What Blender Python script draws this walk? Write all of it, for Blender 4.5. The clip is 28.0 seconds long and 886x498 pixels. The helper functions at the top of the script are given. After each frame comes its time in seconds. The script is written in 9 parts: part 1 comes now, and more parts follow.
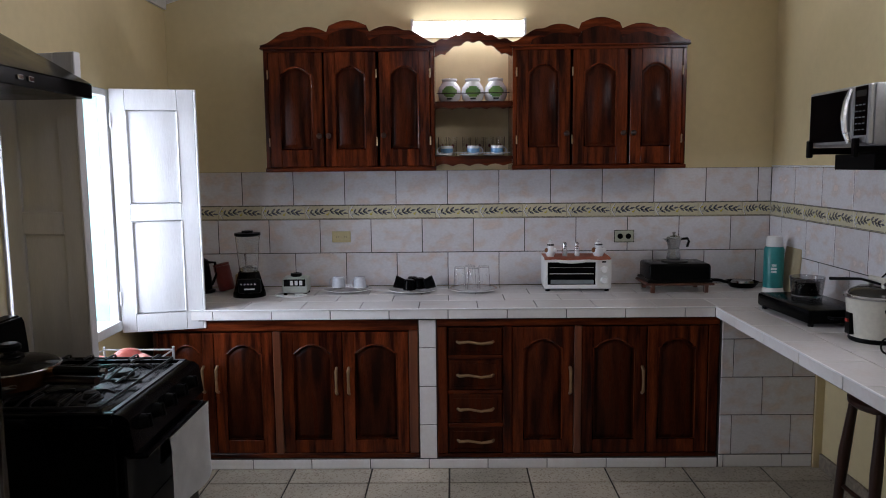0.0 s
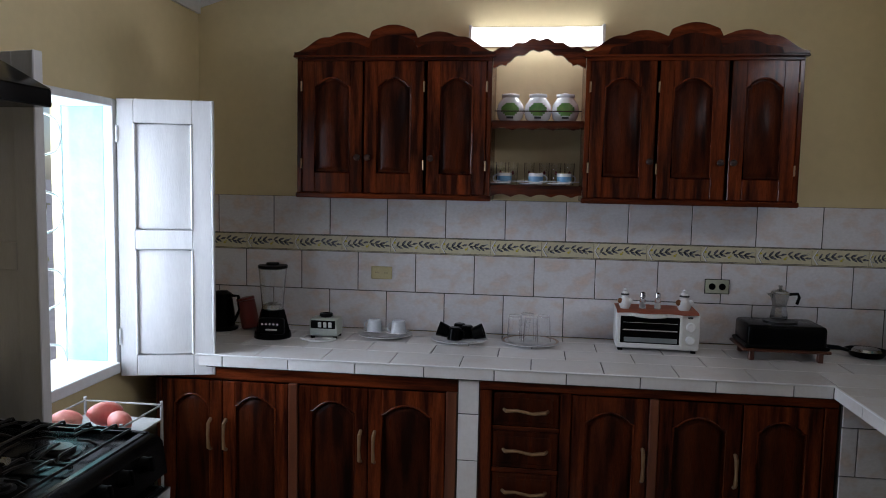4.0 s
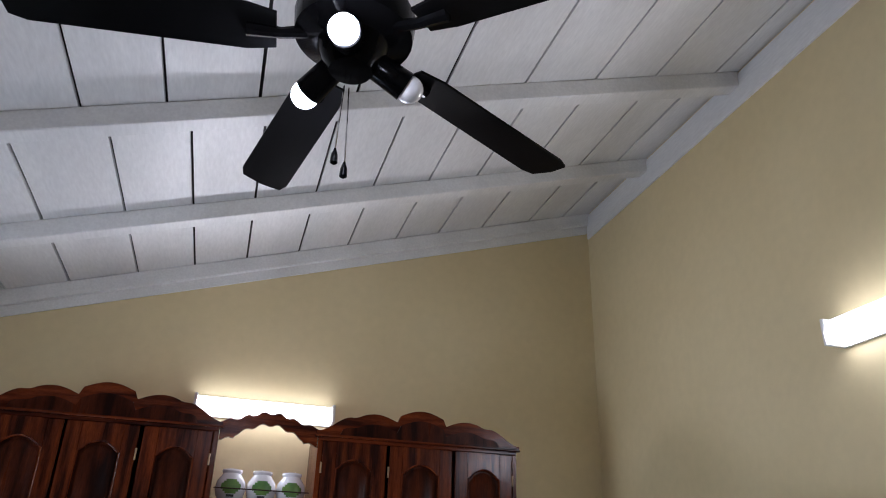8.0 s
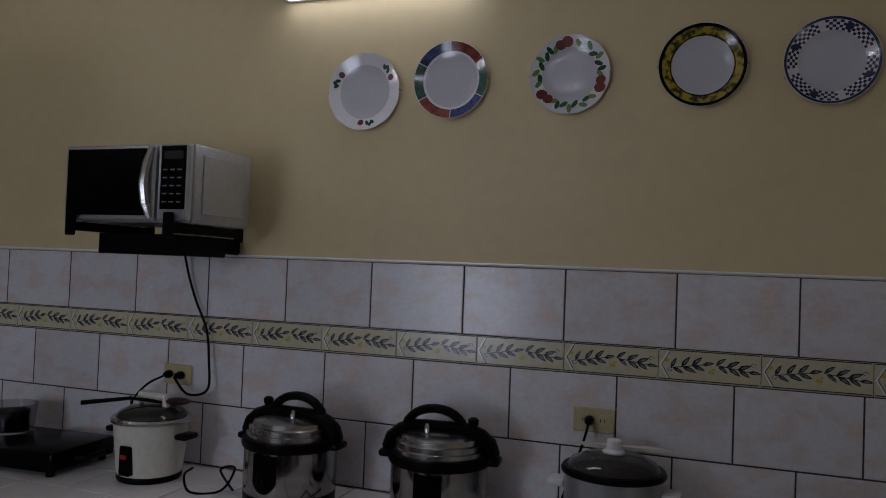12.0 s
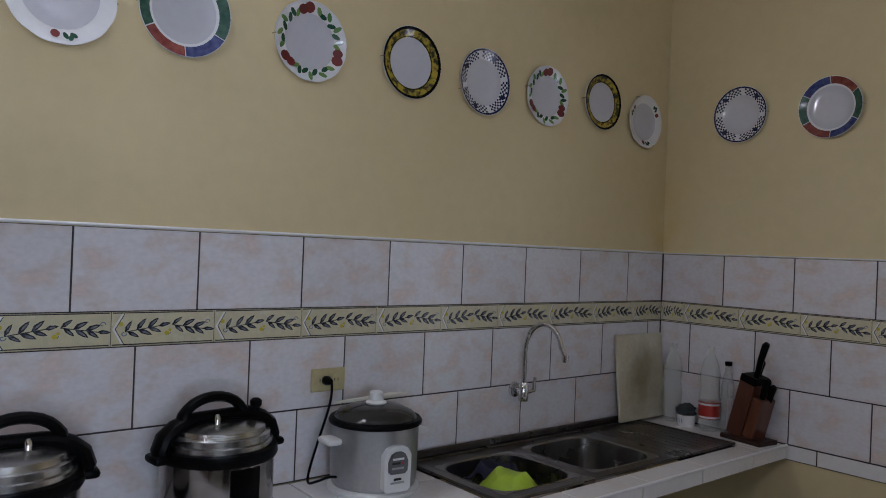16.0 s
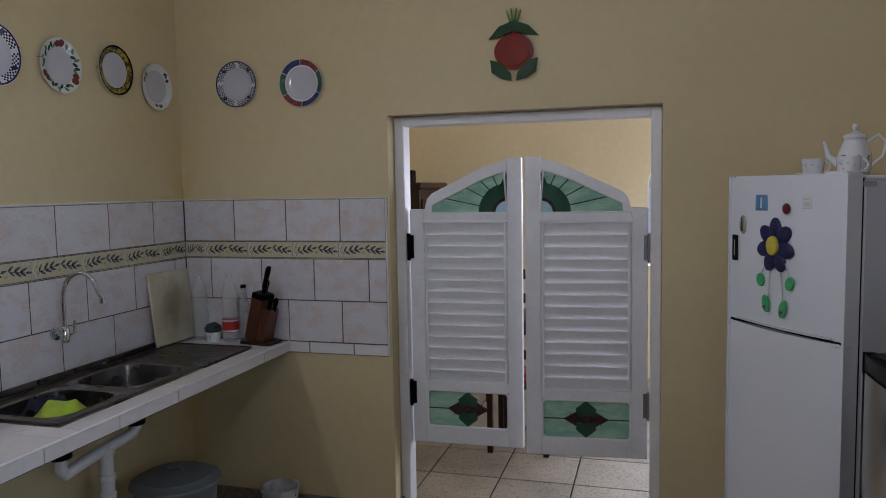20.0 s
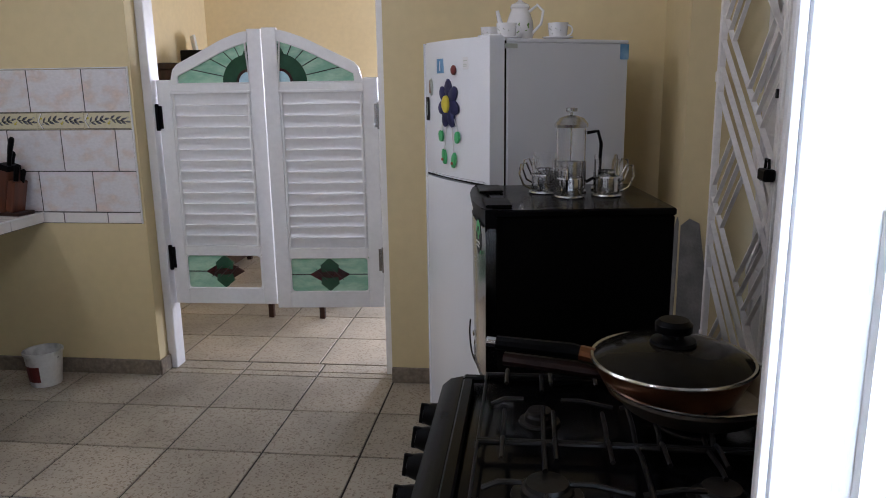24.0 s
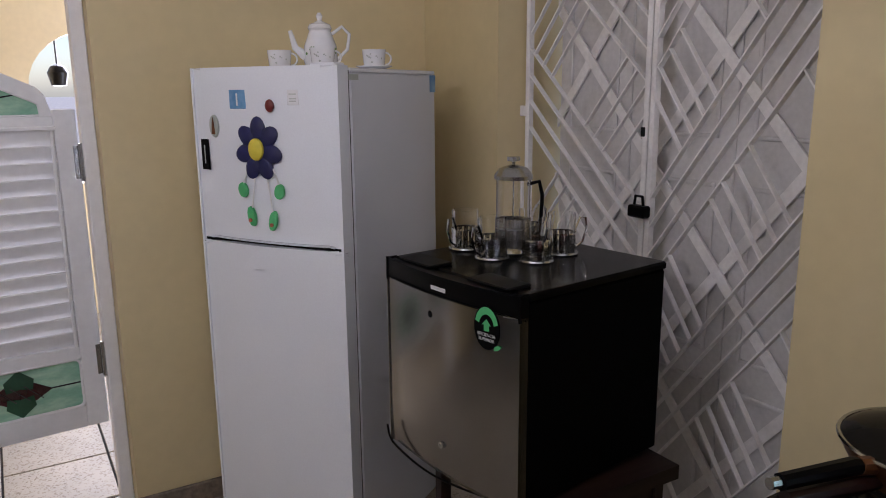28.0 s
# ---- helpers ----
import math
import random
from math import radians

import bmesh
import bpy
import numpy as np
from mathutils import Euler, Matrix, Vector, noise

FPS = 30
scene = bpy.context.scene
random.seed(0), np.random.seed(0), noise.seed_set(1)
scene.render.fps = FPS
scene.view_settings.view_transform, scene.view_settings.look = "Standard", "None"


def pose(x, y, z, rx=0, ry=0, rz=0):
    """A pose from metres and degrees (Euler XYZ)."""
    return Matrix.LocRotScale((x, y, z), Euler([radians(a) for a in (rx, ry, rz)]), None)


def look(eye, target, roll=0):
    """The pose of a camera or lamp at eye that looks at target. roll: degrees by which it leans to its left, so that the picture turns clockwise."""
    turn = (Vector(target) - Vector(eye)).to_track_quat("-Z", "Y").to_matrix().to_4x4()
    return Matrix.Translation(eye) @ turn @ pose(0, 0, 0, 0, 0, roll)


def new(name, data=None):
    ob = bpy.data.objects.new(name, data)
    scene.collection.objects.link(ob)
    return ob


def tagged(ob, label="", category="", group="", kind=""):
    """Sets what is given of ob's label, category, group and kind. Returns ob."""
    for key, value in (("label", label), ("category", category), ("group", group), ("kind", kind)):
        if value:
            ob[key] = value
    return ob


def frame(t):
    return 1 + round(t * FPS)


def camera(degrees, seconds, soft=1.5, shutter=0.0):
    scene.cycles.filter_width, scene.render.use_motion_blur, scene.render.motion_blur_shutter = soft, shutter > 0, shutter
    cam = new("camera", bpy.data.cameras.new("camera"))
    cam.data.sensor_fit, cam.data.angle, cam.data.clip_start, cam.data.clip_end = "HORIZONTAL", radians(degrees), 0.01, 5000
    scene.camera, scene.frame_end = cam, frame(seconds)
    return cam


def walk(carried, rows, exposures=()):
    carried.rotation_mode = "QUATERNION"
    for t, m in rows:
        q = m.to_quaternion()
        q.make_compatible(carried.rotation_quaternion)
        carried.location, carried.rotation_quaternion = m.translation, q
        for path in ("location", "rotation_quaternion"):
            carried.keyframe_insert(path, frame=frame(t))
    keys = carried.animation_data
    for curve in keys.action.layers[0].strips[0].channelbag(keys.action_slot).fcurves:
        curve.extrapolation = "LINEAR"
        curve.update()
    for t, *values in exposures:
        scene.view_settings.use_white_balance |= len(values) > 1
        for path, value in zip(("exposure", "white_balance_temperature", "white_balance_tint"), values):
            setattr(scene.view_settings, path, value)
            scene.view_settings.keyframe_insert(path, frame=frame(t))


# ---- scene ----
cam = camera(62.0, 28.0, 1.0)
PATH = [
    (0, (-0.038, -0.333, 1.696), (-0.064, 1.654, 1.468), -0.6),
    (0.5, (-0.076, -0.198, 1.708), (-0.18, 1.786, 1.474), 0.8),
    (1, (-0.08, -0.078, 1.694), (-0.27, 1.901, 1.48), 1.0),
    (1.5, (-0.08, 0.06, 1.698), (-0.288, 2.037, 1.478), 1.0),
    (2, (-0.07, 0.247, 1.71), (-0.258, 2.227, 1.497), 1.4),
    (2.5, (-0.013, 0.315, 1.731), (-0.213, 2.294, 1.525), 1.7),
    (4.5, (0.154, 0.348, 1.75), (-0.107, 2.327, 1.614), 1.0),
    (5, (0.192, 0.315, 1.774), (-0.001, 2.305, 1.827), 1.0),
    (5.5, (0.176, 0.308, 1.804), (0.008, 2.296, 1.947), 1.3),
    (6, (0.134, 0.309, 1.818), (0.089, 2.296, 2.037), 2.5),
    (6.5, (0.091, 0.301, 1.826), (0.263, 2.267, 2.148), 2.2),
    (7, (0.058, 0.277, 1.717), (0.323, 2.192, 2.229), 1.2),
    (7.5, (-0.072, 0.317, 1.7), (0.272, 2.162, 2.392), 1.8),
    (8, (-0.11, 0.456, 1.725), (0.384, 2.204, 2.562), 1.9),
    (8.5, (-0.121, 0.563, 1.708), (0.573, 2.218, 2.591), 4.8),
    (9, (-0.178, 0.639, 1.713), (0.974, 2.105, 2.436), 2.5),
    (9.5, (-0.214, 0.676, 1.722), (1.17, 1.993, 2.316), 1.9),
    (10, (-0.248, 0.68, 1.702), (1.269, 1.885, 2.196), 2.5),
    (10.5, (-0.243, 0.715, 1.689), (1.331, 1.86, 2.146), 4.1),
    (11, (-0.19, 0.826, 1.652), (1.471, 1.865, 2.056), 3.9),
    (11.5, (-0.156, 0.966, 1.631), (1.604, 1.872, 1.917), 1.4),
    (12, (-0.23, 1.115, 1.647), (1.654, 1.78, 1.7), 2.2),
    (12.5, (-0.267, 1.199, 1.638), (1.686, 1.62, 1.612), 1.8),
    (14.5, (-0.088, 2.136, 1.695), (1.794, 1.46, 1.7), 2.7),
    (15, (-0.094, 2.315, 1.644), (1.651, 1.338, 1.594), 2.7),
    (15.5, (-0.089, 2.479, 1.627), (1.578, 1.376, 1.553), 1.8),
    (16, (-0.009, 2.593, 1.634), (1.541, 1.328, 1.638), 2.3),
    (16.5, (0.09, 2.697, 1.605), (1.457, 1.237, 1.635), 0.5),
    (17, (0.119, 2.792, 1.62), (1.396, 1.253, 1.655), 0.4),
    (17.5, (0.108, 2.892, 1.598), (1.233, 1.24, 1.551), 1.8),
    (18, (0.078, 2.997, 1.595), (0.987, 1.218, 1.499), 1.8),
    (18.5, (-0.002, 3.071, 1.582), (0.777, 1.233, 1.464), 0.8),
    (19, (-0.125, 3.087, 1.618), (0.6, 1.227, 1.507), 0.3),
    (19.5, (-0.287, 3.084, 1.756), (0.443, 1.229, 1.594), -0.8),
    (20, (-0.453, 3.114, 1.707), (0.092, 1.197, 1.541), -1.0),
    (20.5, (-0.592, 3.11, 1.662), (-0.276, 1.144, 1.473), -1.7),
    (21, (-0.744, 3.095, 1.668), (-0.381, 1.139, 1.462), 0.0),
    (21.5, (-0.855, 3.102, 1.665), (-0.551, 1.143, 1.395), 0.6),
    (22, (-0.996, 3.148, 1.634), (-0.66, 1.211, 1.272), 0.1),
    (22.5, (-1.125, 3.206, 1.604), (-0.797, 1.278, 1.188), 0.1),
    (24.5, (-1.206, 3.299, 1.557), (-1.062, 1.354, 1.116), -0.4),
    (25, (-1.086, 3.206, 1.572), (-1.093, 1.257, 1.122), 0.9),
    (25.5, (-0.922, 3.092, 1.596), (-1.133, 1.159, 1.126), 0.5),
    (26, (-0.789, 2.976, 1.586), (-1.109, 1.063, 1.099), 0.8),
    (26.5, (-0.672, 2.772, 1.6), (-1.127, 0.884, 1.121), 1.7),
    (27, (-0.542, 2.57, 1.595), (-1.162, 0.721, 1.148), -0.5),
    (27.5, (-0.362, 2.515, 1.633), (-1.241, 0.776, 1.18), -0.9),
    (28, (-0.175, 2.534, 1.655), (-1.182, 0.858, 1.233), -0.5),
]
EXPOSURES = [(0, -0.07, 6000, 20), (2.5, -0.07, 5950, 18), (5, -0.62, 5800, 16), (6, -0.37, 5750, 18), (8, -0.12, 5700, 20), (9.5, -0.74, 5900, 23), (10.5, -1.22, 6000, 24), (12, -1.17, 5900, 22), (14.5, -0.42, 5820, 20), (17, -0.02, 5630, 18), (20, -0.07, 5630, 19), (22.5, 0.23, 5720, 19), (25, 0.83, 5720, 19), (26, 0.73, 5820, 21), (28, 0.68, 5920, 24)]
# ---- body ----
walk(cam, [(t, look(eye, target, roll)) for t, eye, target, roll in PATH], EXPOSURES)

# ---- world and lights ----
world = bpy.data.worlds.new("sky")
scene.world = world
world.use_nodes = True
wn = world.node_tree
sky = wn.nodes.new("ShaderNodeTexSky")
sky.sky_type = "NISHITA"
sky.sun_disc = False
sky.sun_elevation, sky.sun_rotation = radians(48), radians(60)
wn.links.new(sky.outputs[0], wn.nodes["Background"].inputs[0])
wn.nodes["Background"].inputs[1].default_value = 0.12


def lamp(name, kind, m, energy, colour, **kw):
    data = bpy.data.lights.new(name, kind)
    data.energy, data.color = energy, colour
    for k, v in kw.items():
        if k == "size":
            data.size = v
        elif k == "size_y":
            data.shape, data.size_y = "RECTANGLE", v
        elif k == "angle":
            data.angle = v
        elif k == "radius":
            data.shadow_soft_size = v
    ob = new(name, data)
    ob.matrix_world = m
    return ob


sun_way = Vector((math.sin(radians(60)), math.cos(radians(60)), 0)) * math.cos(radians(48))
lamp("sun", "SUN", look((0, 0, 30), (-sun_way.x * 20, -sun_way.y * 20, 30 - 20 * math.sin(radians(48)))), 2.5, (1, 0.95, 0.88), angle=radians(0.5))
# daylight in the kitchen window and in the dining room's arch, plus an added unseen fill from its west
lamp("window_daylight", "AREA", look((-2.2, 2.99, 1.52), (0, 3.05, 1.38)), 48, (0.86, 0.95, 1), size=0.98, size_y=1.25)
lamp("arch_daylight", "AREA", look((-1.05, -4.44, 1.95), (-1.05, -2, 1.4)), 60, (0.95, 0.97, 1), size=0.9, size_y=1.3)
lamp("street_door_daylight", "AREA", look((-2.3, -2.2, 1.3), (0, -2.2, 1.1)), 42, (0.97, 0.98, 1), size=1.5, size_y=2.0)

# the two fluorescent wall lamps, through the fronts of their diffusers
lamp("east_tube_light", "AREA", look((1.906, 2.16, 2.608), (0, 2.16, 2.2)), 12, (1, 0.98, 0.95), size=0.7, size_y=0.07)
lamp("north_tube_light", "AREA", look((0.072, 4.316, 2.533), (0.072, 2, 2.2)), 11, (1, 0.98, 0.95), size=0.7, size_y=0.07)

# ---- materials ----
MATS = {}


def nodes_of(name):
    m = bpy.data.materials.new(name)
    m.use_nodes = True
    MATS[name] = m
    return m, m.node_tree, m.node_tree.nodes["Principled BSDF"]


def mat(name, base, other=None, rough=0.5, metal=0.0, scale=6.0, detail=6.0, bump=0.0, bump_scale=60.0, coat=0.0, vary=0.0,
        stretch=(1, 1, 1), lo=0.35, hi=0.7, rough_vary=0.12, fine=0.06, spec=0.5, world_space=False):
    """Two colours mixed by noise, a finer grain over both, worn gloss and a fine relief."""
    m, nt, b = nodes_of(name)
    other = other or [c * 0.82 for c in base]
    co = nt.nodes.new("ShaderNodeTexCoord")
    mp = nt.nodes.new("ShaderNodeMapping")
    mp.inputs["Scale"].default_value = stretch
    if world_space:
        geo = nt.nodes.new("ShaderNodeNewGeometry")
        nt.links.new(geo.outputs["Position"], mp.inputs[0])
    else:
        oi = nt.nodes.new("ShaderNodeObjectInfo")
        ad = nt.nodes.new("ShaderNodeVectorMath")
        ml = nt.nodes.new("ShaderNodeMath")
        ml.operation, ml.inputs[1].default_value = "MULTIPLY", 37.0
        nt.links.new(oi.outputs["Random"], ml.inputs[0])
        nt.links.new(co.outputs["Object"], ad.inputs[0])
        nt.links.new(ml.outputs[0], ad.inputs[1])
        nt.links.new(ad.outputs[0], mp.inputs[0])
    n1 = nt.nodes.new("ShaderNodeTexNoise")
    n1.inputs["Scale"].default_value, n1.inputs["Detail"].default_value = scale, detail
    n2 = nt.nodes.new("ShaderNodeTexNoise")
    n2.inputs["Scale"].default_value, n2.inputs["Detail"].default_value = bump_scale, 5.0
    nt.links.new(mp.outputs[0], n1.inputs[0])
    nt.links.new(mp.outputs[0], n2.inputs[0])
    r = nt.nodes.new("ShaderNodeMapRange")
    r.inputs[1].default_value, r.inputs[2].default_value = lo, hi
    nt.links.new(n1.outputs[0], r.inputs[0])
    mix = nt.nodes.new("ShaderNodeMix")
    mix.data_type = "RGBA"
    mix.inputs[6].default_value, mix.inputs[7].default_value = (*base, 1), (*other, 1)
    nt.links.new(r.outputs[0], mix.inputs[0])
    hsv = nt.nodes.new("ShaderNodeHueSaturation")
    g = nt.nodes.new("ShaderNodeMapRange")
    g.inputs[1].default_value, g.inputs[2].default_value = 0.3, 0.7
    g.inputs[3].default_value, g.inputs[4].default_value = 1 - fine, 1 + fine
    nt.links.new(n2.outputs[0], g.inputs[0])
    val = g.outputs[0]
    if vary:
        oi2 = nt.nodes.new("ShaderNodeObjectInfo")
        v = nt.nodes.new("ShaderNodeMapRange")
        v.inputs[3].default_value, v.inputs[4].default_value = 1 - vary, 1 + vary
        nt.links.new(oi2.outputs["Random"], v.inputs[0])
        mu = nt.nodes.new("ShaderNodeMath")
        mu.operation = "MULTIPLY"
        nt.links.new(val, mu.inputs[0])
        nt.links.new(v.outputs[0], mu.inputs[1])
        val = mu.outputs[0]
    nt.links.new(val, hsv.inputs["Value"])
    nt.links.new(mix.outputs[2], hsv.inputs["Color"])
    nt.links.new(hsv.outputs[0], b.inputs["Base Color"])
    rr = nt.nodes.new("ShaderNodeMapRange")
    rr.inputs[3].default_value, rr.inputs[4].default_value = max(0.02, rough - rough_vary), min(1, rough + rough_vary)
    nt.links.new(n1.outputs[0], rr.inputs[0])
    nt.links.new(rr.outputs[0], b.inputs["Roughness"])
    b.inputs["Metallic"].default_value = metal
    b.inputs["Coat Weight"].default_value = coat
    b.inputs["Coat Roughness"].default_value = 0.12
    b.inputs["Specular IOR Level"].default_value = spec
    if bump:
        bp = nt.nodes.new("ShaderNodeBump")
        bp.inputs["Strength"].default_value, bp.inputs["Distance"].default_value = bump, 0.004
        nt.links.new(n2.outputs[0], bp.inputs["Height"])
        nt.links.new(bp.outputs[0], b.inputs["Normal"])
    return m


def glass(name, colour=(1, 1, 1), rough=0.0, alpha=None, ior=1.45):
    m, nt, b = nodes_of(name)
    b.inputs["Base Color"].default_value = (*colour, 1)
    b.inputs["Roughness"].default_value = rough
    b.inputs["Transmission Weight"].default_value = 1.0
    b.inputs["IOR"].default_value = ior
    return m


def glow(name, colour, strength):
    m, nt, b = nodes_of(name)
    b.inputs["Base Color"].default_value = (0.9, 0.9, 0.9, 1)
    b.inputs["Emission Color"].default_value = (*colour, 1)
    b.inputs["Emission Strength"].default_value = strength
    return m


WALL = mat("cream_wall_paint", (0.67, 0.56, 0.325), (0.60, 0.49, 0.27), rough=0.6, scale=0.9, bump=0.22, bump_scale=20, lo=0.3, hi=0.75, fine=0.025, world_space=True)


def damp_corner(m):
    """A yellow-brown damp streak running down the plaster where two walls meet."""
    nt = m.node_tree
    b = nt.nodes["Principled BSDF"]
    old = b.inputs["Base Color"].links[0].from_socket
    geo = nt.nodes.new("ShaderNodeNewGeometry")
    sep = nt.nodes.new("ShaderNodeSeparateXYZ")
    nt.links.new(geo.outputs["Position"], sep.inputs[0])
    d = nt.nodes.new("ShaderNodeMath")
    d.operation = "SUBTRACT"
    nt.links.new(sep.outputs[0], d.inputs[0])
    nt.links.new(sep.outputs[1], d.inputs[1])
    n = nt.nodes.new("ShaderNodeTexNoise")
    n.inputs["Scale"].default_value, n.inputs["Detail"].default_value = 9, 5
    nt.links.new(geo.outputs["Position"], n.inputs["Vector"])
    near = nt.nodes.new("ShaderNodeMapRange")
    near.inputs[1].default_value, near.inputs[2].default_value = 2.20, 2.345
    nt.links.new(d.outputs[0], near.inputs[0])
    low = nt.nodes.new("ShaderNodeMapRange")
    low.inputs[1].default_value, low.inputs[2].default_value = 2.25, 1.75
    nt.links.new(sep.outputs[2], low.inputs[0])
    k = nt.nodes.new("ShaderNodeMath")
    k.operation = "MULTIPLY"
    nt.links.new(near.outputs[0], k.inputs[0])
    nt.links.new(low.outputs[0], k.inputs[1])
    k2 = nt.nodes.new("ShaderNodeMath")
    k2.operation = "MULTIPLY"
    nt.links.new(k.outputs[0], k2.inputs[0])
    rag = nt.nodes.new("ShaderNodeMapRange")
    rag.inputs[1].default_value, rag.inputs[2].default_value, rag.inputs[4].default_value = 0.32, 0.65, 0.62
    nt.links.new(n.outputs[0], rag.inputs[0])
    nt.links.new(rag.outputs[0], k2.inputs[1])
    mix = nt.nodes.new("ShaderNodeMix")
    mix.data_type = "RGBA"
    mix.inputs[7].default_value = (0.58, 0.41, 0.13, 1)
    nt.links.new(k2.outputs[0], mix.inputs[0])
    nt.links.new(old, mix.inputs[6])
    nt.links.new(mix.outputs[2], b.inputs["Base Color"])


damp_corner(WALL)
HALL = mat("ochre_wall_paint", (0.80, 0.67, 0.42), (0.73, 0.60, 0.36), rough=0.6, scale=1.1, bump=0.2, bump_scale=24, fine=0.03, world_space=True)
TEAL = mat("turquoise_wall_paint", (0.30, 0.62, 0.58), (0.36, 0.66, 0.62), rough=0.6, scale=5, bump=0.5, bump_scale=30, world_space=True)
CEIL = mat("white_board_paint", (0.74, 0.74, 0.73), (0.64, 0.64, 0.63), rough=0.42, scale=1.6, bump=0.15, bump_scale=30, stretch=(3, 0.6, 3), world_space=True)
GAP = mat("dark_gap", (0.02, 0.018, 0.015), rough=0.9)
TILE = mat("marbled_wall_tile", (0.675, 0.658, 0.678), (0.63, 0.51, 0.455), rough=0.24, scale=10, detail=7, stretch=(1, 1, 1.5), lo=0.47, hi=0.72, fine=0.06, vary=0.05, coat=0.05, bump=0.04)
BORDER = mat("cream_border_tile", (0.60, 0.55, 0.36), (0.56, 0.52, 0.38), rough=0.25, scale=14, vary=0.04, coat=0.3)
EDGE = mat("counter_edge_tile", (0.74, 0.72, 0.71), (0.70, 0.64, 0.61), rough=0.24, scale=8, detail=3, lo=0.5, hi=0.8, fine=0.03, vary=0.06, coat=0.0, rough_vary=0.04)
GROUT = mat("grey_grout", (0.045, 0.04, 0.036), (0.025, 0.022, 0.02), rough=0.85, scale=12, bump=0.3)
GROUT_DARK = mat("dark_floor_joint", (0.026, 0.022, 0.018), (0.013, 0.011, 0.009), rough=0.9, scale=10, bump=0.3)
PLASTER = mat("bare_cement", (0.24, 0.23, 0.22), (0.16, 0.155, 0.15), rough=0.9, scale=14, bump=0.8, bump_scale=90)
WOOD = mat("varnished_mahogany", (0.12, 0.023, 0.0062), (0.019, 0.0038, 0.0019), rough=0.2, scale=3.2, detail=9, stretch=(9, 9, 0.8), bump=0.06, bump_scale=40, coat=0.0, spec=0.16, vary=0.22, lo=0.36, hi=0.64, fine=0.26)
WOOD_H = mat("varnished_mahogany_across", (0.12, 0.023, 0.0062), (0.019, 0.0038, 0.0019), rough=0.2, scale=3.2, detail=9, stretch=(0.8, 9, 9), bump=0.06, bump_scale=40, coat=0.0, spec=0.16, vary=0.22, lo=0.36, hi=0.64, fine=0.26)
WOOD_P = mat("mahogany_panel", (0.062, 0.013, 0.0042), (0.011, 0.0028, 0.0014), rough=0.3, scale=2.6, detail=9, stretch=(7, 7, 0.9), bump=0.06, bump_scale=40, coat=0.0, spec=0.07, vary=0.2, lo=0.36, hi=0.64, fine=0.26)
WOOD_L = mat("worn_wood_edge", (0.15, 0.046, 0.018), (0.075, 0.02, 0.009), rough=0.35, scale=3, detail=8, stretch=(9, 9, 0.8), coat=0.3, vary=0.15)
DARKWOOD = mat("dark_brown_wood", (0.035, 0.013, 0.008), (0.017, 0.007, 0.004), rough=0.4, scale=4, stretch=(8, 8, 1), spec=0.3)
TABLEWOOD = mat("stained_table_wood", (0.016, 0.0065, 0.0045), (0.007, 0.0035, 0.003), rough=0.5, scale=4, detail=8, stretch=(1, 8, 8), spec=0.25)
RAWSPLINT = mat("bare_splintered_wood", (0.36, 0.19, 0.09), (0.22, 0.10, 0.045), rough=0.8, scale=18, bump=0.6)
HANDLERED = mat("reddish_brown_bakelite", (0.012, 0.004, 0.003), (0.008, 0.003, 0.0025), rough=0.35, scale=8, spec=0.3)
RAWWOOD = mat("pale_worn_wood", (0.42, 0.35, 0.22), (0.28, 0.22, 0.12), rough=0.7, scale=5, detail=8, bump=0.2)
KNIFEWOOD = mat("reddish_block_wood", (0.10, 0.028, 0.011), (0.06, 0.017, 0.007), rough=0.4, scale=4, stretch=(8, 8, 1))
WHITE = mat("white_gloss_paint", (0.82, 0.82, 0.83), (0.75, 0.75, 0.76), rough=0.34, scale=4, bump=0.12, bump_scale=40, fine=0.03)
SHUTTER = mat("white_shutter_paint", (0.73, 0.73, 0.74), (0.65, 0.65, 0.66), rough=0.38, scale=3, stretch=(6, 6, 1), bump=0.15, bump_scale=30, fine=0.03)
GATE = mat("white_iron_paint", (0.86, 0.84, 0.82), (0.74, 0.71, 0.68), rough=0.4, scale=7, bump=0.2)
DOORWHITE = mat("white_door_paint", (0.66, 0.64, 0.63), (0.54, 0.52, 0.50), rough=0.5, scale=3, world_space=True)
ENAMEL = mat("white_enamel", (0.80, 0.82, 0.86), (0.76, 0.78, 0.82), rough=0.22, scale=2, coat=0.4, fine=0.02, bump=0.02, bump_scale=200)
GREYSIDE = mat("grey_white_steel_side", (0.66, 0.68, 0.72), (0.61, 0.63, 0.67), rough=0.35, scale=2, bump=0.12, bump_scale=260, fine=0.03)
BLACK = mat("black_enamel", (0.0016, 0.0016, 0.0018), (0.0028, 0.0028, 0.003), rough=0.2, scale=6, coat=0.0, spec=0.06, rough_vary=0.16)
BLACKP = mat("black_plastic", (0.002, 0.002, 0.0022), (0.0034, 0.0034, 0.0036), rough=0.36, scale=8, bump=0.04, bump_scale=200, spec=0.06)
BLACKM = mat("matt_black_side", (0.0012, 0.0012, 0.0013), (0.0018, 0.0018, 0.0018), rough=0.6, scale=8, bump=0.08, bump_scale=300, spec=0.03)
HOB = mat("glossy_hob_enamel", (0.0016, 0.0016, 0.0018), (0.003, 0.003, 0.0032), rough=0.18, scale=9, spec=0.09, rough_vary=0.1)
IRON = mat("cast_iron", (0.005, 0.0046, 0.0044), (0.01, 0.0085, 0.0075), rough=0.34, metal=0.0, spec=0.22, scale=12, bump=0.2)
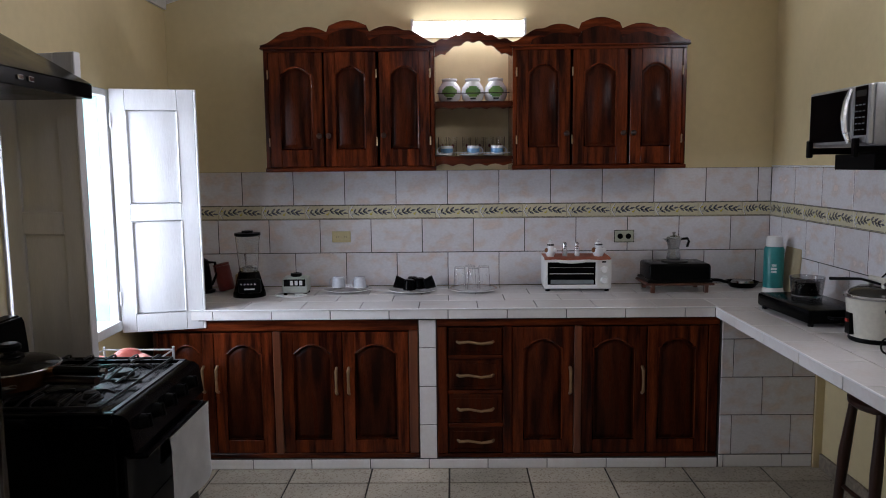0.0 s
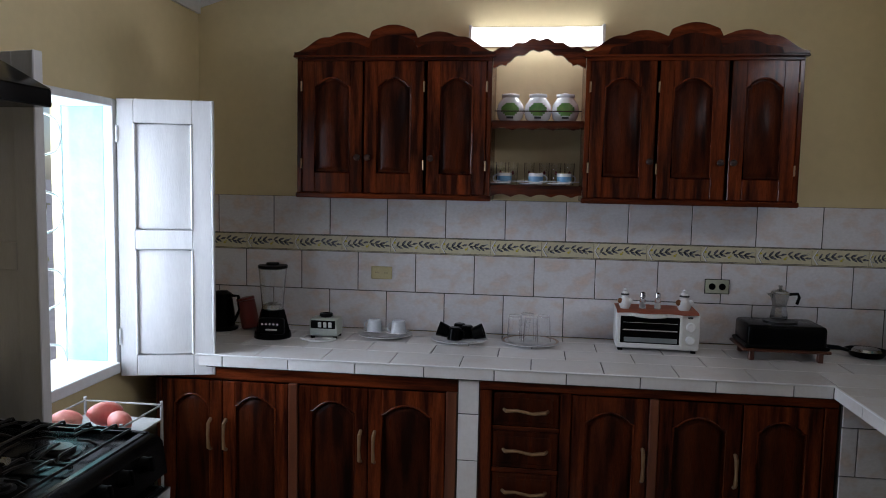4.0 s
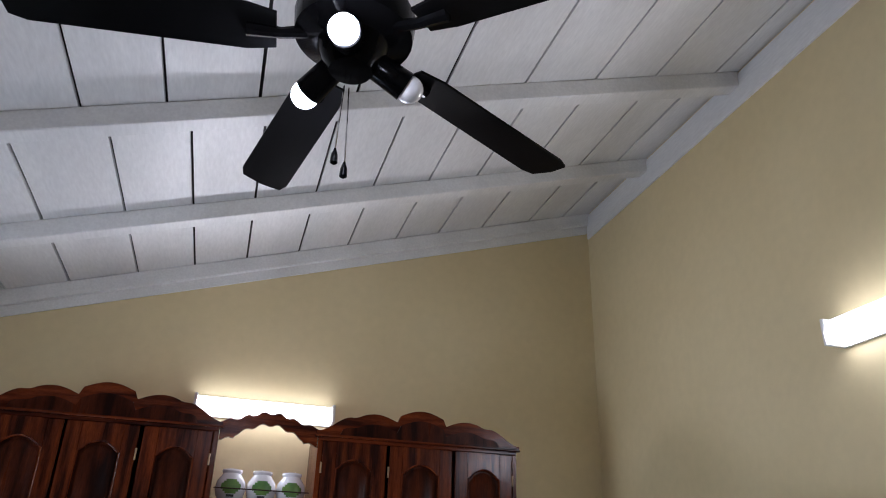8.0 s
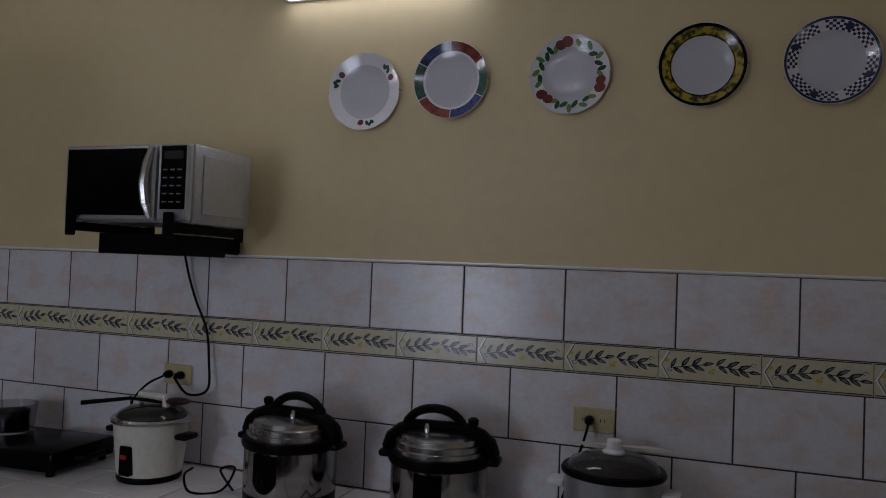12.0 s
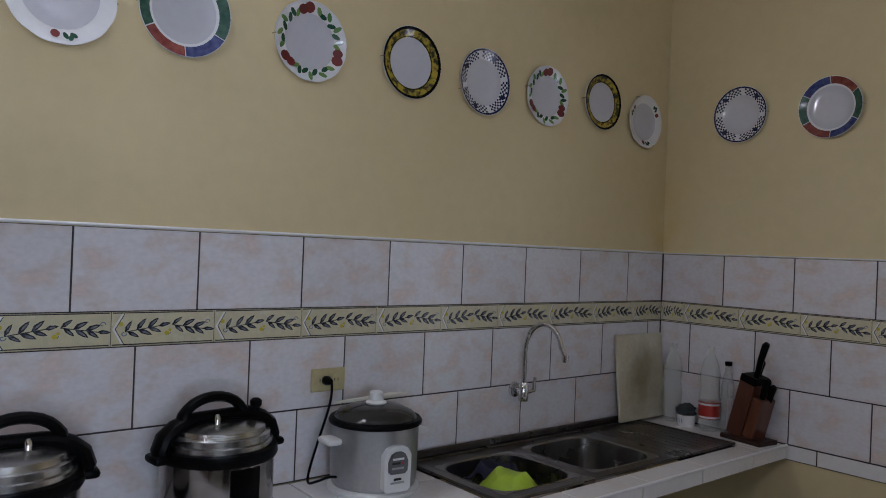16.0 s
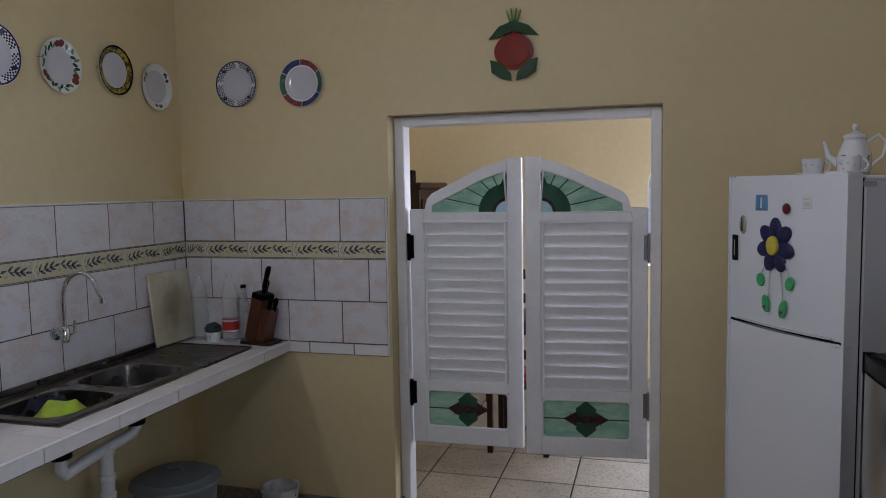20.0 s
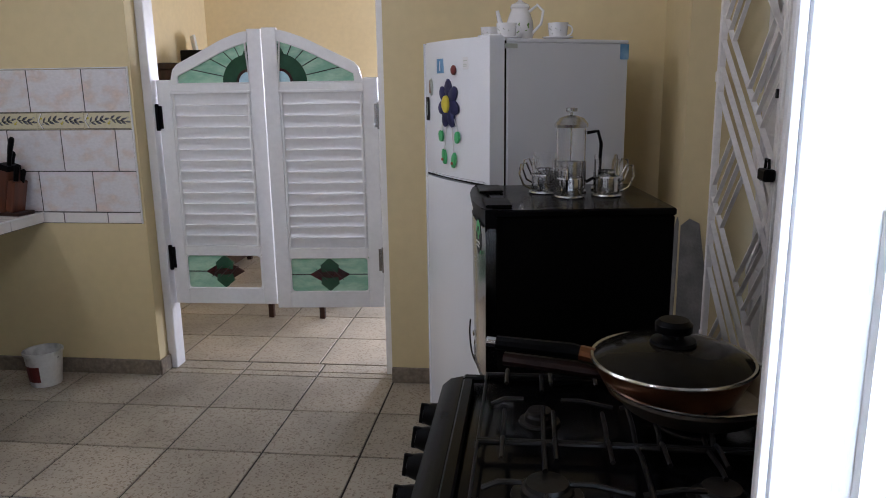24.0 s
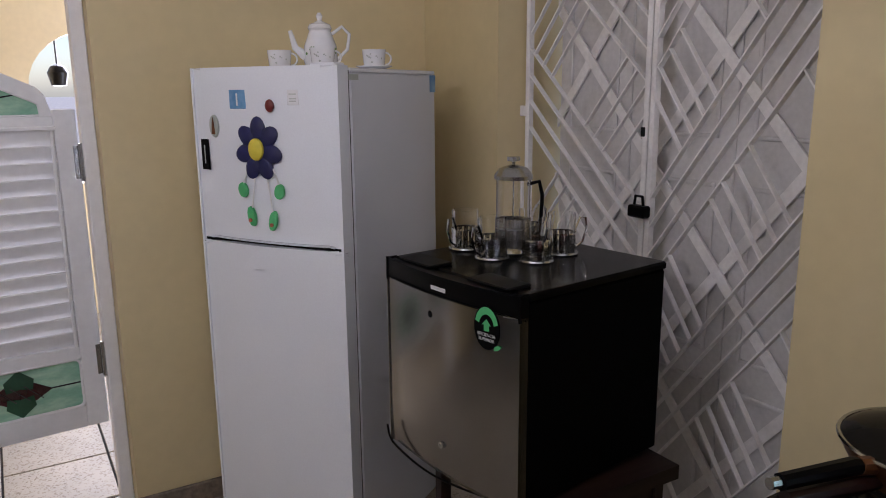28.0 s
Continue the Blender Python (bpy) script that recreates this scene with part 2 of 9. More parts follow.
STEEL = mat("brushed_steel", (0.46, 0.46, 0.455), (0.40, 0.40, 0.395), rough=0.24, metal=1.0, scale=4, stretch=(1, 1, 14), fine=0.05)
SINK = mat("worn_sink_steel", (0.20, 0.188, 0.172), (0.11, 0.10, 0.09), rough=0.3, metal=1.0, scale=7, fine=0.08, bump=0.05)
# sink steel again, lightened to put the bowls' reflections into its colour
SINKBOWL = mat("brighter_bowl_steel", (0.36, 0.35, 0.33), (0.26, 0.25, 0.235), rough=0.26, metal=1.0, scale=7, fine=0.05)
CHROME = mat("chrome", (0.72, 0.72, 0.72), (0.62, 0.62, 0.62), rough=0.1, metal=1.0, scale=5, rough_vary=0.06)
DARKCHROME = mat("polished_pot_steel", (0.30, 0.29, 0.28), (0.24, 0.23, 0.22), rough=0.13, metal=1.0, scale=4, stretch=(1, 1, 10), rough_vary=0.05)
DOORSTEEL = mat("smooth_door_steel", (0.33, 0.32, 0.31), (0.29, 0.28, 0.27), rough=0.17, metal=1.0, scale=3, rough_vary=0.04, fine=0.02)
SILVER = mat("silver_lacquer", (0.42, 0.43, 0.44), (0.37, 0.38, 0.39), rough=0.35, metal=0.7, scale=6)
CREAM = mat("cream_plastic", (0.66, 0.64, 0.55), (0.60, 0.58, 0.50), rough=0.4, scale=6)
YELLOWED = mat("yellowed_plastic", (0.52, 0.45, 0.24), (0.46, 0.40, 0.21), rough=0.4, scale=8)
WHITEP = mat("white_plastic", (0.72, 0.72, 0.71), (0.66, 0.66, 0.65), rough=0.35, scale=6, fine=0.02)
GREYP = mat("grey_green_plastic", (0.42, 0.45, 0.40), (0.36, 0.39, 0.35), rough=0.45, scale=6)
CERAMIC = mat("white_porcelain", (0.76, 0.76, 0.77), (0.72, 0.72, 0.73), rough=0.14, scale=5, coat=0.4, fine=0.02)
GREEN = mat("dark_green_glass", (0.012, 0.06, 0.03), (0.02, 0.085, 0.045), rough=0.12, scale=10, coat=0.4)
LEAFG = mat("leaf_green_enamel", (0.06, 0.18, 0.04), (0.16, 0.26, 0.05), rough=0.35, scale=14)
MINT = mat("mint_stained_glass", (0.26, 0.50, 0.36), (0.44, 0.66, 0.50), rough=0.12, scale=9, detail=4, stretch=(1, 1, 2.5), lo=0.4, hi=0.65, coat=0.4)
PALEBLUE = mat("pale_blue_glass", (0.42, 0.66, 0.76), (0.5, 0.72, 0.8), rough=0.12, scale=9, coat=0.4)
WINE = mat("dark_red_glass", (0.03, 0.006, 0.007), (0.05, 0.009, 0.01), rough=0.14, scale=10, coat=0.4)
LEAD = mat("lead_came", (0.02, 0.022, 0.022), rough=0.5, metal=0.3)
RED = mat("red_enamel", (0.42, 0.03, 0.018), (0.32, 0.02, 0.014), rough=0.3, scale=8)
PLAQUERED = mat("tomato_glaze", (0.26, 0.02, 0.01), (0.16, 0.012, 0.008), rough=0.2, scale=14)
DARKRED = mat("dull_red_glaze", (0.17, 0.018, 0.014), (0.11, 0.012, 0.010), rough=0.4)
BLUE = mat("deep_blue_foam", (0.007, 0.008, 0.05), (0.014, 0.016, 0.10), rough=0.55, scale=14)
PLATEBLUE = mat("plate_navy_glaze", (0.02, 0.03, 0.12), (0.08, 0.10, 0.24), rough=0.14, scale=50, coat=0.3)
PLATERED = mat("plate_brick_glaze", (0.16, 0.025, 0.02), (0.28, 0.08, 0.06), rough=0.14, scale=50, coat=0.3)
PLATEGREEN = mat("plate_green_glaze", (0.02, 0.07, 0.05), (0.06, 0.14, 0.10), rough=0.14, scale=50, coat=0.3)
SKYBLUE = mat("blue_print", (0.08, 0.24, 0.46), (0.25, 0.42, 0.6), rough=0.4, scale=20)
YELLOW = mat("yellow_foam", (0.66, 0.55, 0.05), (0.6, 0.5, 0.04), rough=0.5)
GREENFOAM = mat("green_foam", (0.08, 0.45, 0.16), (0.06, 0.38, 0.13), rough=0.5)
LIME = mat("lime_plastic", (0.42, 0.60, 0.03), (0.36, 0.54, 0.03), rough=0.4, scale=5)
TEALP = mat("teal_plastic", (0.01, 0.16, 0.16), (0.012, 0.2, 0.19), rough=0.35)
PINK = mat("mango_skin", (0.50, 0.085, 0.07), (0.62, 0.30, 0.22), rough=0.45, scale=11, detail=5)
RACKWIRE = mat("dulled_white_wire", (0.42, 0.42, 0.41), (0.34, 0.34, 0.33), rough=0.45)
SHRUB = mat("yellow_green_leaf", (0.22, 0.24, 0.04), (0.34, 0.30, 0.08), rough=0.5, scale=9)
GREYBIN = mat("grey_bin_plastic", (0.16, 0.18, 0.19), (0.12, 0.135, 0.145), rough=0.5)
PALECUP = mat("pale_grey_blue_china", (0.60, 0.63, 0.68), (0.54, 0.57, 0.63), rough=0.16, scale=5)
CLOTH = mat("white_towel_cloth", (0.78, 0.78, 0.77), (0.68, 0.68, 0.67), rough=0.95, scale=12, bump=0.9, bump_scale=260)
DARKCLOTH = mat("dark_blue_rag", (0.012, 0.012, 0.03), (0.02, 0.02, 0.045), rough=0.9, bump=0.5)
ORANGEMAT = mat("terracotta_mat", (0.36, 0.10, 0.05), (0.28, 0.075, 0.04), rough=0.7, scale=20)
GOLD = mat("bronze_handle", (0.40, 0.26, 0.14), (0.30, 0.19, 0.10), rough=0.35, metal=0.7, scale=20)
COPPER = mat("copper_pan", (0.24, 0.10, 0.04), (0.12, 0.048, 0.02), rough=0.3, metal=0.8, scale=9)
PANMETAL = mat("worn_pan_metal", (0.30, 0.27, 0.22), (0.16, 0.13, 0.10), rough=0.35, metal=0.9, scale=9)
CONCRETE = mat("concrete_ground", (0.42, 0.40, 0.37), (0.34, 0.32, 0.30), rough=0.9, scale=2, bump=0.4, world_space=True)
BASEBOARD = mat("terrazzo_skirting", (0.22, 0.18, 0.135), (0.14, 0.115, 0.085), rough=0.5, scale=40, fine=0.2)
INK = mat("black_print", (0.012, 0.012, 0.012), rough=0.5)
PAPER = mat("white_print", (0.75, 0.75, 0.74), rough=0.5)
NAVYRIM = mat("navy_rim_glaze", (0.014, 0.018, 0.055), (0.03, 0.035, 0.10), rough=0.15, scale=60, coat=0.4)
OLIVERIM = mat("olive_gold_rim_glaze", (0.40, 0.30, 0.025), (0.04, 0.04, 0.012), rough=0.15, scale=55, detail=3, lo=0.42, hi=0.6, coat=0.4)
# grey that paints a reflection into the middle of the plates
REFLECTGREY = mat("grey_plate_centre", (0.56, 0.56, 0.60), (0.52, 0.52, 0.56), rough=0.12, scale=4, coat=0.5, fine=0.02)
GLASS = glass("clear_glass", (1, 1, 1))
JUG = glass("blender_jar_glass", (0.92, 0.94, 0.95), 0.05)
PET = mat("thin_clear_plastic", (0.78, 0.80, 0.77), (0.72, 0.74, 0.71), rough=0.12, scale=20, rough_vary=0.06)
PET.node_tree.nodes["Principled BSDF"].inputs["Alpha"].default_value = 0.4
PET.node_tree.nodes["Principled BSDF"].inputs["Alpha"].default_value = 0.19
SMOKED = mat("dark_smoked_glass", (0.022, 0.021, 0.02), (0.035, 0.033, 0.03), rough=0.08, scale=5, coat=0.0, spec=0.3)
LIDGLASS = glass("smoked_lid_glass", (0.55, 0.55, 0.56), 0.04)
LIDDARK = mat("steamed_dark_lid_glass", (0.009, 0.008, 0.0065), (0.016, 0.014, 0.011), rough=0.1, scale=7, spec=0.05)
TUBE = glow("fluorescent_diffuser", (1, 1, 0.98), 7.5)
BULB = glow("lit_bulb", (0.93, 0.95, 1), 60.0)


def terrazzo():
    m, nt, b = nodes_of("cream_terrazzo_tile")
    geo = nt.nodes.new("ShaderNodeNewGeometry")
    v = nt.nodes.new("ShaderNodeTexVoronoi")
    v.inputs["Scale"].default_value = 130
    n = nt.nodes.new("ShaderNodeTexNoise")
    n.inputs["Scale"].default_value, n.inputs["Detail"].default_value = 2.2, 5
    for x in (v, n):
        nt.links.new(geo.outputs["Position"], x.inputs["Vector"])
    chip = nt.nodes.new("ShaderNodeValToRGB")
    chip.color_ramp.elements[0].position, chip.color_ramp.elements[0].color = 0.0, (0.21, 0.16, 0.115, 1)
    chip.color_ramp.elements[1].position, chip.color_ramp.elements[1].color = 0.30, (0.42, 0.37, 0.295, 1)
    e = chip.color_ramp.elements.new(0.16)
    e.color = (0.33, 0.275, 0.21, 1)
    sep = nt.nodes.new("ShaderNodeSeparateColor")
    nt.links.new(v.outputs["Color"], sep.inputs[0])
    nt.links.new(sep.outputs[0], chip.inputs[0])
    stain = nt.nodes.new("ShaderNodeMapRange")
    stain.inputs[1].default_value, stain.inputs[2].default_value = 0.3, 0.75
    stain.inputs[3].default_value, stain.inputs[4].default_value = 1.12, 0.70
    nt.links.new(n.outputs[0], stain.inputs[0])
    oi = nt.nodes.new("ShaderNodeObjectInfo")
    vr = nt.nodes.new("ShaderNodeMapRange")
    vr.inputs[3].default_value, vr.inputs[4].default_value = 0.8, 1.1
    nt.links.new(oi.outputs["Random"], vr.inputs[0])
    mu = nt.nodes.new("ShaderNodeMath")
    mu.operation = "MULTIPLY"
    nt.links.new(stain.outputs[0], mu.inputs[0])
    nt.links.new(vr.outputs[0], mu.inputs[1])
    hsv = nt.nodes.new("ShaderNodeHueSaturation")
    nt.links.new(mu.outputs[0], hsv.inputs["Value"])
    nt.links.new(chip.outputs[0], hsv.inputs["Color"])
    nt.links.new(hsv.outputs[0], b.inputs["Base Color"])
    rr = nt.nodes.new("ShaderNodeMapRange")
    rr.inputs[3].default_value, rr.inputs[4].default_value = 0.42, 0.62
    nt.links.new(n.outputs[0], rr.inputs[0])
    nt.links.new(rr.outputs[0], b.inputs["Roughness"])
    return m


TERRAZZO = terrazzo()


# ---- mesh helpers ----
def box(bm, x0, y0, z0, x1, y1, z1, bev=0.0, seg=1):
    vs = bmesh.ops.create_cube(bm, size=1.0)["verts"]
    bmesh.ops.scale(bm, vec=(x1 - x0, y1 - y0, z1 - z0), verts=vs)
    bmesh.ops.translate(bm, vec=((x0 + x1) / 2, (y0 + y1) / 2, (z0 + z1) / 2), verts=vs)
    if bev:
        es = list({e for v in vs for e in v.link_edges})
        out = bmesh.ops.bevel(bm, geom=es, offset=bev, segments=seg, profile=0.5, affect="EDGES")
        vs = list({v for f in out["faces"] for v in f.verts} | {v for v in vs if v.is_valid})
    return vs


def B(*a, bev=0.0, seg=1):
    bm = bmesh.new()
    box(bm, *a, bev=bev, seg=seg)
    return bm


def rot(bm, vs, axis, deg, at=(0, 0, 0)):
    bmesh.ops.rotate(bm, cent=at, matrix=Matrix.Rotation(radians(deg), 3, axis), verts=vs)
    return vs


def lathe(bm, prof, n=28, at=(0, 0, 0), axis="Z", closed=False):
    """A turned body: prof is a run of (radius, height)."""
    rings, out = [], []
    for r, z in prof:
        if r < 1e-5:
            rings.append([bm.verts.new((0, 0, z))])
        else:
            rings.append([bm.verts.new((r * math.cos(2 * math.pi * i / n), r * math.sin(2 * math.pi * i / n), z)) for i in range(n)])
    for a, b in zip(rings, rings[1:] + ([rings[0]] if closed else [])):
        for i in range(n):
            j = (i + 1) % n
            if len(a) == 1 and len(b) == 1:
                continue
            if len(a) == 1:
                bm.faces.new((a[0], b[i], b[j]))
            elif len(b) == 1:
                bm.faces.new((a[i], a[j], b[0]))
            else:
                bm.faces.new((a[i], a[j], b[j], b[i]))
    vs = [v for r in rings for v in r]
    if axis == "X":
        rot(bm, vs, "Y", 90)
    elif axis == "Y":
        rot(bm, vs, "X", -90)
    bmesh.ops.translate(bm, vec=at, verts=vs)
    return vs


def cyl(bm, at, r, h, n=20, axis="Z", r2=None, bev=0.0):
    r2 = r if r2 is None else r2
    c = min(bev, r * 0.4, h * 0.4)
    prof = [(0, 0), (r, 0), (r2, h), (0, h)] if not c else [(0, 0), (r - c, 0), (r, c), (r2, h - c), (r2 - c, h), (0, h)]
    return lathe(bm, prof, n, at, axis)


def tube(bm, pts, r, n=8, closed=False):
    """A round bar along a run of points."""
    pts = [Vector(p) for p in pts]
    rings = []
    up = None
    for i, p in enumerate(pts):
        a = pts[i - 1] if (i or closed) else p
        b = pts[(i + 1) % len(pts)] if (i < len(pts) - 1 or closed) else p
        d = (b - a).normalized()
        if up is None:
            up = Vector((0, 0, 1)) if abs(d.z) < 0.9 else Vector((1, 0, 0))
        s = d.cross(up).normalized()
        up = s.cross(d).normalized()
        rr = r[i] if isinstance(r, (list, tuple)) else r
        rings.append([bm.verts.new(p + (s * math.cos(2 * math.pi * k / n) + up * math.sin(2 * math.pi * k / n)) * rr) for k in range(n)])
    for a, b in zip(rings, rings[1:] + ([rings[0]] if closed else [])):
        for k in range(n):
            bm.faces.new((a[k], a[(k + 1) % n], b[(k + 1) % n], b[k]))
    if not closed:
        bm.faces.new(list(reversed(rings[0])))
        bm.faces.new(rings[-1])
    return [v for r_ in rings for v in r_]


def arc(cx, cz, r, a0, a1, n, y=0.0, rz=None):
    rz = r if rz is None else rz
    return [(cx + r * math.cos(radians(a0 + (a1 - a0) * i / n)), y, cz + rz * math.sin(radians(a0 + (a1 - a0) * i / n))) for i in range(n + 1)]


def prism(bm, poly, y0, y1):
    """A board of outline poly (x, z), from y0 to y1."""
    a = [bm.verts.new((x, y0, z)) for x, z in poly]
    b = [bm.verts.new((x, y1, z)) for x, z in poly]
    n = len(poly)
    fs = [bm.faces.new(a), bm.faces.new(list(reversed(b)))]
    for i in range(n):
        fs.append(bm.faces.new((a[i], b[i], b[(i + 1) % n], a[(i + 1) % n])))
    bmesh.ops.recalc_face_normals(bm, faces=fs)
    return a + b


def mesh_of(name, bm, material, smooth=None):
    bmesh.ops.recalc_face_normals(bm, faces=bm.faces)
    me = bpy.data.meshes.new(name)
    bm.to_mesh(me)
    bm.free()
    me.materials.append(material)
    if smooth is not False:
        me.polygons.foreach_set("use_smooth", [True] * len(me.polygons))
        me.set_sharp_from_angle(angle=radians(smooth or 35))
    return me


def part(name, bm, material, parent=None, label="", at=None):
    ob = new(name, mesh_of(name, bm, material))
    if parent is not None:
        ob.parent = parent
    if at is not None:
        ob.matrix_basis = at
    if label:
        ob["label"] = label
    return ob


def piece(name, me, parent, x, y, z, m=None):
    ob = new(name, me)
    ob.parent = parent
    ob.matrix_basis = m if m is not None else Matrix.Translation((x, y, z))
    return ob


def thing(name, label, category, m=None, group="", kind=""):
    ob = new(name)
    ob.empty_display_size = 0.05
    if m is not None:
        ob.matrix_basis = m
    return tagged(ob, label, category, group, kind)


def solo(name, bm, material, label, category, m=None, group="", kind=""):
    return tagged(part(name, bm, material, None, "", m), label, category, group, kind)


# ---- plan ----
XW, XE, YS, YN = -1.835, 2.0, -0.365, 4.41
TOP, CT = 1.66, 0.914
NF, EF = 3.62, 1.385
SLOPE, ZW = 0.308, 2.844
P = 0.326


def roof(x):
    return ZW + SLOPE * (x - XW)


# ---- structure ----
def structure(name, bm, material, label, category="wall"):
    return solo(name, bm, material, label, category, kind="structure")


bm = bmesh.new()
prism(bm, [(XW - 0.2, 0), (XE + 0.2, 0), (XE + 0.2, roof(XE + 0.2)), (XW - 0.2, roof(XW - 0.2))], YN, YN + 0.2)
wall_north = structure("wall_north", bm, WALL, "cream painted plaster wall behind the cabinets")
wall_east = structure("wall_east", B(XE, -0.585, 0, XE + 0.2, YN, roof(XE) + 0.02), WALL, "cream painted plaster wall hung with plates")
DX0, DX1, DZ = -0.497, 0.812, 2.068
bm = bmesh.new()
prism(bm, [(XW - 0.2, 0), (DX0, 0), (DX0, roof(DX0)), (XW - 0.2, roof(XW - 0.2))], YS - 0.22, YS)
prism(bm, [(DX1, 0), (XE, 0), (XE, roof(XE)), (DX1, roof(DX1))], YS - 0.22, YS)
prism(bm, [(DX0, DZ), (DX1, DZ), (DX1, roof(DX1)), (DX0, roof(DX0))], YS - 0.22, YS)
wall_south = structure("wall_south", bm, WALL, "cream painted plaster wall with a wide doorway")
WY0, WY1, WZ0, WZ1 = 2.575, 3.55, 0.872, 2.10
GY0, GY1, GZ = 0.185, 1.47, 2.45
bm = bmesh.new()
zt = roof(XW) + 0.01
for y0, y1, z0, z1 in ((YS, GY0, 0, zt), (GY0, GY1, GZ, zt), (GY1, WY0, 0, zt), (WY0, WY1, 0, WZ0), (WY0, WY1, WZ1, zt), (WY1, YN, 0, zt)):
    box(bm, XW - 0.32, y0, z0, XW, y1, z1)
wall_west = structure("wall_west", bm, WALL, "cream painted plaster wall with window and gate")
structure("floor", B(XW - 0.3, YS - 0.22, -0.08, XE + 0.2, YN + 0.2, -0.006), GROUT_DARK, "dark joints under the terrazzo tiles", "floor")
structure("floor_dining_room", B(-2.2, -4.6, -0.08, 2.6, YS - 0.22, -0.006), GROUT_DARK, "dark joints under the terrazzo tiles", "floor")
structure("ground", B(-400, -400, -0.3, 400, 400, -0.09), CONCRETE, "pale concrete yard outside the window", "ground")

# ceiling: boards along the room, in one mesh with the dark deck above their gaps
bm = bmesh.new()
cs = math.cos(math.atan(SLOPE))
random.seed(4)
NORTH_JOINTS = (-2.1, -1.83, -1.55, -1.27, -0.99, -0.678, -0.4, -0.135, 0.145, 0.42, 0.705, 0.965, 1.245, 1.565, 1.805, 2.1)
MID_JOINTS = (-2.1, -1.72, -1.40, -1.07, -0.745, -0.48, -0.166, 0.19, 0.542, 0.895, 1.231, 1.537, 1.866, 2.1)
SOUTH_JOINTS = (-2.135, -1.845, -1.555, -1.265, -0.975, -0.685, -0.395, -0.105, 0.185, 0.475, 0.765, 1.055, 1.345, 1.635, 1.925, 2.1)
for ya, yb, joints in ((2.85, YN + 0.1, NORTH_JOINTS), (1.19, 2.85, MID_JOINTS), (-0.585, 1.19, SOUTH_JOINTS)):
    for x0, x1 in zip(joints, joints[1:]):
        dz = random.uniform(-0.0015, 0.0015)
        g = random.choice((0.0045, 0.0055, 0.0068))
        vs = box(bm, max(x0 + g, XW - 0.2), ya + 0.001, 0, min(x1 - g, XE + 0.1), yb - 0.001, 0.02)
        for v in vs:
            v.co.z += roof(v.co.x) + dz
ceiling = structure("ceiling", bm, CEIL, "sloping ceiling of white painted boards with dark gaps", "ceiling")
bm = bmesh.new()
prism(bm, [(XW - 0.2, roof(XW - 0.2) + 0.026), (XE + 0.2, roof(XE + 0.2) + 0.026), (XE + 0.2, roof(XE + 0.2) + 0.12), (XW - 0.2, roof(XW - 0.2) + 0.12)], -0.585, YN + 0.2)
structure("roof_deck", bm, GAP, "dark roof deck above the boards", "roof")


def rafter(y, wide=0.08, deep=0.085):
    bm = bmesh.new()
    prism(bm, [(XW, roof(XW) - deep), (XE, roof(XE) - deep), (XE, roof(XE) - 0.001), (XW, roof(XW) - 0.001)], y - wide / 2, y + wide / 2)
    bmesh.ops.bevel(bm, geom=[e for e in bm.edges if abs(e.verts[0].co.y - e.verts[1].co.y) < 1e-6], offset=0.004, segments=1, affect="EDGES")
    return structure("beam", bm, CEIL, "white painted wooden rafter under the ceiling boards", "beam")


for y, wide in ((4.392, 0.034), (3.68, 0.08), (2.85, 0.08), (2.02, 0.08), (1.19, 0.08), (0.36, 0.08), (-0.325, 0.08)):
    rafter(y, wide)
# white bands where the walls meet the roof
structure("trim_east", B(XE - 0.012, YS, roof(XE) - 0.185, XE - 0.001, YN - 0.012, roof(XE) - 0.02), CEIL, "white painted band along the top of the wall", "trim")
bm = bmesh.new()
prism(bm, [(XW, roof(XW) - 0.14), (XE - 0.012, roof(XE - 0.012) - 0.14), (XE - 0.012, roof(XE - 0.012) - 0.03), (XW, roof(XW) - 0.03)], YN - 0.01, YN - 0.001)
structure("trim_north", bm, CEIL, "white painted band under the roof slope", "trim")
structure("trim_west", B(XW + 0.001, YS, roof(XW) - 0.17, XW + 0.02, YN - 0.012, roof(XW) - 0.02), CEIL, "white painted plate along the top of the wall", "trim")

# dining room beyond the swing doors
HX0, HX1, HY, HZ = -2.2, 1.76, -3.5, 3.0
structure("wall_dining_east", B(HX1, HY, 0, HX1 + 0.15, -0.586, HZ), HALL, "pale painted wall of the dining room")
bm = bmesh.new()
AX0, AX1, AZ0, AZS = -1.35, -0.42, 1.0, 1.68
prism(bm, [(AX1, 0), (HX1 + 0.15, 0), (HX1 + 0.15, HZ), (AX1, HZ)], HY - 0.15, HY)
prism(bm, [(HX0 - 0.15, 0), (AX0, 0), (AX0, HZ), (HX0 - 0.15, HZ)], HY - 0.15, HY)
prism(bm, [(AX0, 0), (AX1, 0), (AX1, AZ0), (AX0, AZ0)], HY - 0.15, HY)
am = (AX0 + AX1) / 2
crown = [(am + (AX1 - am) * math.cos(radians(a)), AZS + 0.42 * math.sin(radians(a))) for a in range(0, 181, 12)]
prism(bm, [(AX1, HZ)] + crown + [(AX0, HZ)], HY - 0.15, HY)
structure("wall_dining_south", bm, HALL, "ochre painted wall with a bright arched opening")
# the unseen gap in this wall is added to let the west fill in
bm = bmesh.new()
for y0, y1, z0, z1 in ((HY, -3.0, 0, HZ), (-3.0, -1.4, 2.35, HZ), (-1.4, -0.586, 0, HZ)):
    box(bm, HX0 - 0.15, y0, z0, HX0, y1, z1)
structure("wall_dining_west", bm, HALL, "ochre painted wall with a wide unseen opening added for light")
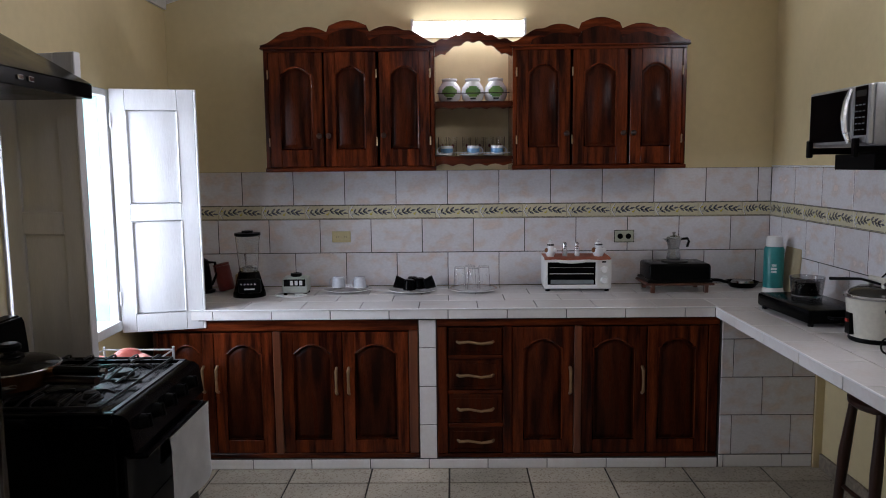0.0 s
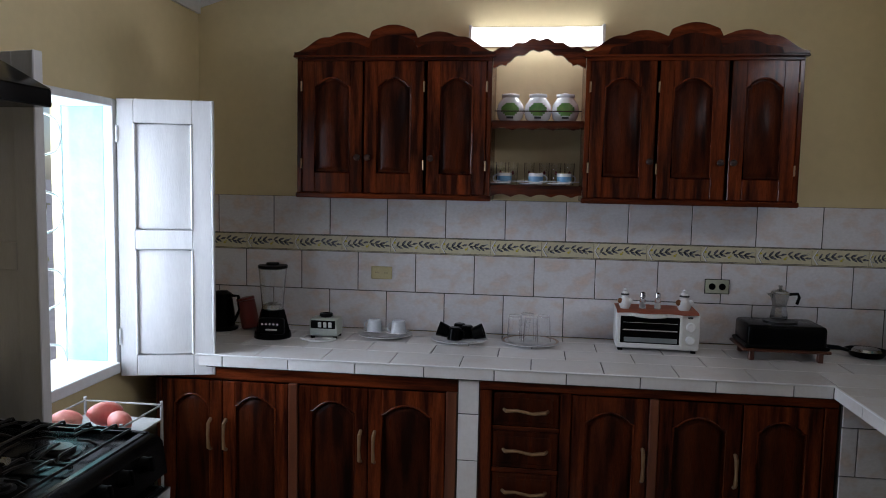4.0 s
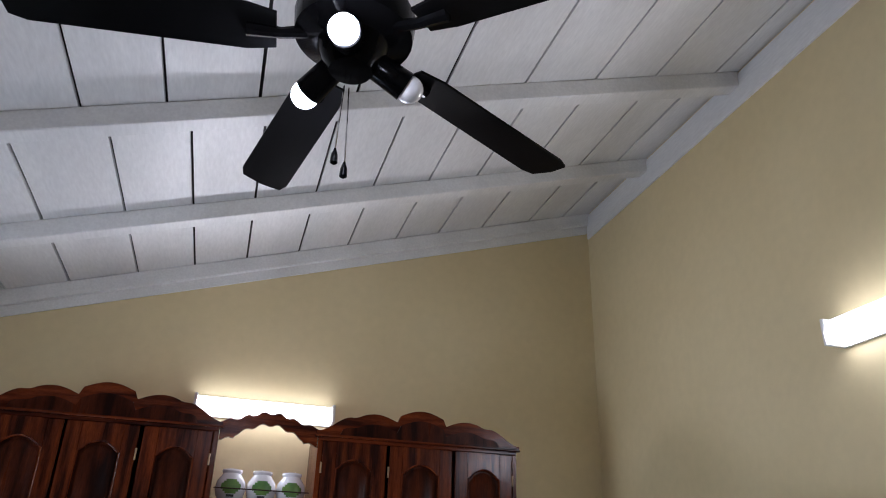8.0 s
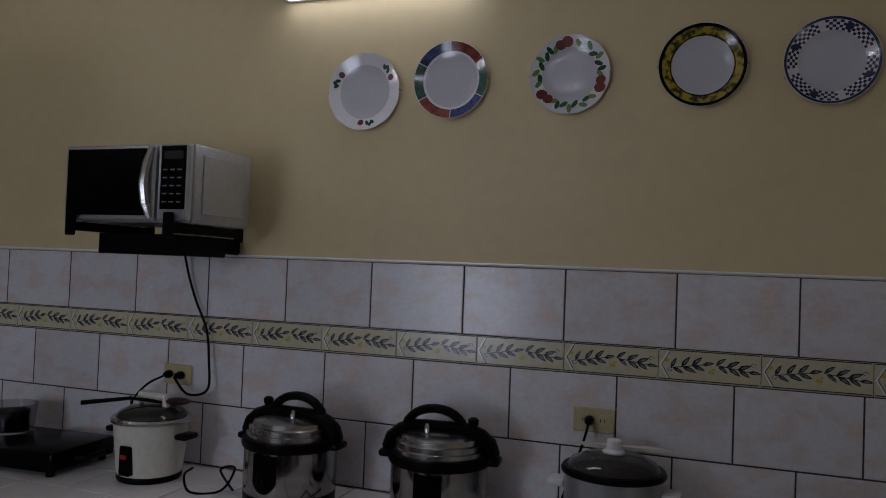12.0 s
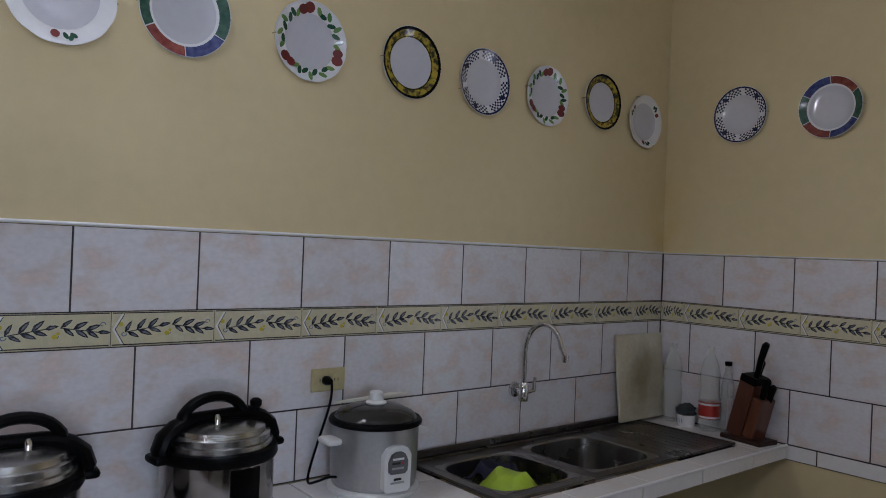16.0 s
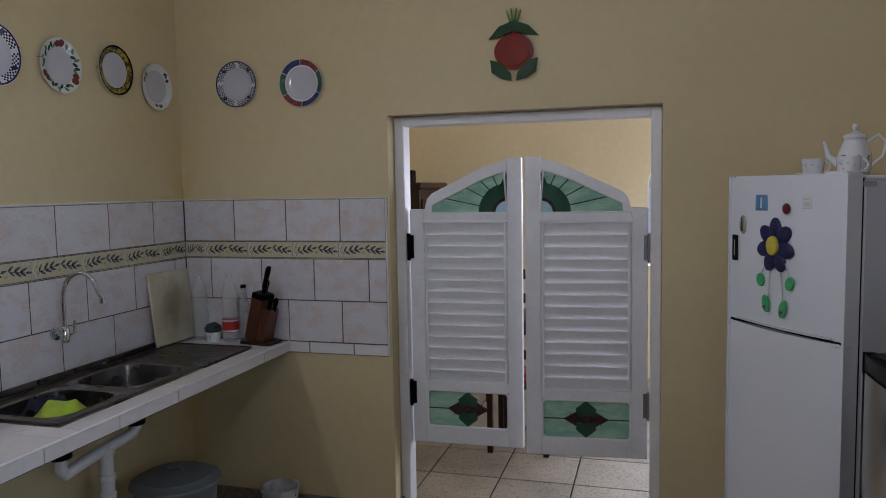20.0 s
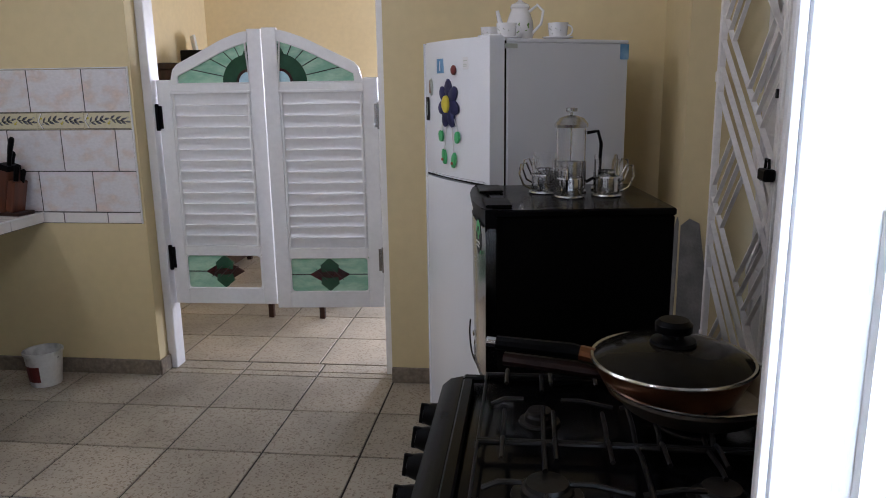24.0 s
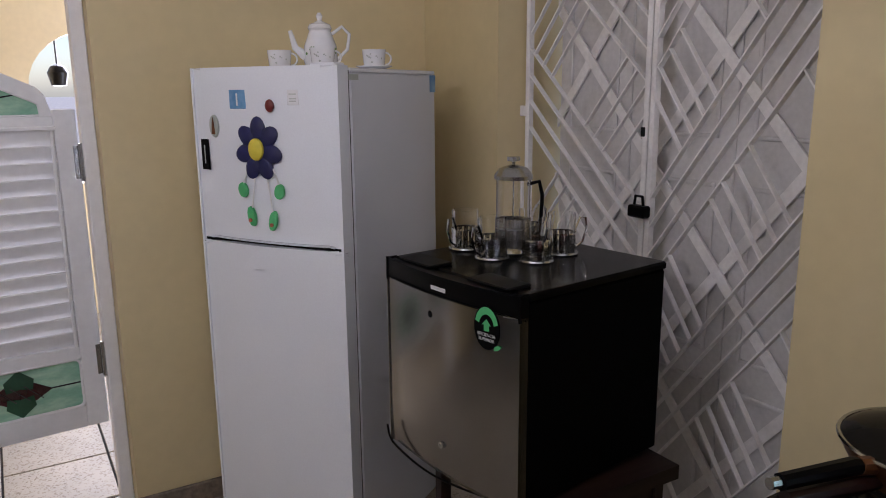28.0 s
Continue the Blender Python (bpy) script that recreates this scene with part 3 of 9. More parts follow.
structure("ceiling_dining", B(HX0 - 0.15, HY - 0.15, HZ + 0.001, HX1 + 0.15, -0.587, HZ + 0.1), CEIL, "white ceiling of the dining room", "ceiling")

# skirting
for n, a in (("baseboard_south_east", (DX1, YS + 0.001, 0, XE - 0.001, YS + 0.018, 0.085)), ("baseboard_south_west", (XW + 0.02, YS + 0.001, 0, DX0, YS + 0.018, 0.085)),
             ("baseboard_east", (XE - 0.018, YS + 0.02, 0, XE - 0.001, NF, 0.085)), ("baseboard_west", (XW + 0.001, GY1, 0, XW + 0.018, NF, 0.085)),
             ("baseboard_jamb_left", (DX1 - 0.018, YS - 0.12, 0, DX1 - 0.001, YS + 0.018, 0.085))):
    structure(n, B(*a, bev=0.004), BASEBOARD, "grey terrazzo skirting", "baseboard")

# ---- doorway with swing doors ----
door_frame = thing("door_1", "white painted door frame of the kitchen doorway", "door frame", kind="structure")
FY0, FY1 = -0.56, -0.46
part("jamb", B(DX1 - 0.05, FY0, 0, DX1 - 0.001, FY1, DZ - 0.001, bev=0.004), WHITE, door_frame)
part("jamb", B(DX0 + 0.001, FY0, 0, DX0 + 0.05, FY1, DZ - 0.001, bev=0.004), WHITE, door_frame)
part("lintel", B(DX0 + 0.05, FY0, DZ - 0.05, DX1 - 0.05, FY1, DZ - 0.001, bev=0.004), WHITE, door_frame)


def swing_door(hinge_x, side, turn, broken, label):
    """A saloon leaf; side is the way, along x, from the hinge to the free edge."""
    d = thing("swing_door", label, "door", Matrix.Translation((hinge_x, -0.515, 0)) @ Matrix.Rotation(radians(turn), 4, "Z"), "pair of swing doors")
    W, z0, zh, zm = 0.581, 0.375, 1.60, 1.855
    th = 0.017

    def X(u):
        return side * u

    knots = ((0.05, 0.022), (0.075, 0.035), (0.098, 0.078), (0.12, 0.1), (0.22, 0.147), (0.37, 0.22), (0.46, 0.252), (W, 0.277))
    top = []
    for i in range(25):
        x = 0.05 + (W - 0.05) * i / 24
        for (xa, za), (xb, zb) in zip(knots, knots[1:]):
            if xa <= x <= xb + 1e-6:
                top.append((x, 1.578 + za + (zb - za) * (x - xa) / (xb - xa)))
                break
    # stiles and rails
    bm = bmesh.new()
    box(bm, min(X(0.0), X(0.075)), -th, z0, max(X(0.0), X(0.075)), th, zh - 0.002, bev=0.003)
    part("stile", bm, WHITE, d)
    bm = bmesh.new()
    box(bm, min(X(W - 0.075), X(W)), -th, z0, max(X(W - 0.075), X(W)), th, zm - 0.006, bev=0.003)
    part("stile", bm, WHITE, d)
    for a, b in ((z0, 0.462), (0.655, 0.705), (1.525, 1.575)):
        part("rail", B(min(X(0.075), X(W - 0.075)), -th, a, max(X(0.075), X(W - 0.075)), th, b, bev=0.003), WHITE, d)
    # curved head with its opening for the fan of coloured glass
    inner = [(x, max(1.606, z - 0.056)) for x, z in top if 0.104 <= x <= W - 0.075]
    outer = [(x, z) for x, z in top if 0.074 <= x <= W - 0.075]
    x0 = inner[0][0]
    bm = bmesh.new()
    prism(bm, [(X(x), z) for x, z in [(0.074, 1.575)] + outer[:1] + [(0.074 if x < 0.074 else x, z) for x, z in outer] + [(W - 0.075, outer[-1][1])] + [(W - 0.075, inner[-1][1])] + list(reversed(inner)) + [(x0, 1.575)]], -th, th)
    part("head", bm, WHITE, d)
    # coloured glass fan
    gl = [(x, z) for x, z in inner]
    bm = bmesh.new()
    prism(bm, [(X(x), z) for x, z in [(x0, 1.576)] + gl + [(W - 0.076, gl[-1][1]), (W - 0.076, 1.576)]], -0.003, 0.003)
    fan = part("glass_fan", bm, MINT, d, "mint green stained glass fan")
    cx = W - 0.076

    def sector(r0, r1, a0, a1, y, n=10):
        return [(X(cx - r1 * math.cos(radians(a0 + (a1 - a0) * i / n))), 1.578 + r1 * math.sin(radians(a0 + (a1 - a0) * i / n))) for i in range(n + 1)] + \
               [(X(cx - r0 * math.cos(radians(a1 + (a0 - a1) * i / n))), 1.578 + r0 * math.sin(radians(a1 + (a0 - a1) * i / n))) for i in range(n + 1)]
    for r0, r1, m, y in ((0.072, 0.145, GREEN, 0.005), (0.058, 0.072, WINE, 0.005), (0.002, 0.058, PALEBLUE, 0.005)):
        bm = bmesh.new()
        prism(bm, sector(r0, r1, 0, 90, y), -y, y)
        part("glass_petal", bm, m, fan)
    bm = bmesh.new()
    prism(bm, [(X(cx), 1.70), (X(cx - 0.035), 1.712), (X(cx - 0.02), 1.745), (X(cx), 1.775)], -0.005, 0.005)
    part("glass_petal", bm, GREEN, fan)
    bm = bmesh.new()
    for a in (14, 33, 52, 70):
        far = 0.34 if a < 20 else 0.27 if a < 40 else 0.235 if a < 60 else 0.225
        p0 = Vector((X(cx - 0.145 * math.cos(radians(a))), 0, 1.578 + 0.145 * math.sin(radians(a))))
        p1 = Vector((X(cx - far * math.cos(radians(a))), 0, 1.578 + far * math.sin(radians(a)) * 0.92))
        for y in (-0.004, 0.004):
            tube(bm, [p0 + Vector((0, y, 0)), p1 + Vector((0, y, 0))], 0.0026, 5)
    part("lead", bm, LEAD, fan)
    # louvres
    n = 14
    for i in range(n):
        zc = 0.705 + (1.525 - 0.705) * (i + 0.5) / n
        bm = bmesh.new()
        vs = box(bm, min(X(0.0753), X(W - 0.0753)), -0.004, -0.0352, max(X(0.0753), X(W - 0.0753)), 0.004, 0.0352, bev=0.002)
        rot(bm, vs, "X", -24)
        bmesh.ops.translate(bm, vec=(0, 0, zc), verts=bm.verts)
        part("slat", bm, WHITE, d)
    for s in (0.08, W - 0.08 - 0.012):
        part("bead", B(min(X(s), X(s + 0.012)), 0.0165, 0.706, max(X(s), X(s + 0.012)), 0.024, 1.524, bev=0.002), WHITE, d)
    part("moulding", B(min(X(0.07), X(W - 0.07)), 0.0165, 1.524, max(X(0.07), X(W - 0.07)), 0.027, 1.54, bev=0.003), WHITE, d)
    # lower glass with the diamond flower
    zc, xc = 0.558, W / 2
    u0, u1 = 0.078, W - 0.078
    loop = []
    for cu, cw, a0 in ((u1 - 0.022, 0.633, 0), (u0 + 0.022, 0.633, 90), (u0 + 0.022, 0.484, 180), (u1 - 0.022, 0.484, 270)):
        loop += [(X(cu + 0.022 * math.cos(radians(a0 + a_))), 0.012, cw + 0.022 * math.sin(radians(a0 + a_))) for a_ in (0, 30, 60, 90)]
    bm = bmesh.new()
    tube(bm, loop, 0.0065, 6, True)
    part("putty_bead", bm, WHITE, d)
    bm = bmesh.new()
    tube(bm, [(X(x0), 0.012, 1.577)] + [(X(x), 0.012, z) for x, z in inner] + [(X(W - 0.076), 0.012, 1.577)], 0.0055, 6, True)
    part("putty_bead", bm, WHITE, d)
    if broken:
        bm = bmesh.new()
        prism(bm, [(X(u0), 0.464), (X(xc - 0.01), 0.464), (X(xc + 0.02), 0.50), (X(xc + 0.055), 0.556), (X(xc + 0.02), 0.61), (X(xc), 0.653), (X(u0), 0.653)], -0.003, 0.003)
        low = part("glass_panel", bm, MINT, d, "mint green glass broken away beside the flower")
    else:
        low = part("glass_panel", B(min(X(u0), X(u1)), -0.003, 0.464, max(X(u0), X(u1)), 0.003, 0.653), MINT, d, "mint green stained glass")
    for s, poly, m in ((1, [(-0.11, 0), (-0.05, 0.035), (0, 0.05), (0, -0.05), (-0.05, -0.035)], WINE), (1, [(0.11, 0), (0.05, 0.035), (0, 0.05), (0, -0.05), (0.05, -0.035)], WINE),
                       (1, [(0, 0.093), (0.05, 0.052), (0.044, 0.012), (0, 0.02), (-0.044, 0.012), (-0.05, 0.052)], GREEN), (1, [(0, -0.093), (0.05, -0.052), (0.044, -0.012), (0, -0.02), (-0.044, -0.012), (-0.05, -0.052)], GREEN)):
        yy = 0.007 if m is GREEN else 0.005
        bm = bmesh.new()
        prism(bm, [(X(xc + a), zc + b) for a, b in poly], -yy, yy)
        part("glass_petal", bm, m, low)
    bm = bmesh.new()
    ends = ((u0, xc - 0.105),) if broken else ((u0, xc - 0.105), (xc + 0.105, u1))
    for a, b in ends:
        for y in (-0.004, 0.004):
            tube(bm, [(X(a), y, zc), (X(b), y, zc)], 0.003, 5)
    for a in (-0.045, 0.0, 0.045):
        for y in (-0.0075, 0.0075):
            tube(bm, [(X(xc + a - 0.03), y, zc - 0.03), (X(xc + a + 0.03), y, zc + 0.03)], 0.002, 4)
    part("lead", bm, LEAD, low)
    # spring hinges
    for z in (1.405, 0.64):
        bm = bmesh.new()
        cyl(bm, (X(-0.006), 0.024, z - 0.07), 0.011, 0.14, 12, bev=0.003)
        box(bm, min(X(0.0), X(0.02)), 0.016, z - 0.06, max(X(0.0), X(0.02)), 0.021, z + 0.06)
        part("hinge", bm, STEEL if side > 0 else BLACKP, d, "spring hinge")
    return d


swing_door(DX0 + 0.062, 1, 5, False, "white louvred swing door with green stained glass, ajar")
swing_door(DX1 - 0.062, -1, 1.5, True, "white louvred swing door with a broken stained glass pane, ajar")

# ---- gate and the door behind it ----
gate_frame = thing("door_2", "closed white panelled door behind the iron gate", "door", kind="structure")
DB = XW - 0.285
for y0, y1 in ((GY0 + 0.03, 0.60), (0.603, 1.045), (1.048, GY1 - 0.002)):
    leaf = part("door_leaf", B(DB - 0.03, y0, 0.0, DB, y1, GZ - 0.002, bev=0.004), DOORWHITE, gate_frame)
    for z0, z1 in ((0.15, 0.70), (0.80, 1.36), (1.50, 2.3)):
        bm = bmesh.new()
        ya, yb = y0 + 0.06, y1 - 0.06
        for a in ((ya, z0, ya + 0.014, z1), (yb - 0.014, z0, yb, z1), (ya + 0.014, z0, yb - 0.014, z0 + 0.014), (ya + 0.014, z1 - 0.014, yb - 0.014, z1)):
            box(bm, DB - 0.001, a[0], a[1], DB + 0.009, a[2], a[3], bev=0.003)
        part("moulding", bm, DOORWHITE, leaf)
# broad crossing strips on the face of the door
for slope, first, period, x0 in ((1.25, 0.79, 0.735, DB + 0.0095), (-1.1, 1.325, 0.665, DB + 0.018)):
    hw = 0.018 * math.hypot(1, slope)
    for k in range(-3, 4):
        c0 = first + k * period - slope * 0.8
        ya, yb = sorted((((0.02 + hw) - c0) / slope, ((GZ - 0.02 - hw) - c0) / slope))
        ya, yb = max(ya, GY0 + 0.035), min(yb, GY1 - 0.004)
        if yb - ya < 0.06:
            continue
        bm = bmesh.new()
        quad = [(ya, c0 + slope * ya - hw), (yb, c0 + slope * yb - hw), (yb, c0 + slope * yb + hw), (ya, c0 + slope * ya + hw)]
        f0 = [bm.verts.new((x0, y, z)) for y, z in quad]
        f1 = [bm.verts.new((x0 + 0.008, y, z)) for y, z in quad]
        bm.faces.new(f1)
        bm.faces.new(list(reversed(f0)))
        for i in range(4):
            bm.faces.new((f0[i], f0[(i + 1) % 4], f1[(i + 1) % 4], f1[i]))
        part("crossing_strip", bm, GATE, gate_frame)
gate = thing("folding_gate", "white painted iron lattice gate, closed and locked", "gate")
GX = -2.012


def gate_leaf(p0, p1, base, rise, groups):
    """One lattice leaf from the middle post p0 to the outer post p1, of flat bars on edge."""
    d = Vector((p1[0] - p0[0], p1[1] - p0[1], 0))
    w = d.length
    M = Matrix.Translation((p0[0], p0[1], 0)) @ Matrix.Rotation(math.atan2(d.y, d.x), 4, "Z")
    for u in (0.0, w - 0.02):
        part("stile", B(u, -0.013, 0.03, u + 0.02, 0.013, GZ - 0.03, bev=0.002), GATE, gate, at=M)
    for z in (0.03, GZ - 0.052):
        part("rail", B(0.0205, -0.012, z, w - 0.0205, 0.012, z + 0.022, bev=0.002), GATE, gate, at=M)
    lo, hi = 0.052, GZ - 0.052
    step, period = 0.098, 0.705

    def seg(u0, z0, u1, z1, off=0.0):
        """Clip a slanting bar to the leaf and lay it."""
        t0, t1 = 0.0, 1.0
        for p, q in ((u0 - u1, u0 - 0.018), (u1 - u0, w - 0.018 - u0), (z0 - z1, z0 - lo), (z1 - z0, hi - z0)):
            r = q / p
            if p < 0:
                t0 = max(t0, r)
            else:
                t1 = min(t1, r)
        if t1 - t0 < 0.02:
            return
        a = Vector((u0 + (u1 - u0) * t0, 0, z0 + (z1 - z0) * t0))
        b = Vector((u0 + (u1 - u0) * t1, 0, z0 + (z1 - z0) * t1))
        L = (b - a).length
        if L < 0.05:
            return
        bm = bmesh.new()
        vs = box(bm, -0.001, -0.010 + off, -0.0026, L + 0.001, 0.010 - off, 0.0026)
        rot(bm, vs, "Y", -math.degrees(math.atan2(b.z - a.z, b.x - a.x)))
        bmesh.ops.translate(bm, vec=a, verts=vs)
        part("bar", bm, GATE, gate, at=M)
    # bundles of four long diagonals; groups of four rungs cross the gaps between the bundles
    for k in range(-2, 3):
        z = base + k * period
        for j in range(4):
            seg(0, z + j * step, w, z + j * step + rise * w)
        low_, high_ = z + 3 * step, z + period
        du = (high_ - low_) / (rise + 1.3)
        for c in groups:
            for j in range(4):
                u = c + j * 0.043
                seg(u, high_ + rise * u, u + du, low_ + rise * (u + du), 0.0015)


gate_leaf((GX, 0.796), (-1.948, 0.225), 0.955, 1.0, (-0.03, 0.27, 0.57))
gate_leaf((GX, 0.804), (-1.965, 1.448), 0.985, 1.3, (-0.02, 0.265, 0.55))
bm = bmesh.new()
box(bm, GX + 0.016, 0.76, 1.236, GX + 0.054, 0.835, 1.276, bev=0.006)
tube(bm, [(GX + 0.034, 0.775, 1.276), (GX + 0.034, 0.78, 1.306), (GX + 0.034, 0.81, 1.306), (GX + 0.034, 0.815, 1.276)], 0.005, 6)
part("padlock", bm, BLACKP, gate, "black padlock")
part("latch", B(GX + 0.0135, 0.775, 1.50, GX + 0.022, 0.79, 1.53, bev=0.002), IRON, gate)
for z in (0.5, 1.573, 2.2):
    part("hinge", B(-1.956, 0.186, z - 0.02, -1.94, 0.224, z + 0.02, bev=0.002), GATE, gate)
# bare cement where the plaster has come off
bm = bmesh.new()
random.seed(8)
outline = [(0.02, 0.25), (0.075, 0.25), (0.12, 0.33), (0.15, 0.5), (0.17, 0.66), (0.175, 0.8), (0.178, 0.98), (0.15, 1.0), (0.11, 0.96), (0.08, 0.86), (0.06, 0.7), (0.03, 0.5)]
vs = prism(bm, outline, 0, 0.003)
rot(bm, vs, "Z", 90)
bmesh.ops.translate(bm, vec=(XW + 0.0035, 0, 0), verts=vs)
structure("cement_patch", bm, PLASTER, "bare grey cement where plaster has fallen off", "wall patch")
bm = bmesh.new()
prism(bm, [(-0.05, 0.25), (0.055, 0.25), (0.055, 0.97), (0.02, 1.0), (-0.02, 0.98), (-0.05, 0.8)], 0, 0.003)
bmesh.ops.translate(bm, vec=(XW - 0.06, GY0 + 0.001, 0), verts=bm.verts)
structure("cement_patch", bm, PLASTER, "bare grey cement on the gate reveal", "wall patch")

# ---- window with two shutters ----
win = thing("window_1", "open kitchen window with a white frame and outer grille", "window", kind="structure")
for a in ((XW - 0.21, WY0 - 0.001, WZ0, XW + 0.012, WY0 + 0.012, WZ1), (XW - 0.035, WY1 - 0.035, WZ0, XW + 0.012, WY1 + 0.001, WZ1),
          (XW - 0.21, WY0 + 0.012, WZ1 - 0.035, XW + 0.012, WY1 - 0.035, WZ1 + 0.001)):
    part("window_frame", B(*a, bev=0.003), SHUTTER, win)
part("reveal", B(XW - 0.245, WY1 - 0.035, WZ0 + 0.0125, XW - 0.0355, WY1 + 0.15, WZ1 + 0.2), TEAL, win, "turquoise painted outer reveal")
part("window_sill", B(XW - 0.30, WY0 - 0.02, WZ0 - 0.04, XW + 0.03, WY1 - 0.034, WZ0 + 0.012, bev=0.004), WHITE, win)
GR = XW - 0.215
for k in range(6):
    y = WY0 + 0.03 + (WY1 - 0.05 - WY0 - 0.06) * k / 5
    part("grille_bar", B(GR - 0.007, y - 0.006, WZ0 + 0.0125, GR + 0.007, y + 0.006, WZ1 + 0.15), WHITE, win)
for k in range(5):
    ya = WY0 + 0.03 + (WY1 - 0.05 - WY0 - 0.06) * k / 5
    yb = WY0 + 0.03 + (WY1 - 0.05 - WY0 - 0.06) * (k + 1) / 5
    for i in range(7):
        z = WZ0 + 0.03 + i * 0.172
        s_ = 1 if (i + k) % 2 else -1
        bm = bmesh.new()
        ym, hw = (ya + yb) / 2, (yb - ya) / 2 - 0.006
        tube(bm, [(GR, ym - s_ * hw * math.cos(math.pi * u / 12), z + 0.16 * u / 12 + 0.018 * math.sin(math.pi * u / 6)) for u in range(13)], 0.006, 6)
        part("grille_scroll", bm, WHITE, win)
# leafy shrub outside, behind the grille
sh_ = thing("garden_shrub", "yellow green leafy shrub outside the window grille", "shrub", Matrix.Translation((-2.62, 3.75, -0.09)))
random.seed(31)
for k in range(7):
    a_ = random.uniform(0, 6.28)
    tip = Vector((0.16 * math.cos(a_), 0.28 * math.sin(a_), random.uniform(1.3, 2.2)))
    bm = bmesh.new()
    tube(bm, [(0.02 * math.cos(a_), 0.02 * math.sin(a_), 0), tip * 0.5 + Vector((0.03, 0, 0)), tip], [0.012, 0.008, 0.003], 6)
    st_ = part("stem", bm, RAWWOOD, sh_)
    bm = bmesh.new()
    for q in range(16):
        c_ = tip * random.uniform(0.45, 1.0)
        b_, L_ = random.uniform(0, 6.28), random.uniform(0.06, 0.11)
        d_ = Vector((math.cos(b_), math.sin(b_), random.uniform(-0.6, 0.5))).normalized()
        w_ = d_.cross(Vector((0, 0, 1))).normalized() * L_ * 0.22
        vs = [bm.verts.new(c_ + d_ * L_ * f_ + w_ * g_ + Vector((0, 0, h_))) for f_, g_, h_ in ((0, 0, 0), (0.35, 1, 0.006), (0.75, 0.8, 0), (1, 0, -0.012), (0.75, -0.8, 0), (0.35, -1, 0.006))]
        bm.faces.new(vs)
    part("leaves", bm, SHRUB, st_)


def loft(bm, outer, inner, y0, y1, sign):
    """Raised field: a sloping border from outline outer at y0 to outline inner at y1, closed in front."""
    a = [bm.verts.new((x, y0, z)) for x, z in outer]
    b = [bm.verts.new((x, y1, z)) for x, z in inner]
    for i in range(len(a)):
        k = (i + 1) % len(a)
        bm.faces.new((a[i], a[k], b[k], b[i]) if sign < 0 else (a[k], a[i], b[i], b[k]))
    bm.faces.new(b if sign < 0 else list(reversed(b)))


def shutter(hx, hy, ex, ey, z0, z1, label, face):
    L = math.hypot(ex - hx, ey - hy)
    a = math.degrees(math.atan2(ey - hy, ex - hx))
    s = thing("shutter", label, "shutter", Matrix.Translation((hx, hy, 0)) @ Matrix.Rotation(radians(a), 4, "Z"), "pair of window shutters")
    th = 0.016
    part("stile", B(0, -th, z0, 0.075, th, z1, bev=0.003), SHUTTER, s)
    part("stile", B(L - 0.085, -th, z0, L, th, z1, bev=0.003), SHUTTER, s)
    zm = (z0 + z1) / 2
    for p, q in ((z0, z0 + 0.1), (zm - 0.045, zm + 0.045), (z1 - 0.11, z1)):
        part("rail", B(0.075, -th, p, L - 0.085, th, q, bev=0.003), SHUTTER, s)
    for p, q in ((z0 + 0.1, zm - 0.045), (zm + 0.045, z1 - 0.11)):
        bm = bmesh.new()
        box(bm, 0.075, -0.005, p, L - 0.085, 0.005, q)
        pn = part("panel", bm, SHUTTER, s)
        for sg in (-1, 1):
            bm = bmesh.new()
            loft(bm, [(0.079, p + 0.006), (L - 0.089, p + 0.006), (L - 0.089, q - 0.006), (0.079, q - 0.006)], [(0.116, p + 0.042), (L - 0.126, p + 0.042), (L - 0.126, q - 0.042), (0.116, q - 0.042)], sg * 0.0052, sg * 0.0145, sg)
            part("raised_field", bm, SHUTTER, pn)
        bm = bmesh.new()
        tube(bm, [(0.077, face * 0.0135, p + 0.003), (L - 0.087, face * 0.0135, p + 0.003), (L - 0.087, face * 0.0135, q - 0.003), (0.077, face * 0.0135, q - 0.003)], 0.0075, 6, True)
        part("bead", bm, SHUTTER, s)
    part("edge_strip", B(L + 0.0005, -th - 0.004, z0, L + 0.012, th + 0.001, z1, bev=0.003), SHUTTER, s)
    for z in (z0 + 0.15, z1 - 0.2):
        bm = bmesh.new()
        cyl(bm, (0.002, face * 0.019, z), 0.006, 0.075, 8)
        part("hinge", bm, WHITE, s)
    return s


shutter(XW + 0.016, WY1 - 0.002, -1.415, 3.655, 0.812, 2.105, "white panelled window shutter, open and sunlit", -1)
shutter(XW + 0.023, 2.595, -1.470, 2.520, 0.828, 2.135, "white panelled window shutter, open beside the cooker", 1)

# ---- counters ----
counter = thing("tiled_counter", "long corner counter faced with white marbled tiles", "counter")
part("slab", B(XW + 0.002, NF + 0.012, CT - 0.061, XE - 0.002, YN - 0.002, CT - 0.006), GROUT, counter)
part("slab", B(EF + 0.012, YS + 0.002, CT - 0.061, XE - 0.002, 0.04, CT - 0.006), GROUT, counter)
part("slab", B(EF + 0.012, 0.04, CT - 0.061, 1.475, 1.16, CT - 0.006), GROUT, counter)
part("slab", B(1.93, 0.04, CT - 0.061, XE - 0.002, 1.16, CT - 0.006), GROUT, counter)
part("slab", B(EF + 0.012, 1.16, CT - 0.061, XE - 0.002, NF + 0.012, CT - 0.006), GROUT, counter)
part("rear_leg_wall", B(1.953, NF + 0.005, 0, XE - 0.002, NF + 0.1, CT - 0.0615), WALL, counter, "plastered wall under the counter")
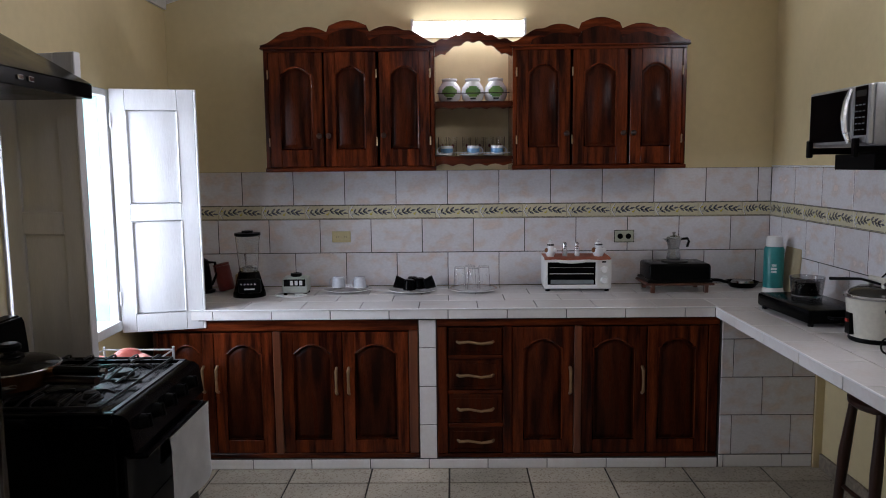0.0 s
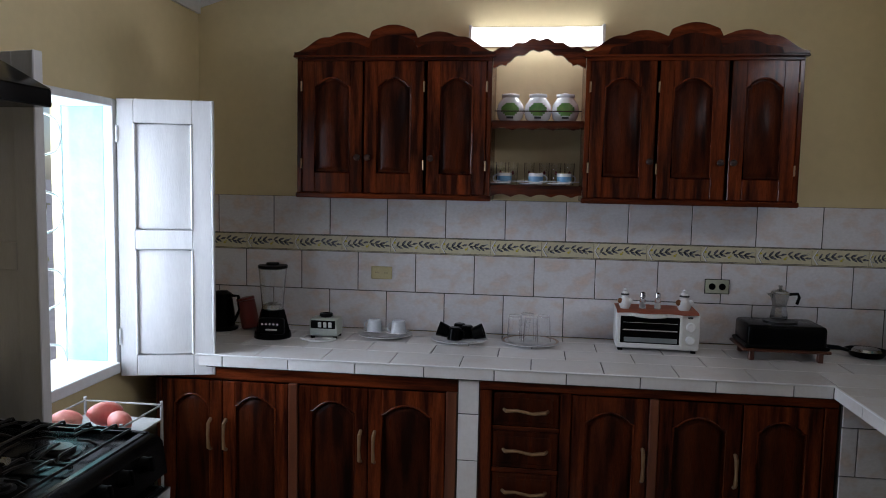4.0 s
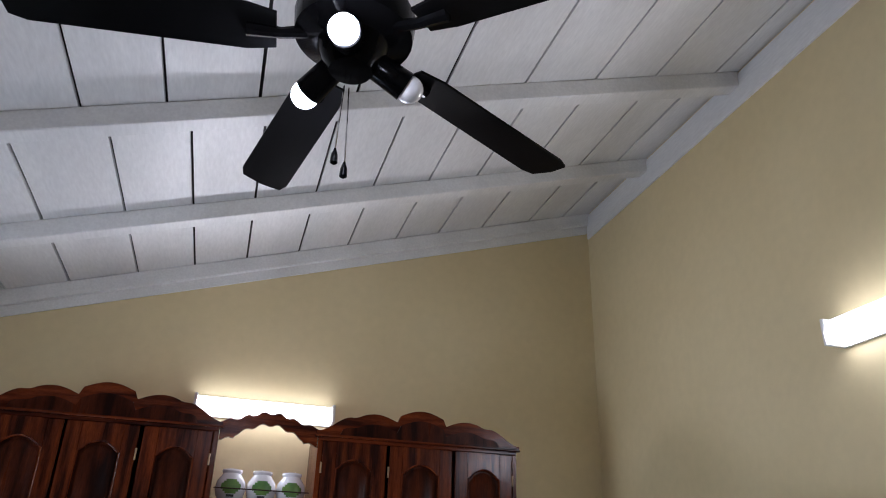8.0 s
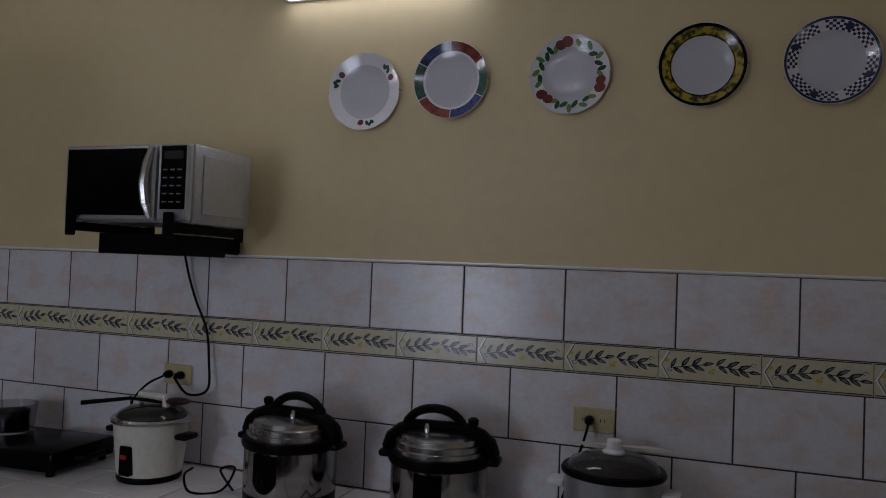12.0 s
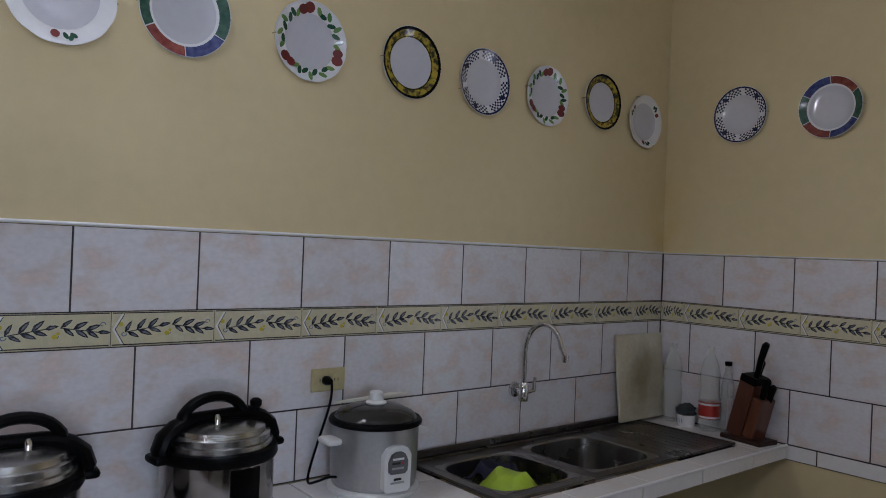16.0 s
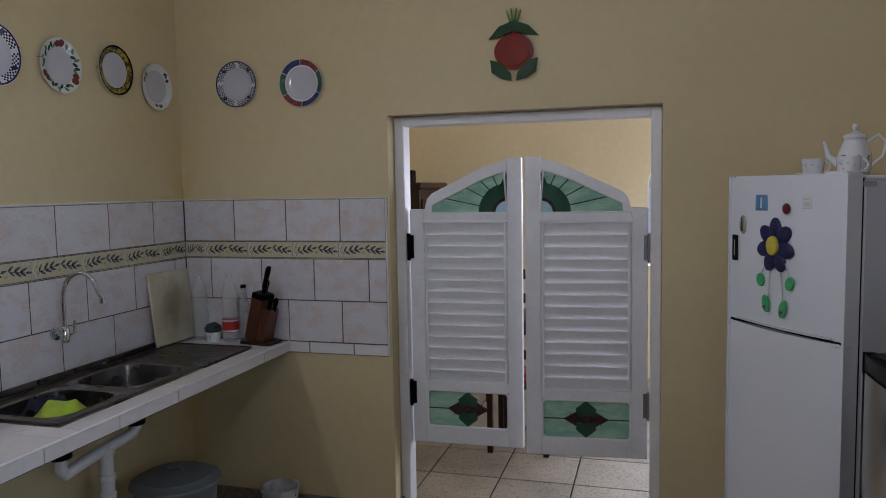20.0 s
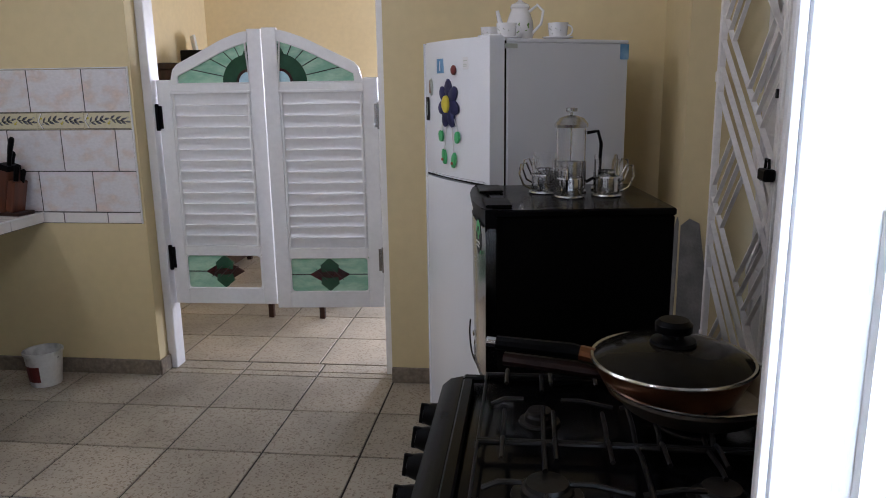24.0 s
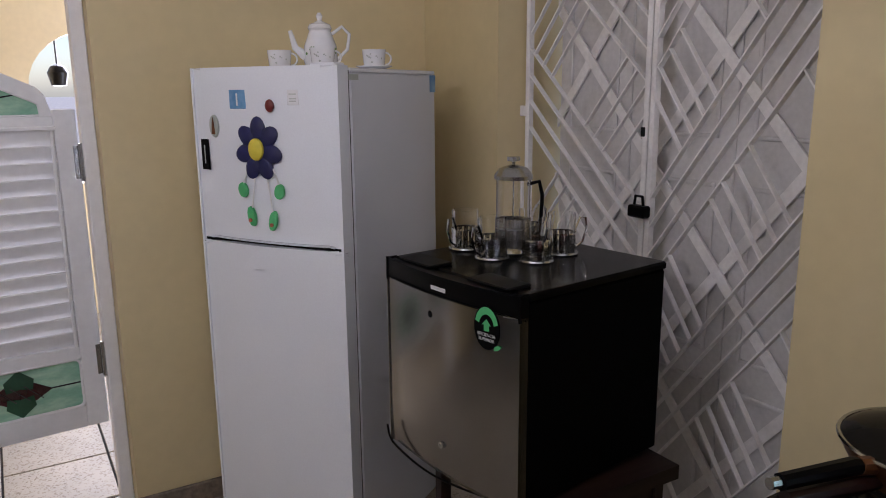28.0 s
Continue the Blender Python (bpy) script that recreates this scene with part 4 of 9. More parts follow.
column = part("column", B(-0.231, NF + 0.034, 0, -0.132, NF + 0.3, CT - 0.0615), GROUT, counter, "narrow pier faced with white tiles")
end_wall = part("end_wall", B(1.428, NF + 0.024, 0, 1.9525, NF + 0.1, CT - 0.0615), GROUT, counter, "wall under the counter faced with tiles")
toe = part("toe_base", B(XW + 0.002, NF + 0.022, 0, 1.426, NF + 0.12, 0.058), GROUT, counter)

# ---- base cabinets ----
def arch_door(w, h, th=0.022, rise=0.05, stile=0.062, top=0.07, low=0.075):
    """Frame and arched raised panel of a cabinet door, standing at x 0..w, z 0..h, front at y 0."""
    fr = bmesh.new()
    box(fr, 0, 0, 0, stile, th, h, bev=0.003)
    box(fr, w - stile, 0, 0, w, th, h, bev=0.003)
    box(fr, stile, 0.0006, 0, w - stile, th, low, bev=0.002)
    n = 14
    head = [(stile, h)]
    iw = w - 2 * stile
    for i in range(n + 1):
        u = i / n
        s = min(1, max(0, (u - 0.06) / 0.88))
        z = h - top - rise + rise * math.sin(s * math.pi) ** 0.7
        head.append((stile + iw * u, z if 0.06 <= u <= 0.94 else h - top - rise))
    head.append((w - stile, h))
    prism(fr, head, 0.0006, th)
    pn = bmesh.new()
    low_z = low + 0.003
    ring = []
    for inset in (0.001, 0.013, 0.032):
        poly = [(stile + inset, low_z + inset)]
        poly.append((w - stile - inset, low_z + inset))
        for i in range(n, -1, -1):
            u = i / n
            s = min(1, max(0, (u - 0.06) / 0.88))
            z = h - top - rise + rise * math.sin(s * math.pi) ** 0.7
            z = z if 0.06 <= u <= 0.94 else h - top - rise
            poly.append((stile + inset + (iw - 2 * inset) * u, z - inset))
        ring.append(poly)
    prism(pn, ring[0], 0.015, 0.02)
    loft(pn, ring[1], ring[2], 0.0148, 0.0035, -1)
    bd = bmesh.new()
    tube(bd, [(x, 0.0035, z) for x, z in ring[0]], 0.0052, 6, True)
    return fr, pn, bd


def hang_door(parent, x, y, z, w, h, handle=None, label="", **kw):
    fr, pn, bd = arch_door(w, h, **kw)
    dr = part("door", fr, WOOD, parent, label, Matrix.Translation((x, y, z)))
    part("panel", pn, WOOD_P, dr)
    part("bead", bd, WOOD, dr)
    if handle:
        kind, hx, hz = handle
        bm = bmesh.new()
        if kind == "knob":
            lathe(bm, [(0, 0), (0.008, 0), (0.007, 0.012), (0.016, 0.018), (0.017, 0.026), (0.010, 0.032), (0, 0.033)], 14, axis="Y")
            rot(bm, bm.verts, "X", 180)
            bmesh.ops.translate(bm, vec=(hx, 0, hz), verts=bm.verts)
            part("knob", bm, DARKWOOD, dr, "dark wooden knob")
        else:
            pts = [(hx, 0.0, hz - 0.075), (hx, -0.028, hz - 0.06), (hx, -0.034, hz), (hx, -0.028, hz + 0.06), (hx, 0.0, hz + 0.075)]
            tube(bm, pts, [0.008, 0.009, 0.007, 0.009, 0.008], 8)
            part("handle", bm, GOLD, dr, "worn bronze bow handle")
    return dr


CF = NF + 0.03
ZB, ZTOP = 0.06, CT - 0.063


def base_unit(name, label, x0, x1):
    c = thing(name, label, "cabinet", Matrix.Translation((0.055, 0, 0)), "base cabinets under the counter")
    part("bottom_board", B(x0 + 0.016, CF + 0.026, ZB, x1 - 0.016, YN - 0.06, ZB + 0.02), DARKWOOD, c)
    part("back_board", B(x0 + 0.016, YN - 0.06, ZB, x1 - 0.016, YN - 0.05, ZTOP), DARKWOOD, c)
    part("side_board", B(x0, CF + 0.026, ZB, x0 + 0.016, YN - 0.05, ZTOP), DARKWOOD, c)
    part("side_board", B(x1 - 0.016, CF + 0.026, ZB, x1, YN - 0.05, ZTOP), DARKWOOD, c)
    return c


def post(c, x0, x1, z0=ZB, z1=ZTOP, m=None, y=0.0):
    part("post", B(x0, CF - 0.006 + y, z0, x1, CF + 0.024, z1, bev=0.004), m or WOOD, c)


def rail(c, x0, x1, z0, z1, y=0.0):
    part("rail", B(x0, CF - 0.003 + y, z0, x1, CF + 0.024, z1, bev=0.003), WOOD_H, c)


lx0, lx1 = -1.76, -0.288
unit = base_unit("base_cabinet", "mahogany base cabinet with four arched doors beside the cooker", lx0, lx1)
rail(unit, lx0, lx1, ZTOP - 0.06, ZTOP)
rail(unit, lx0, lx1, ZB, ZB + 0.028)
post(unit, -1.092, -1.049, ZB + 0.03, ZTOP - 0.062, WOOD_L, -0.004)
post(unit, -0.339, -0.29, ZB + 0.03, ZTOP - 0.062, WOOD_L)
post(unit, lx0, lx0 + 0.03, ZB + 0.03, ZTOP - 0.062)
dh = ZTOP - 0.068 - ZB - 0.032
dz = ZB + 0.031
hang_door(unit, -1.728, CF, dz, 0.302, dh, ("bow", 0.245, dh * 0.62))
hang_door(unit, -1.422, CF, dz, 0.326, dh, ("bow", 0.016, dh * 0.62))
hang_door(unit, -1.045, CF, dz, 0.335, dh, ("bow", 0.303, dh * 0.6))
hang_door(unit, -0.706, CF, dz, 0.362, dh, ("bow", 0.031, dh * 0.6))
rx0, rx1 = -0.185, 1.367
unit = base_unit("base_cabinet", "mahogany base cabinet with four drawers and three arched doors", rx0, rx1)
rail(unit, rx0, rx1, ZTOP - 0.04, ZTOP)
rail(unit, rx0, rx1, ZB, ZB + 0.022)
post(unit, rx0, rx0 + 0.057, ZB + 0.024, ZTOP - 0.042)
post(unit, 0.181, 0.229, ZB + 0.024, ZTOP - 0.042)
post(unit, rx1 - 0.057, rx1, ZB + 0.024, ZTOP - 0.042)
zz = [0.09, 0.262, 0.452, 0.648]
for i, z in enumerate(zz):
    h = (0.146, 0.164, 0.17, ZTOP - 0.05 - 0.648)[i]
    bm = bmesh.new()
    box(bm, -0.122, CF - 0.002, z, 0.175, CF + 0.018, z + h, bev=0.004)
    box(bm, -0.097, CF - 0.006, z + 0.022, 0.15, CF - 0.001, z + h - 0.022, bev=0.003)
    dr = part("drawer", bm, WOOD_P, unit)
    bm = bmesh.new()
    xm, zm = 0.027, z + h / 2
    tube(bm, [(xm - 0.10, CF - 0.006, zm), (xm - 0.088, CF - 0.032, zm), (xm - 0.04, CF - 0.036, zm + 0.006), (xm + 0.03, CF - 0.036, zm - 0.006), (xm + 0.088, CF - 0.032, zm), (xm + 0.10, CF - 0.006, zm)], [0.007, 0.009, 0.007, 0.007, 0.009, 0.007], 8)
    part("handle", bm, GOLD, dr, "worn bronze bow handle")
    if i:
        rail(unit, -0.126, 0.179, z - 0.024, z - 0.002)
dh = ZTOP - 0.046 - ZB - 0.026
dz = ZB + 0.025
hang_door(unit, 0.232, CF, dz, 0.338, dh, ("bow", 0.318, dh * 0.58))
hang_door(unit, 0.616, CF, dz, 0.354, dh, ("bow", 0.332, dh * 0.58))
hang_door(unit, 0.976, CF, dz, 0.33, dh)
post(unit, 0.573, 0.613, ZB + 0.024, ZTOP - 0.042, WOOD_L, -0.006)

# ---- wall cabinets ----
UF, UB, UZ0, UZ1 = 4.06, YN - 0.002, 1.664, 2.376
SHIFT = Matrix.Translation((0.03, 0, 0))


def cornice(x0, x1, z, lobes=3):
    """Shaped head of a wall cabinet: a long ogee at each end and lobes between."""
    w = x1 - x0
    pts = []
    n = 66
    for i in range(n + 1):
        u = i / n
        if u < 0.16:
            h = 0.02 + 0.075 * (0.5 - 0.5 * math.cos(math.pi * u / 0.16))
        elif u > 0.84:
            h = 0.02 + 0.075 * (0.5 - 0.5 * math.cos(math.pi * (1 - u) / 0.16))
        else:
            s = (u - 0.16) / 0.68 * lobes
            f = s - math.floor(s) if s < lobes else 1.0
            mid = 0.035 if 1 <= s <= 2 else 0.0
            h = 0.086 + mid + 0.034 * math.sin(f * math.pi)
            edge = min(1, abs(u - 0.16) / 0.05, abs(u - 0.84) / 0.05)
            h = h if edge >= 1 else 0.095 + (h - 0.095) * edge
        pts.append((x0 + w * u, z + h))
    return pts


def wall_unit(label, x0, x1, doors, knobs):
    c = thing("wall_cabinet", label, "cabinet", SHIFT, group="wall cabinets over the counter")
    for nm, a in zip(("side_board", "side_board", "bottom_board", "top_board", "back_board"), ((x0, UF + 0.03, UZ0, x0 + 0.018, UB, UZ1), (x1 - 0.018, UF + 0.03, UZ0, x1, UB, UZ1), (x0 + 0.018, UF + 0.03, UZ0, x1 - 0.018, UB, UZ0 + 0.018), (x0 + 0.018, UF + 0.03, UZ1 - 0.018, x1 - 0.018, UB, UZ1),
              (x0 + 0.018, UB - 0.008, UZ0 + 0.018, x1 - 0.018, UB, UZ1 - 0.018))):
        part(nm, B(*a), WOOD, c)
    part("bottom_rail", B(x0 - 0.006, UF - 0.008, UZ0 - 0.004, x1 + 0.006, UF + 0.03, UZ0 + 0.022, bev=0.005), WOOD_H, c)
    part("top_rail", B(x0, UF, UZ1 - 0.022, x1, UF + 0.03, UZ1, bev=0.003), WOOD_H, c)
    part("stile", B(x0, UF, UZ0 + 0.022, x0 + 0.024, UF + 0.03, UZ1 - 0.022, bev=0.003), WOOD, c)
    part("stile", B(x1 - 0.024, UF, UZ0 + 0.022, x1, UF + 0.03, UZ1 - 0.022, bev=0.003), WOOD, c)
    bm = bmesh.new()
    pts = cornice(x0 - 0.012, x1 + 0.012, UZ1)
    prism(bm, [(x0 - 0.012, UZ1 + 0.001)] + pts + [(x1 + 0.012, UZ1 + 0.001)], UF - 0.012, UF + 0.014)
    head = part("cornice", bm, WOOD_H, c, "carved scalloped cornice")
    bm = bmesh.new()
    prism(bm, [(x0 + 0.10, UZ1 + 0.004)] + [(min(max(x, x0 + 0.10), x1 - 0.10), max(UZ1 + 0.006, z - 0.05)) for x, z in pts if x0 + 0.1 < x < x1 - 0.1] + [(x1 - 0.10, UZ1 + 0.004)], UF - 0.0165, UF - 0.0125)
    part("carved_panel", bm, WOOD_P, head)
    part("moulding", B(x0 - 0.016, UF - 0.02, UZ1 - 0.006, x1 + 0.016, UF + 0.03, UZ1 + 0.006, bev=0.004), WOOD_H, c)
    h = UZ1 - UZ0 - 0.05
    for i, (a, b) in enumerate(doors):
        hang_door(c, a, UF - 0.004, UZ0 + 0.026, b - a, h, ("knob", knobs[i] * (b - a), h * 0.27) if knobs[i] else None, stile=0.066, rise=0.045, top=0.08, low=0.1)
        for z in (0.12, h - 0.15):
            bm = bmesh.new()
            side = -0.004 if (knobs[i] or 1) > 0.5 else b - a + 0.002
            cyl(bm, (a + side, UF - 0.006, UZ0 + 0.026 + z), 0.0045, 0.05, 8)
            part("hinge", bm, GOLD, c)
    return c


wall_unit("mahogany wall cabinet with three arched doors and carved cornice", -1.166, -0.166, ((-1.138, -0.822), (-0.812, -0.508), (-0.49, -0.194)), (0.93, 0.07, 0.08))
wall_unit("mahogany wall cabinet with three arched doors, in shadow", 0.292, 1.304, ((0.318, 0.628), (0.644, 0.962), (0.978, 1.278)), (0.93, 0.92, 0.06))
# open niche between them
niche = thing("open_shelf_unit", "mahogany open shelf between the wall cabinets", "shelf", SHIFT)
nx0, nx1 = -0.164, 0.29
part("shelf_board", B(nx0, UF + 0.05, 2.045, nx1, UB, 2.063, bev=0.003), WOOD_H, niche)
part("shelf_board", B(nx0, UF + 0.05, UZ0 + 0.06, nx1, UB, UZ0 + 0.078, bev=0.003), WOOD_H, niche)
for z, d in ((2.045, 0.05), (UZ0 + 0.06, 0.062)):
    bm = bmesh.new()
    n = 40
    low = [(nx0 + (nx1 - nx0) * i / n, z + 0.012 - d + 0.014 * abs(math.sin(4.5 * math.pi * i / n)) + 0.01) for i in range(n + 1)]
    prism(bm, [(nx0, z + 0.02)] + low + [(nx1, z + 0.02)], UF + 0.026, UF + 0.048)
    part("shelf_apron", bm, WOOD_H, niche, "scalloped apron")
bm = bmesh.new()
n = 44
upper = [(nx0 + (nx1 - nx0) * i / n, UZ1 + 0.03 + 0.05 * (0.5 - 0.5 * math.cos(2 * math.pi * i / n)) + 0.014 * math.sin(2 * math.pi * i / n * 3) ** 2) for i in range(n + 1)]
lower = [(x, z - 0.085 + (0.03 * max(0, math.sin((x - nx0) / (nx1 - nx0) * math.pi)) if 0.15 < (x - nx0) / (nx1 - nx0) < 0.85 else 0)) for x, z in upper]
prism(bm, upper + list(reversed(lower)), UF + 0.02, UF + 0.044)
part("arched_valance", bm, WOOD_H, niche, "scalloped arch over the niche")
bm = bmesh.new()
tube(bm, [(nx0 + 0.01, UF + 0.062, 2.115), (nx1 - 0.01, UF + 0.062, 2.115)], 0.003, 6)
part("guard_rail", bm, DARKWOOD, niche)
bm = bmesh.new()
tube(bm, [(nx0 + 0.01, UF + 0.062, UZ0 + 0.10), (nx1 - 0.01, UF + 0.062, UZ0 + 0.10)], 0.0025, 6)
part("guard_rail", bm, CERAMIC, niche)


def jar(x):
    j = thing("spice_jar", "white ceramic jar with a green fruit motif, on the shelf", "jar", SHIFT @ Matrix.Translation((x, 4.20, 2.064)), "jars on the shelf")
    bm = bmesh.new()
    lathe(bm, [(0, 0), (0.042, 0), (0.062, 0.022), (0.070, 0.055), (0.064, 0.09), (0.045, 0.118), (0.041, 0.124), (0.046, 0.13), (0, 0.13)], 26)
    part("body", bm, CERAMIC, j)
    bm = bmesh.new()
    lathe(bm, [(0.044, 0.1305), (0.047, 0.134), (0.045, 0.142), (0.02, 0.147), (0, 0.149)], 24)
    part("lid", bm, CERAMIC, j)
    bm = bmesh.new()
    for k in range(9):
        for r in range(7):
            a0, a1 = -128 + 76 * k / 9, -128 + 76 * (k + 1) / 9
            z0, z1 = 0.03 + 0.064 * r / 7, 0.03 + 0.064 * (r + 1) / 7
            if ((k - 4) / 4.4) ** 2 + ((r - 3) / 3.4) ** 2 > 1:
                continue

            def rad(z):
                return 0.0712 - 0.0075 * abs((z - 0.057) / 0.035) ** 2 + 0.0006
            bm.faces.new([bm.verts.new((rad(z) * math.cos(radians(a)), rad(z) * math.sin(radians(a)), z)) for a, z in ((a0, z0), (a1, z0), (a1, z1), (a0, z1))])
    part("fruit_motif", bm, LEAFG, j, "green painted fruit")
    bm = bmesh.new()
    for k in range(6):
        a0, a1 = -105 + 30 * k / 6, -105 + 30 * (k + 1) / 6
        bm.faces.new([bm.verts.new((0.0665 * math.cos(radians(a)), 0.0665 * math.sin(radians(a)), z)) for a, z in ((a0, 0.015), (a1, 0.015), (a1, 0.026), (a0, 0.026))])
    part("name_band", bm, INK, j)
    return j


for x in (-0.078, 0.062, 0.2):
    jar(x)


def mug(name, m, material, label, r=0.036, h=0.055, band=None, group="", handle_at=0.0, taper=0.9, motif=None):
    c = thing(name, label, "cup", m, group)
    bm = bmesh.new()
    lathe(bm, [(0, 0.0), (r * taper * 0.8, 0), (r * taper, 0.006), (r, h), (r - 0.003, h), (r * taper - 0.004, 0.008), (0, 0.006)], 24)
    part("body", bm, material, c)
    bm = bmesh.new()
    a = radians(handle_at)
    pts = [(r * 0.93 + 0.021 * math.sin(t), 0, h * 0.52 + h * 0.33 * math.cos(t)) for t in [math.pi * i / 8 for i in range(9)]]
    tube(bm, pts, 0.0035, 7)
    rot(bm, bm.verts, "Z", handle_at)
    part("handle", bm, material, c)
    if band:
        bm = bmesh.new()
        lathe(bm, [(r * (taper + (1 - taper) * 0.3) + 0.0007, h * 0.25), (r * (taper + (1 - taper) * 0.75) + 0.0007, h * 0.72)], 24)
        part("band", bm, band, c)
    if motif:
        bm = bmesh.new()
        random.seed(3)
        for q in range(9):
            aa, zq = radians(-90 + random.uniform(-48, 48)), h * random.uniform(0.3, 0.75)
            rr = r * (taper + (1 - taper) * zq / h) + 0.0008
            s = random.uniform(0.002, 0.0042)
            bm.faces.new([bm.verts.new((rr * math.cos(aa + da / rr), rr * math.sin(aa + da / rr), zq + dz_)) for da, dz_ in ((-s, 0), (0, -s), (s, 0), (0, s))])
        part("flower_motif", bm, motif, c, "small grey-green printed flowers")
    return c


zc = UZ0 + 0.079
for i, (x, a) in enumerate(((-0.098, 180), (0.062, 0), (0.205, 0))):
    sc = bmesh.new()
    lathe(sc, [(0, 0), (0.03, 0), (0.058, 0.01), (0.057, 0.013), (0.03, 0.004), (0, 0.004)], 24)
    solo("saucer", sc, CERAMIC, "small white saucer under a cup on the shelf", "saucer", Matrix.Translation((x, 4.15, zc)), "cups on the shelf")
    mug("coffee_cup", SHIFT @ Matrix.Translation((x, 4.15, zc + 0.0045)), CERAMIC, "white cup with a blue band on the shelf", 0.038, 0.058, SKYBLUE, "cups on the shelf", a)


def tumbler(m, label, r=0.03, h=0.11, group="", motif=None, material=None):
    g = thing("drinking_glass", label, "glass", m, group)
    bm = bmesh.new()
    lathe(bm, [(0, 0), (r * 0.8, 0), (r, h), (r - 0.002, h), (r * 0.8 - 0.002, 0.008), (0, 0.008)], 18)
    part("body", bm, GLASS, g)
    if motif:
        bm = bmesh.new()
        for k in range(8):
            a0, a1 = radians(-90 - 16 + 32 * k / 8), radians(-90 - 16 + 32 * (k + 1) / 8)
            hh = 0.012 * math.sin(math.pi * (k + 0.5) / 8)
            bm.faces.new([bm.verts.new((r * 0.96 * math.cos(a), r * 0.96 * math.sin(a), h * 0.55 + z)) for a, z in ((a0, -hh), (a1, -hh), (a1, hh), (a0, hh))])
        part("rose_motif", bm, motif, g)
    return g


for x in (-0.125, -0.06, 0.025, 0.105, 0.165, 0.235):
    tumbler(SHIFT @ Matrix.Translation((x, 4.30, zc)), "clear tumbler with a red motif at the back of the shelf", 0.028, 0.12, "glasses on the shelf", DARKRED)


# ---- fluorescent lamps on the walls ----
def wall_tube(label, m, L):
    f = thing("wall_lamp", label, "lamp", m, "fluorescent wall lamps")
    for x in (-L / 2, L / 2 - 0.016):
        part("end_cap", B(x, -0.095, -0.05, x + 0.016, -0.002, 0.05, bev=0.003), WHITEP, f)
    part("back_plate", B(-L / 2 + 0.016, -0.014, -0.05, L / 2 - 0.016, -0.002, 0.05), WHITEP, f)
    bm = bmesh.new()
    prism(bm, [(-0.086, -0.036), (-0.014, -0.046), (-0.014, 0.046), (-0.086, 0.036)], -L / 2 + 0.017, L / 2 - 0.017)
    rot(bm, bm.verts, "Z", 90)
    bmesh.ops.scale(bm, vec=(-1, 1, 1), verts=bm.verts)
    part("diffuser", bm, TUBE, f, "lit white diffuser")
    return f


wall_tube("lit fluorescent lamp on the wall above the cabinets", Matrix.Translation((0.072, YN, 2.533)), 0.71)
wall_tube("lit fluorescent lamp on the wall above the plates", Matrix.Translation((XE, 2.16, 2.608)) @ Matrix.Rotation(radians(-90), 4, "Z"), 0.715)

# ---- things on the north counter ----
def at(x, y, z, deg=0.0):
    return Matrix.Translation((x, y, z)) @ Matrix.Rotation(radians(deg), 4, "Z")


def north(x, y, z, deg=0.0):
    """A place on the north counter, x taken from the middle of the room."""
    return at(x + 0.04, y, z, deg)


def dish(name, label, m, r, h=0.018, material=None, rim=None, group="", category="plate"):
    p = thing(name, label, category, m, group)
    bm = bmesh.new()
    lathe(bm, [(0, 0), (r * 0.55, 0), (r * 0.66, h * 0.35), (r, h), (r, h + 0.003), (r * 0.64, h * 0.35 + 0.004), (r * 0.54, 0.004), (0, 0.004)], 36)
    part("body", bm, material or CERAMIC, p)
    if rim:
        bm = bmesh.new()
        lathe(bm, [(r * 0.9, h * 0.84 + 0.0045), (r * 0.985, h + 0.0038)], 36)
        part("rim_band", bm, rim, p)
    return p


def cable(name, pts, label, r=0.004, m=None):
    """A smooth slack cord through the points."""
    ps = [Vector(p) for p in pts]
    fine = []
    for i in range(len(ps) - 1):
        a, b, c, d = ps[max(i - 1, 0)], ps[i], ps[i + 1], ps[min(i + 2, len(ps) - 1)]
        for k in range(6):
            t = k / 6
            fine.append(0.5 * ((2 * b) + (c - a) * t + (2 * a - 5 * b + 4 * c - d) * t * t + (3 * b - a - 3 * c + d) * t ** 3))
    fine.append(ps[-1])
    bm = bmesh.new()
    tube(bm, fine, r, 7)
    return solo(name, bm, m or BLACKP, label, "cable")


# kettle and red canister half hidden by the shutter
k = thing("moka_kettle", "black electric kettle on a round base in the corner", "kettle", north(-1.66, 4.22, CT))
bm = bmesh.new()
lathe(bm, [(0, 0), (0.085, 0), (0.09, 0.012), (0.07, 0.02), (0, 0.02)], 26)
part("base", bm, BLACKP, k)
bm = bmesh.new()
lathe(bm, [(0, 0.021), (0.07, 0.021), (0.072, 0.06), (0.06, 0.15), (0.052, 0.2), (0.03, 0.215), (0, 0.218)], 26)
part("body", bm, BLACK, k)
bm = bmesh.new()
tube(bm, [(0.058, -0.01, 0.19), (0.10, -0.015, 0.19), (0.11, -0.015, 0.12), (0.075, -0.01, 0.05)], 0.009, 8)
part("handle", bm, BLACKP, k)
c = thing("canister", "tilted dark red canister behind the shutter", "canister", north(-1.50, 4.24, CT) @ pose(0, 0, 0.012, 0, -12, 0))
bm = bmesh.new()
lathe(bm, [(0, 0), (0.045, 0), (0.05, 0.01), (0.05, 0.15), (0.046, 0.155), (0, 0.155)], 22)
part("body", bm, DARKRED, c)
bm = bmesh.new()
lathe(bm, [(0.046, 0.1555), (0.051, 0.157), (0.049, 0.17), (0, 0.172)], 22)
part("lid", bm, DARKRED, c)
bm = bmesh.new()
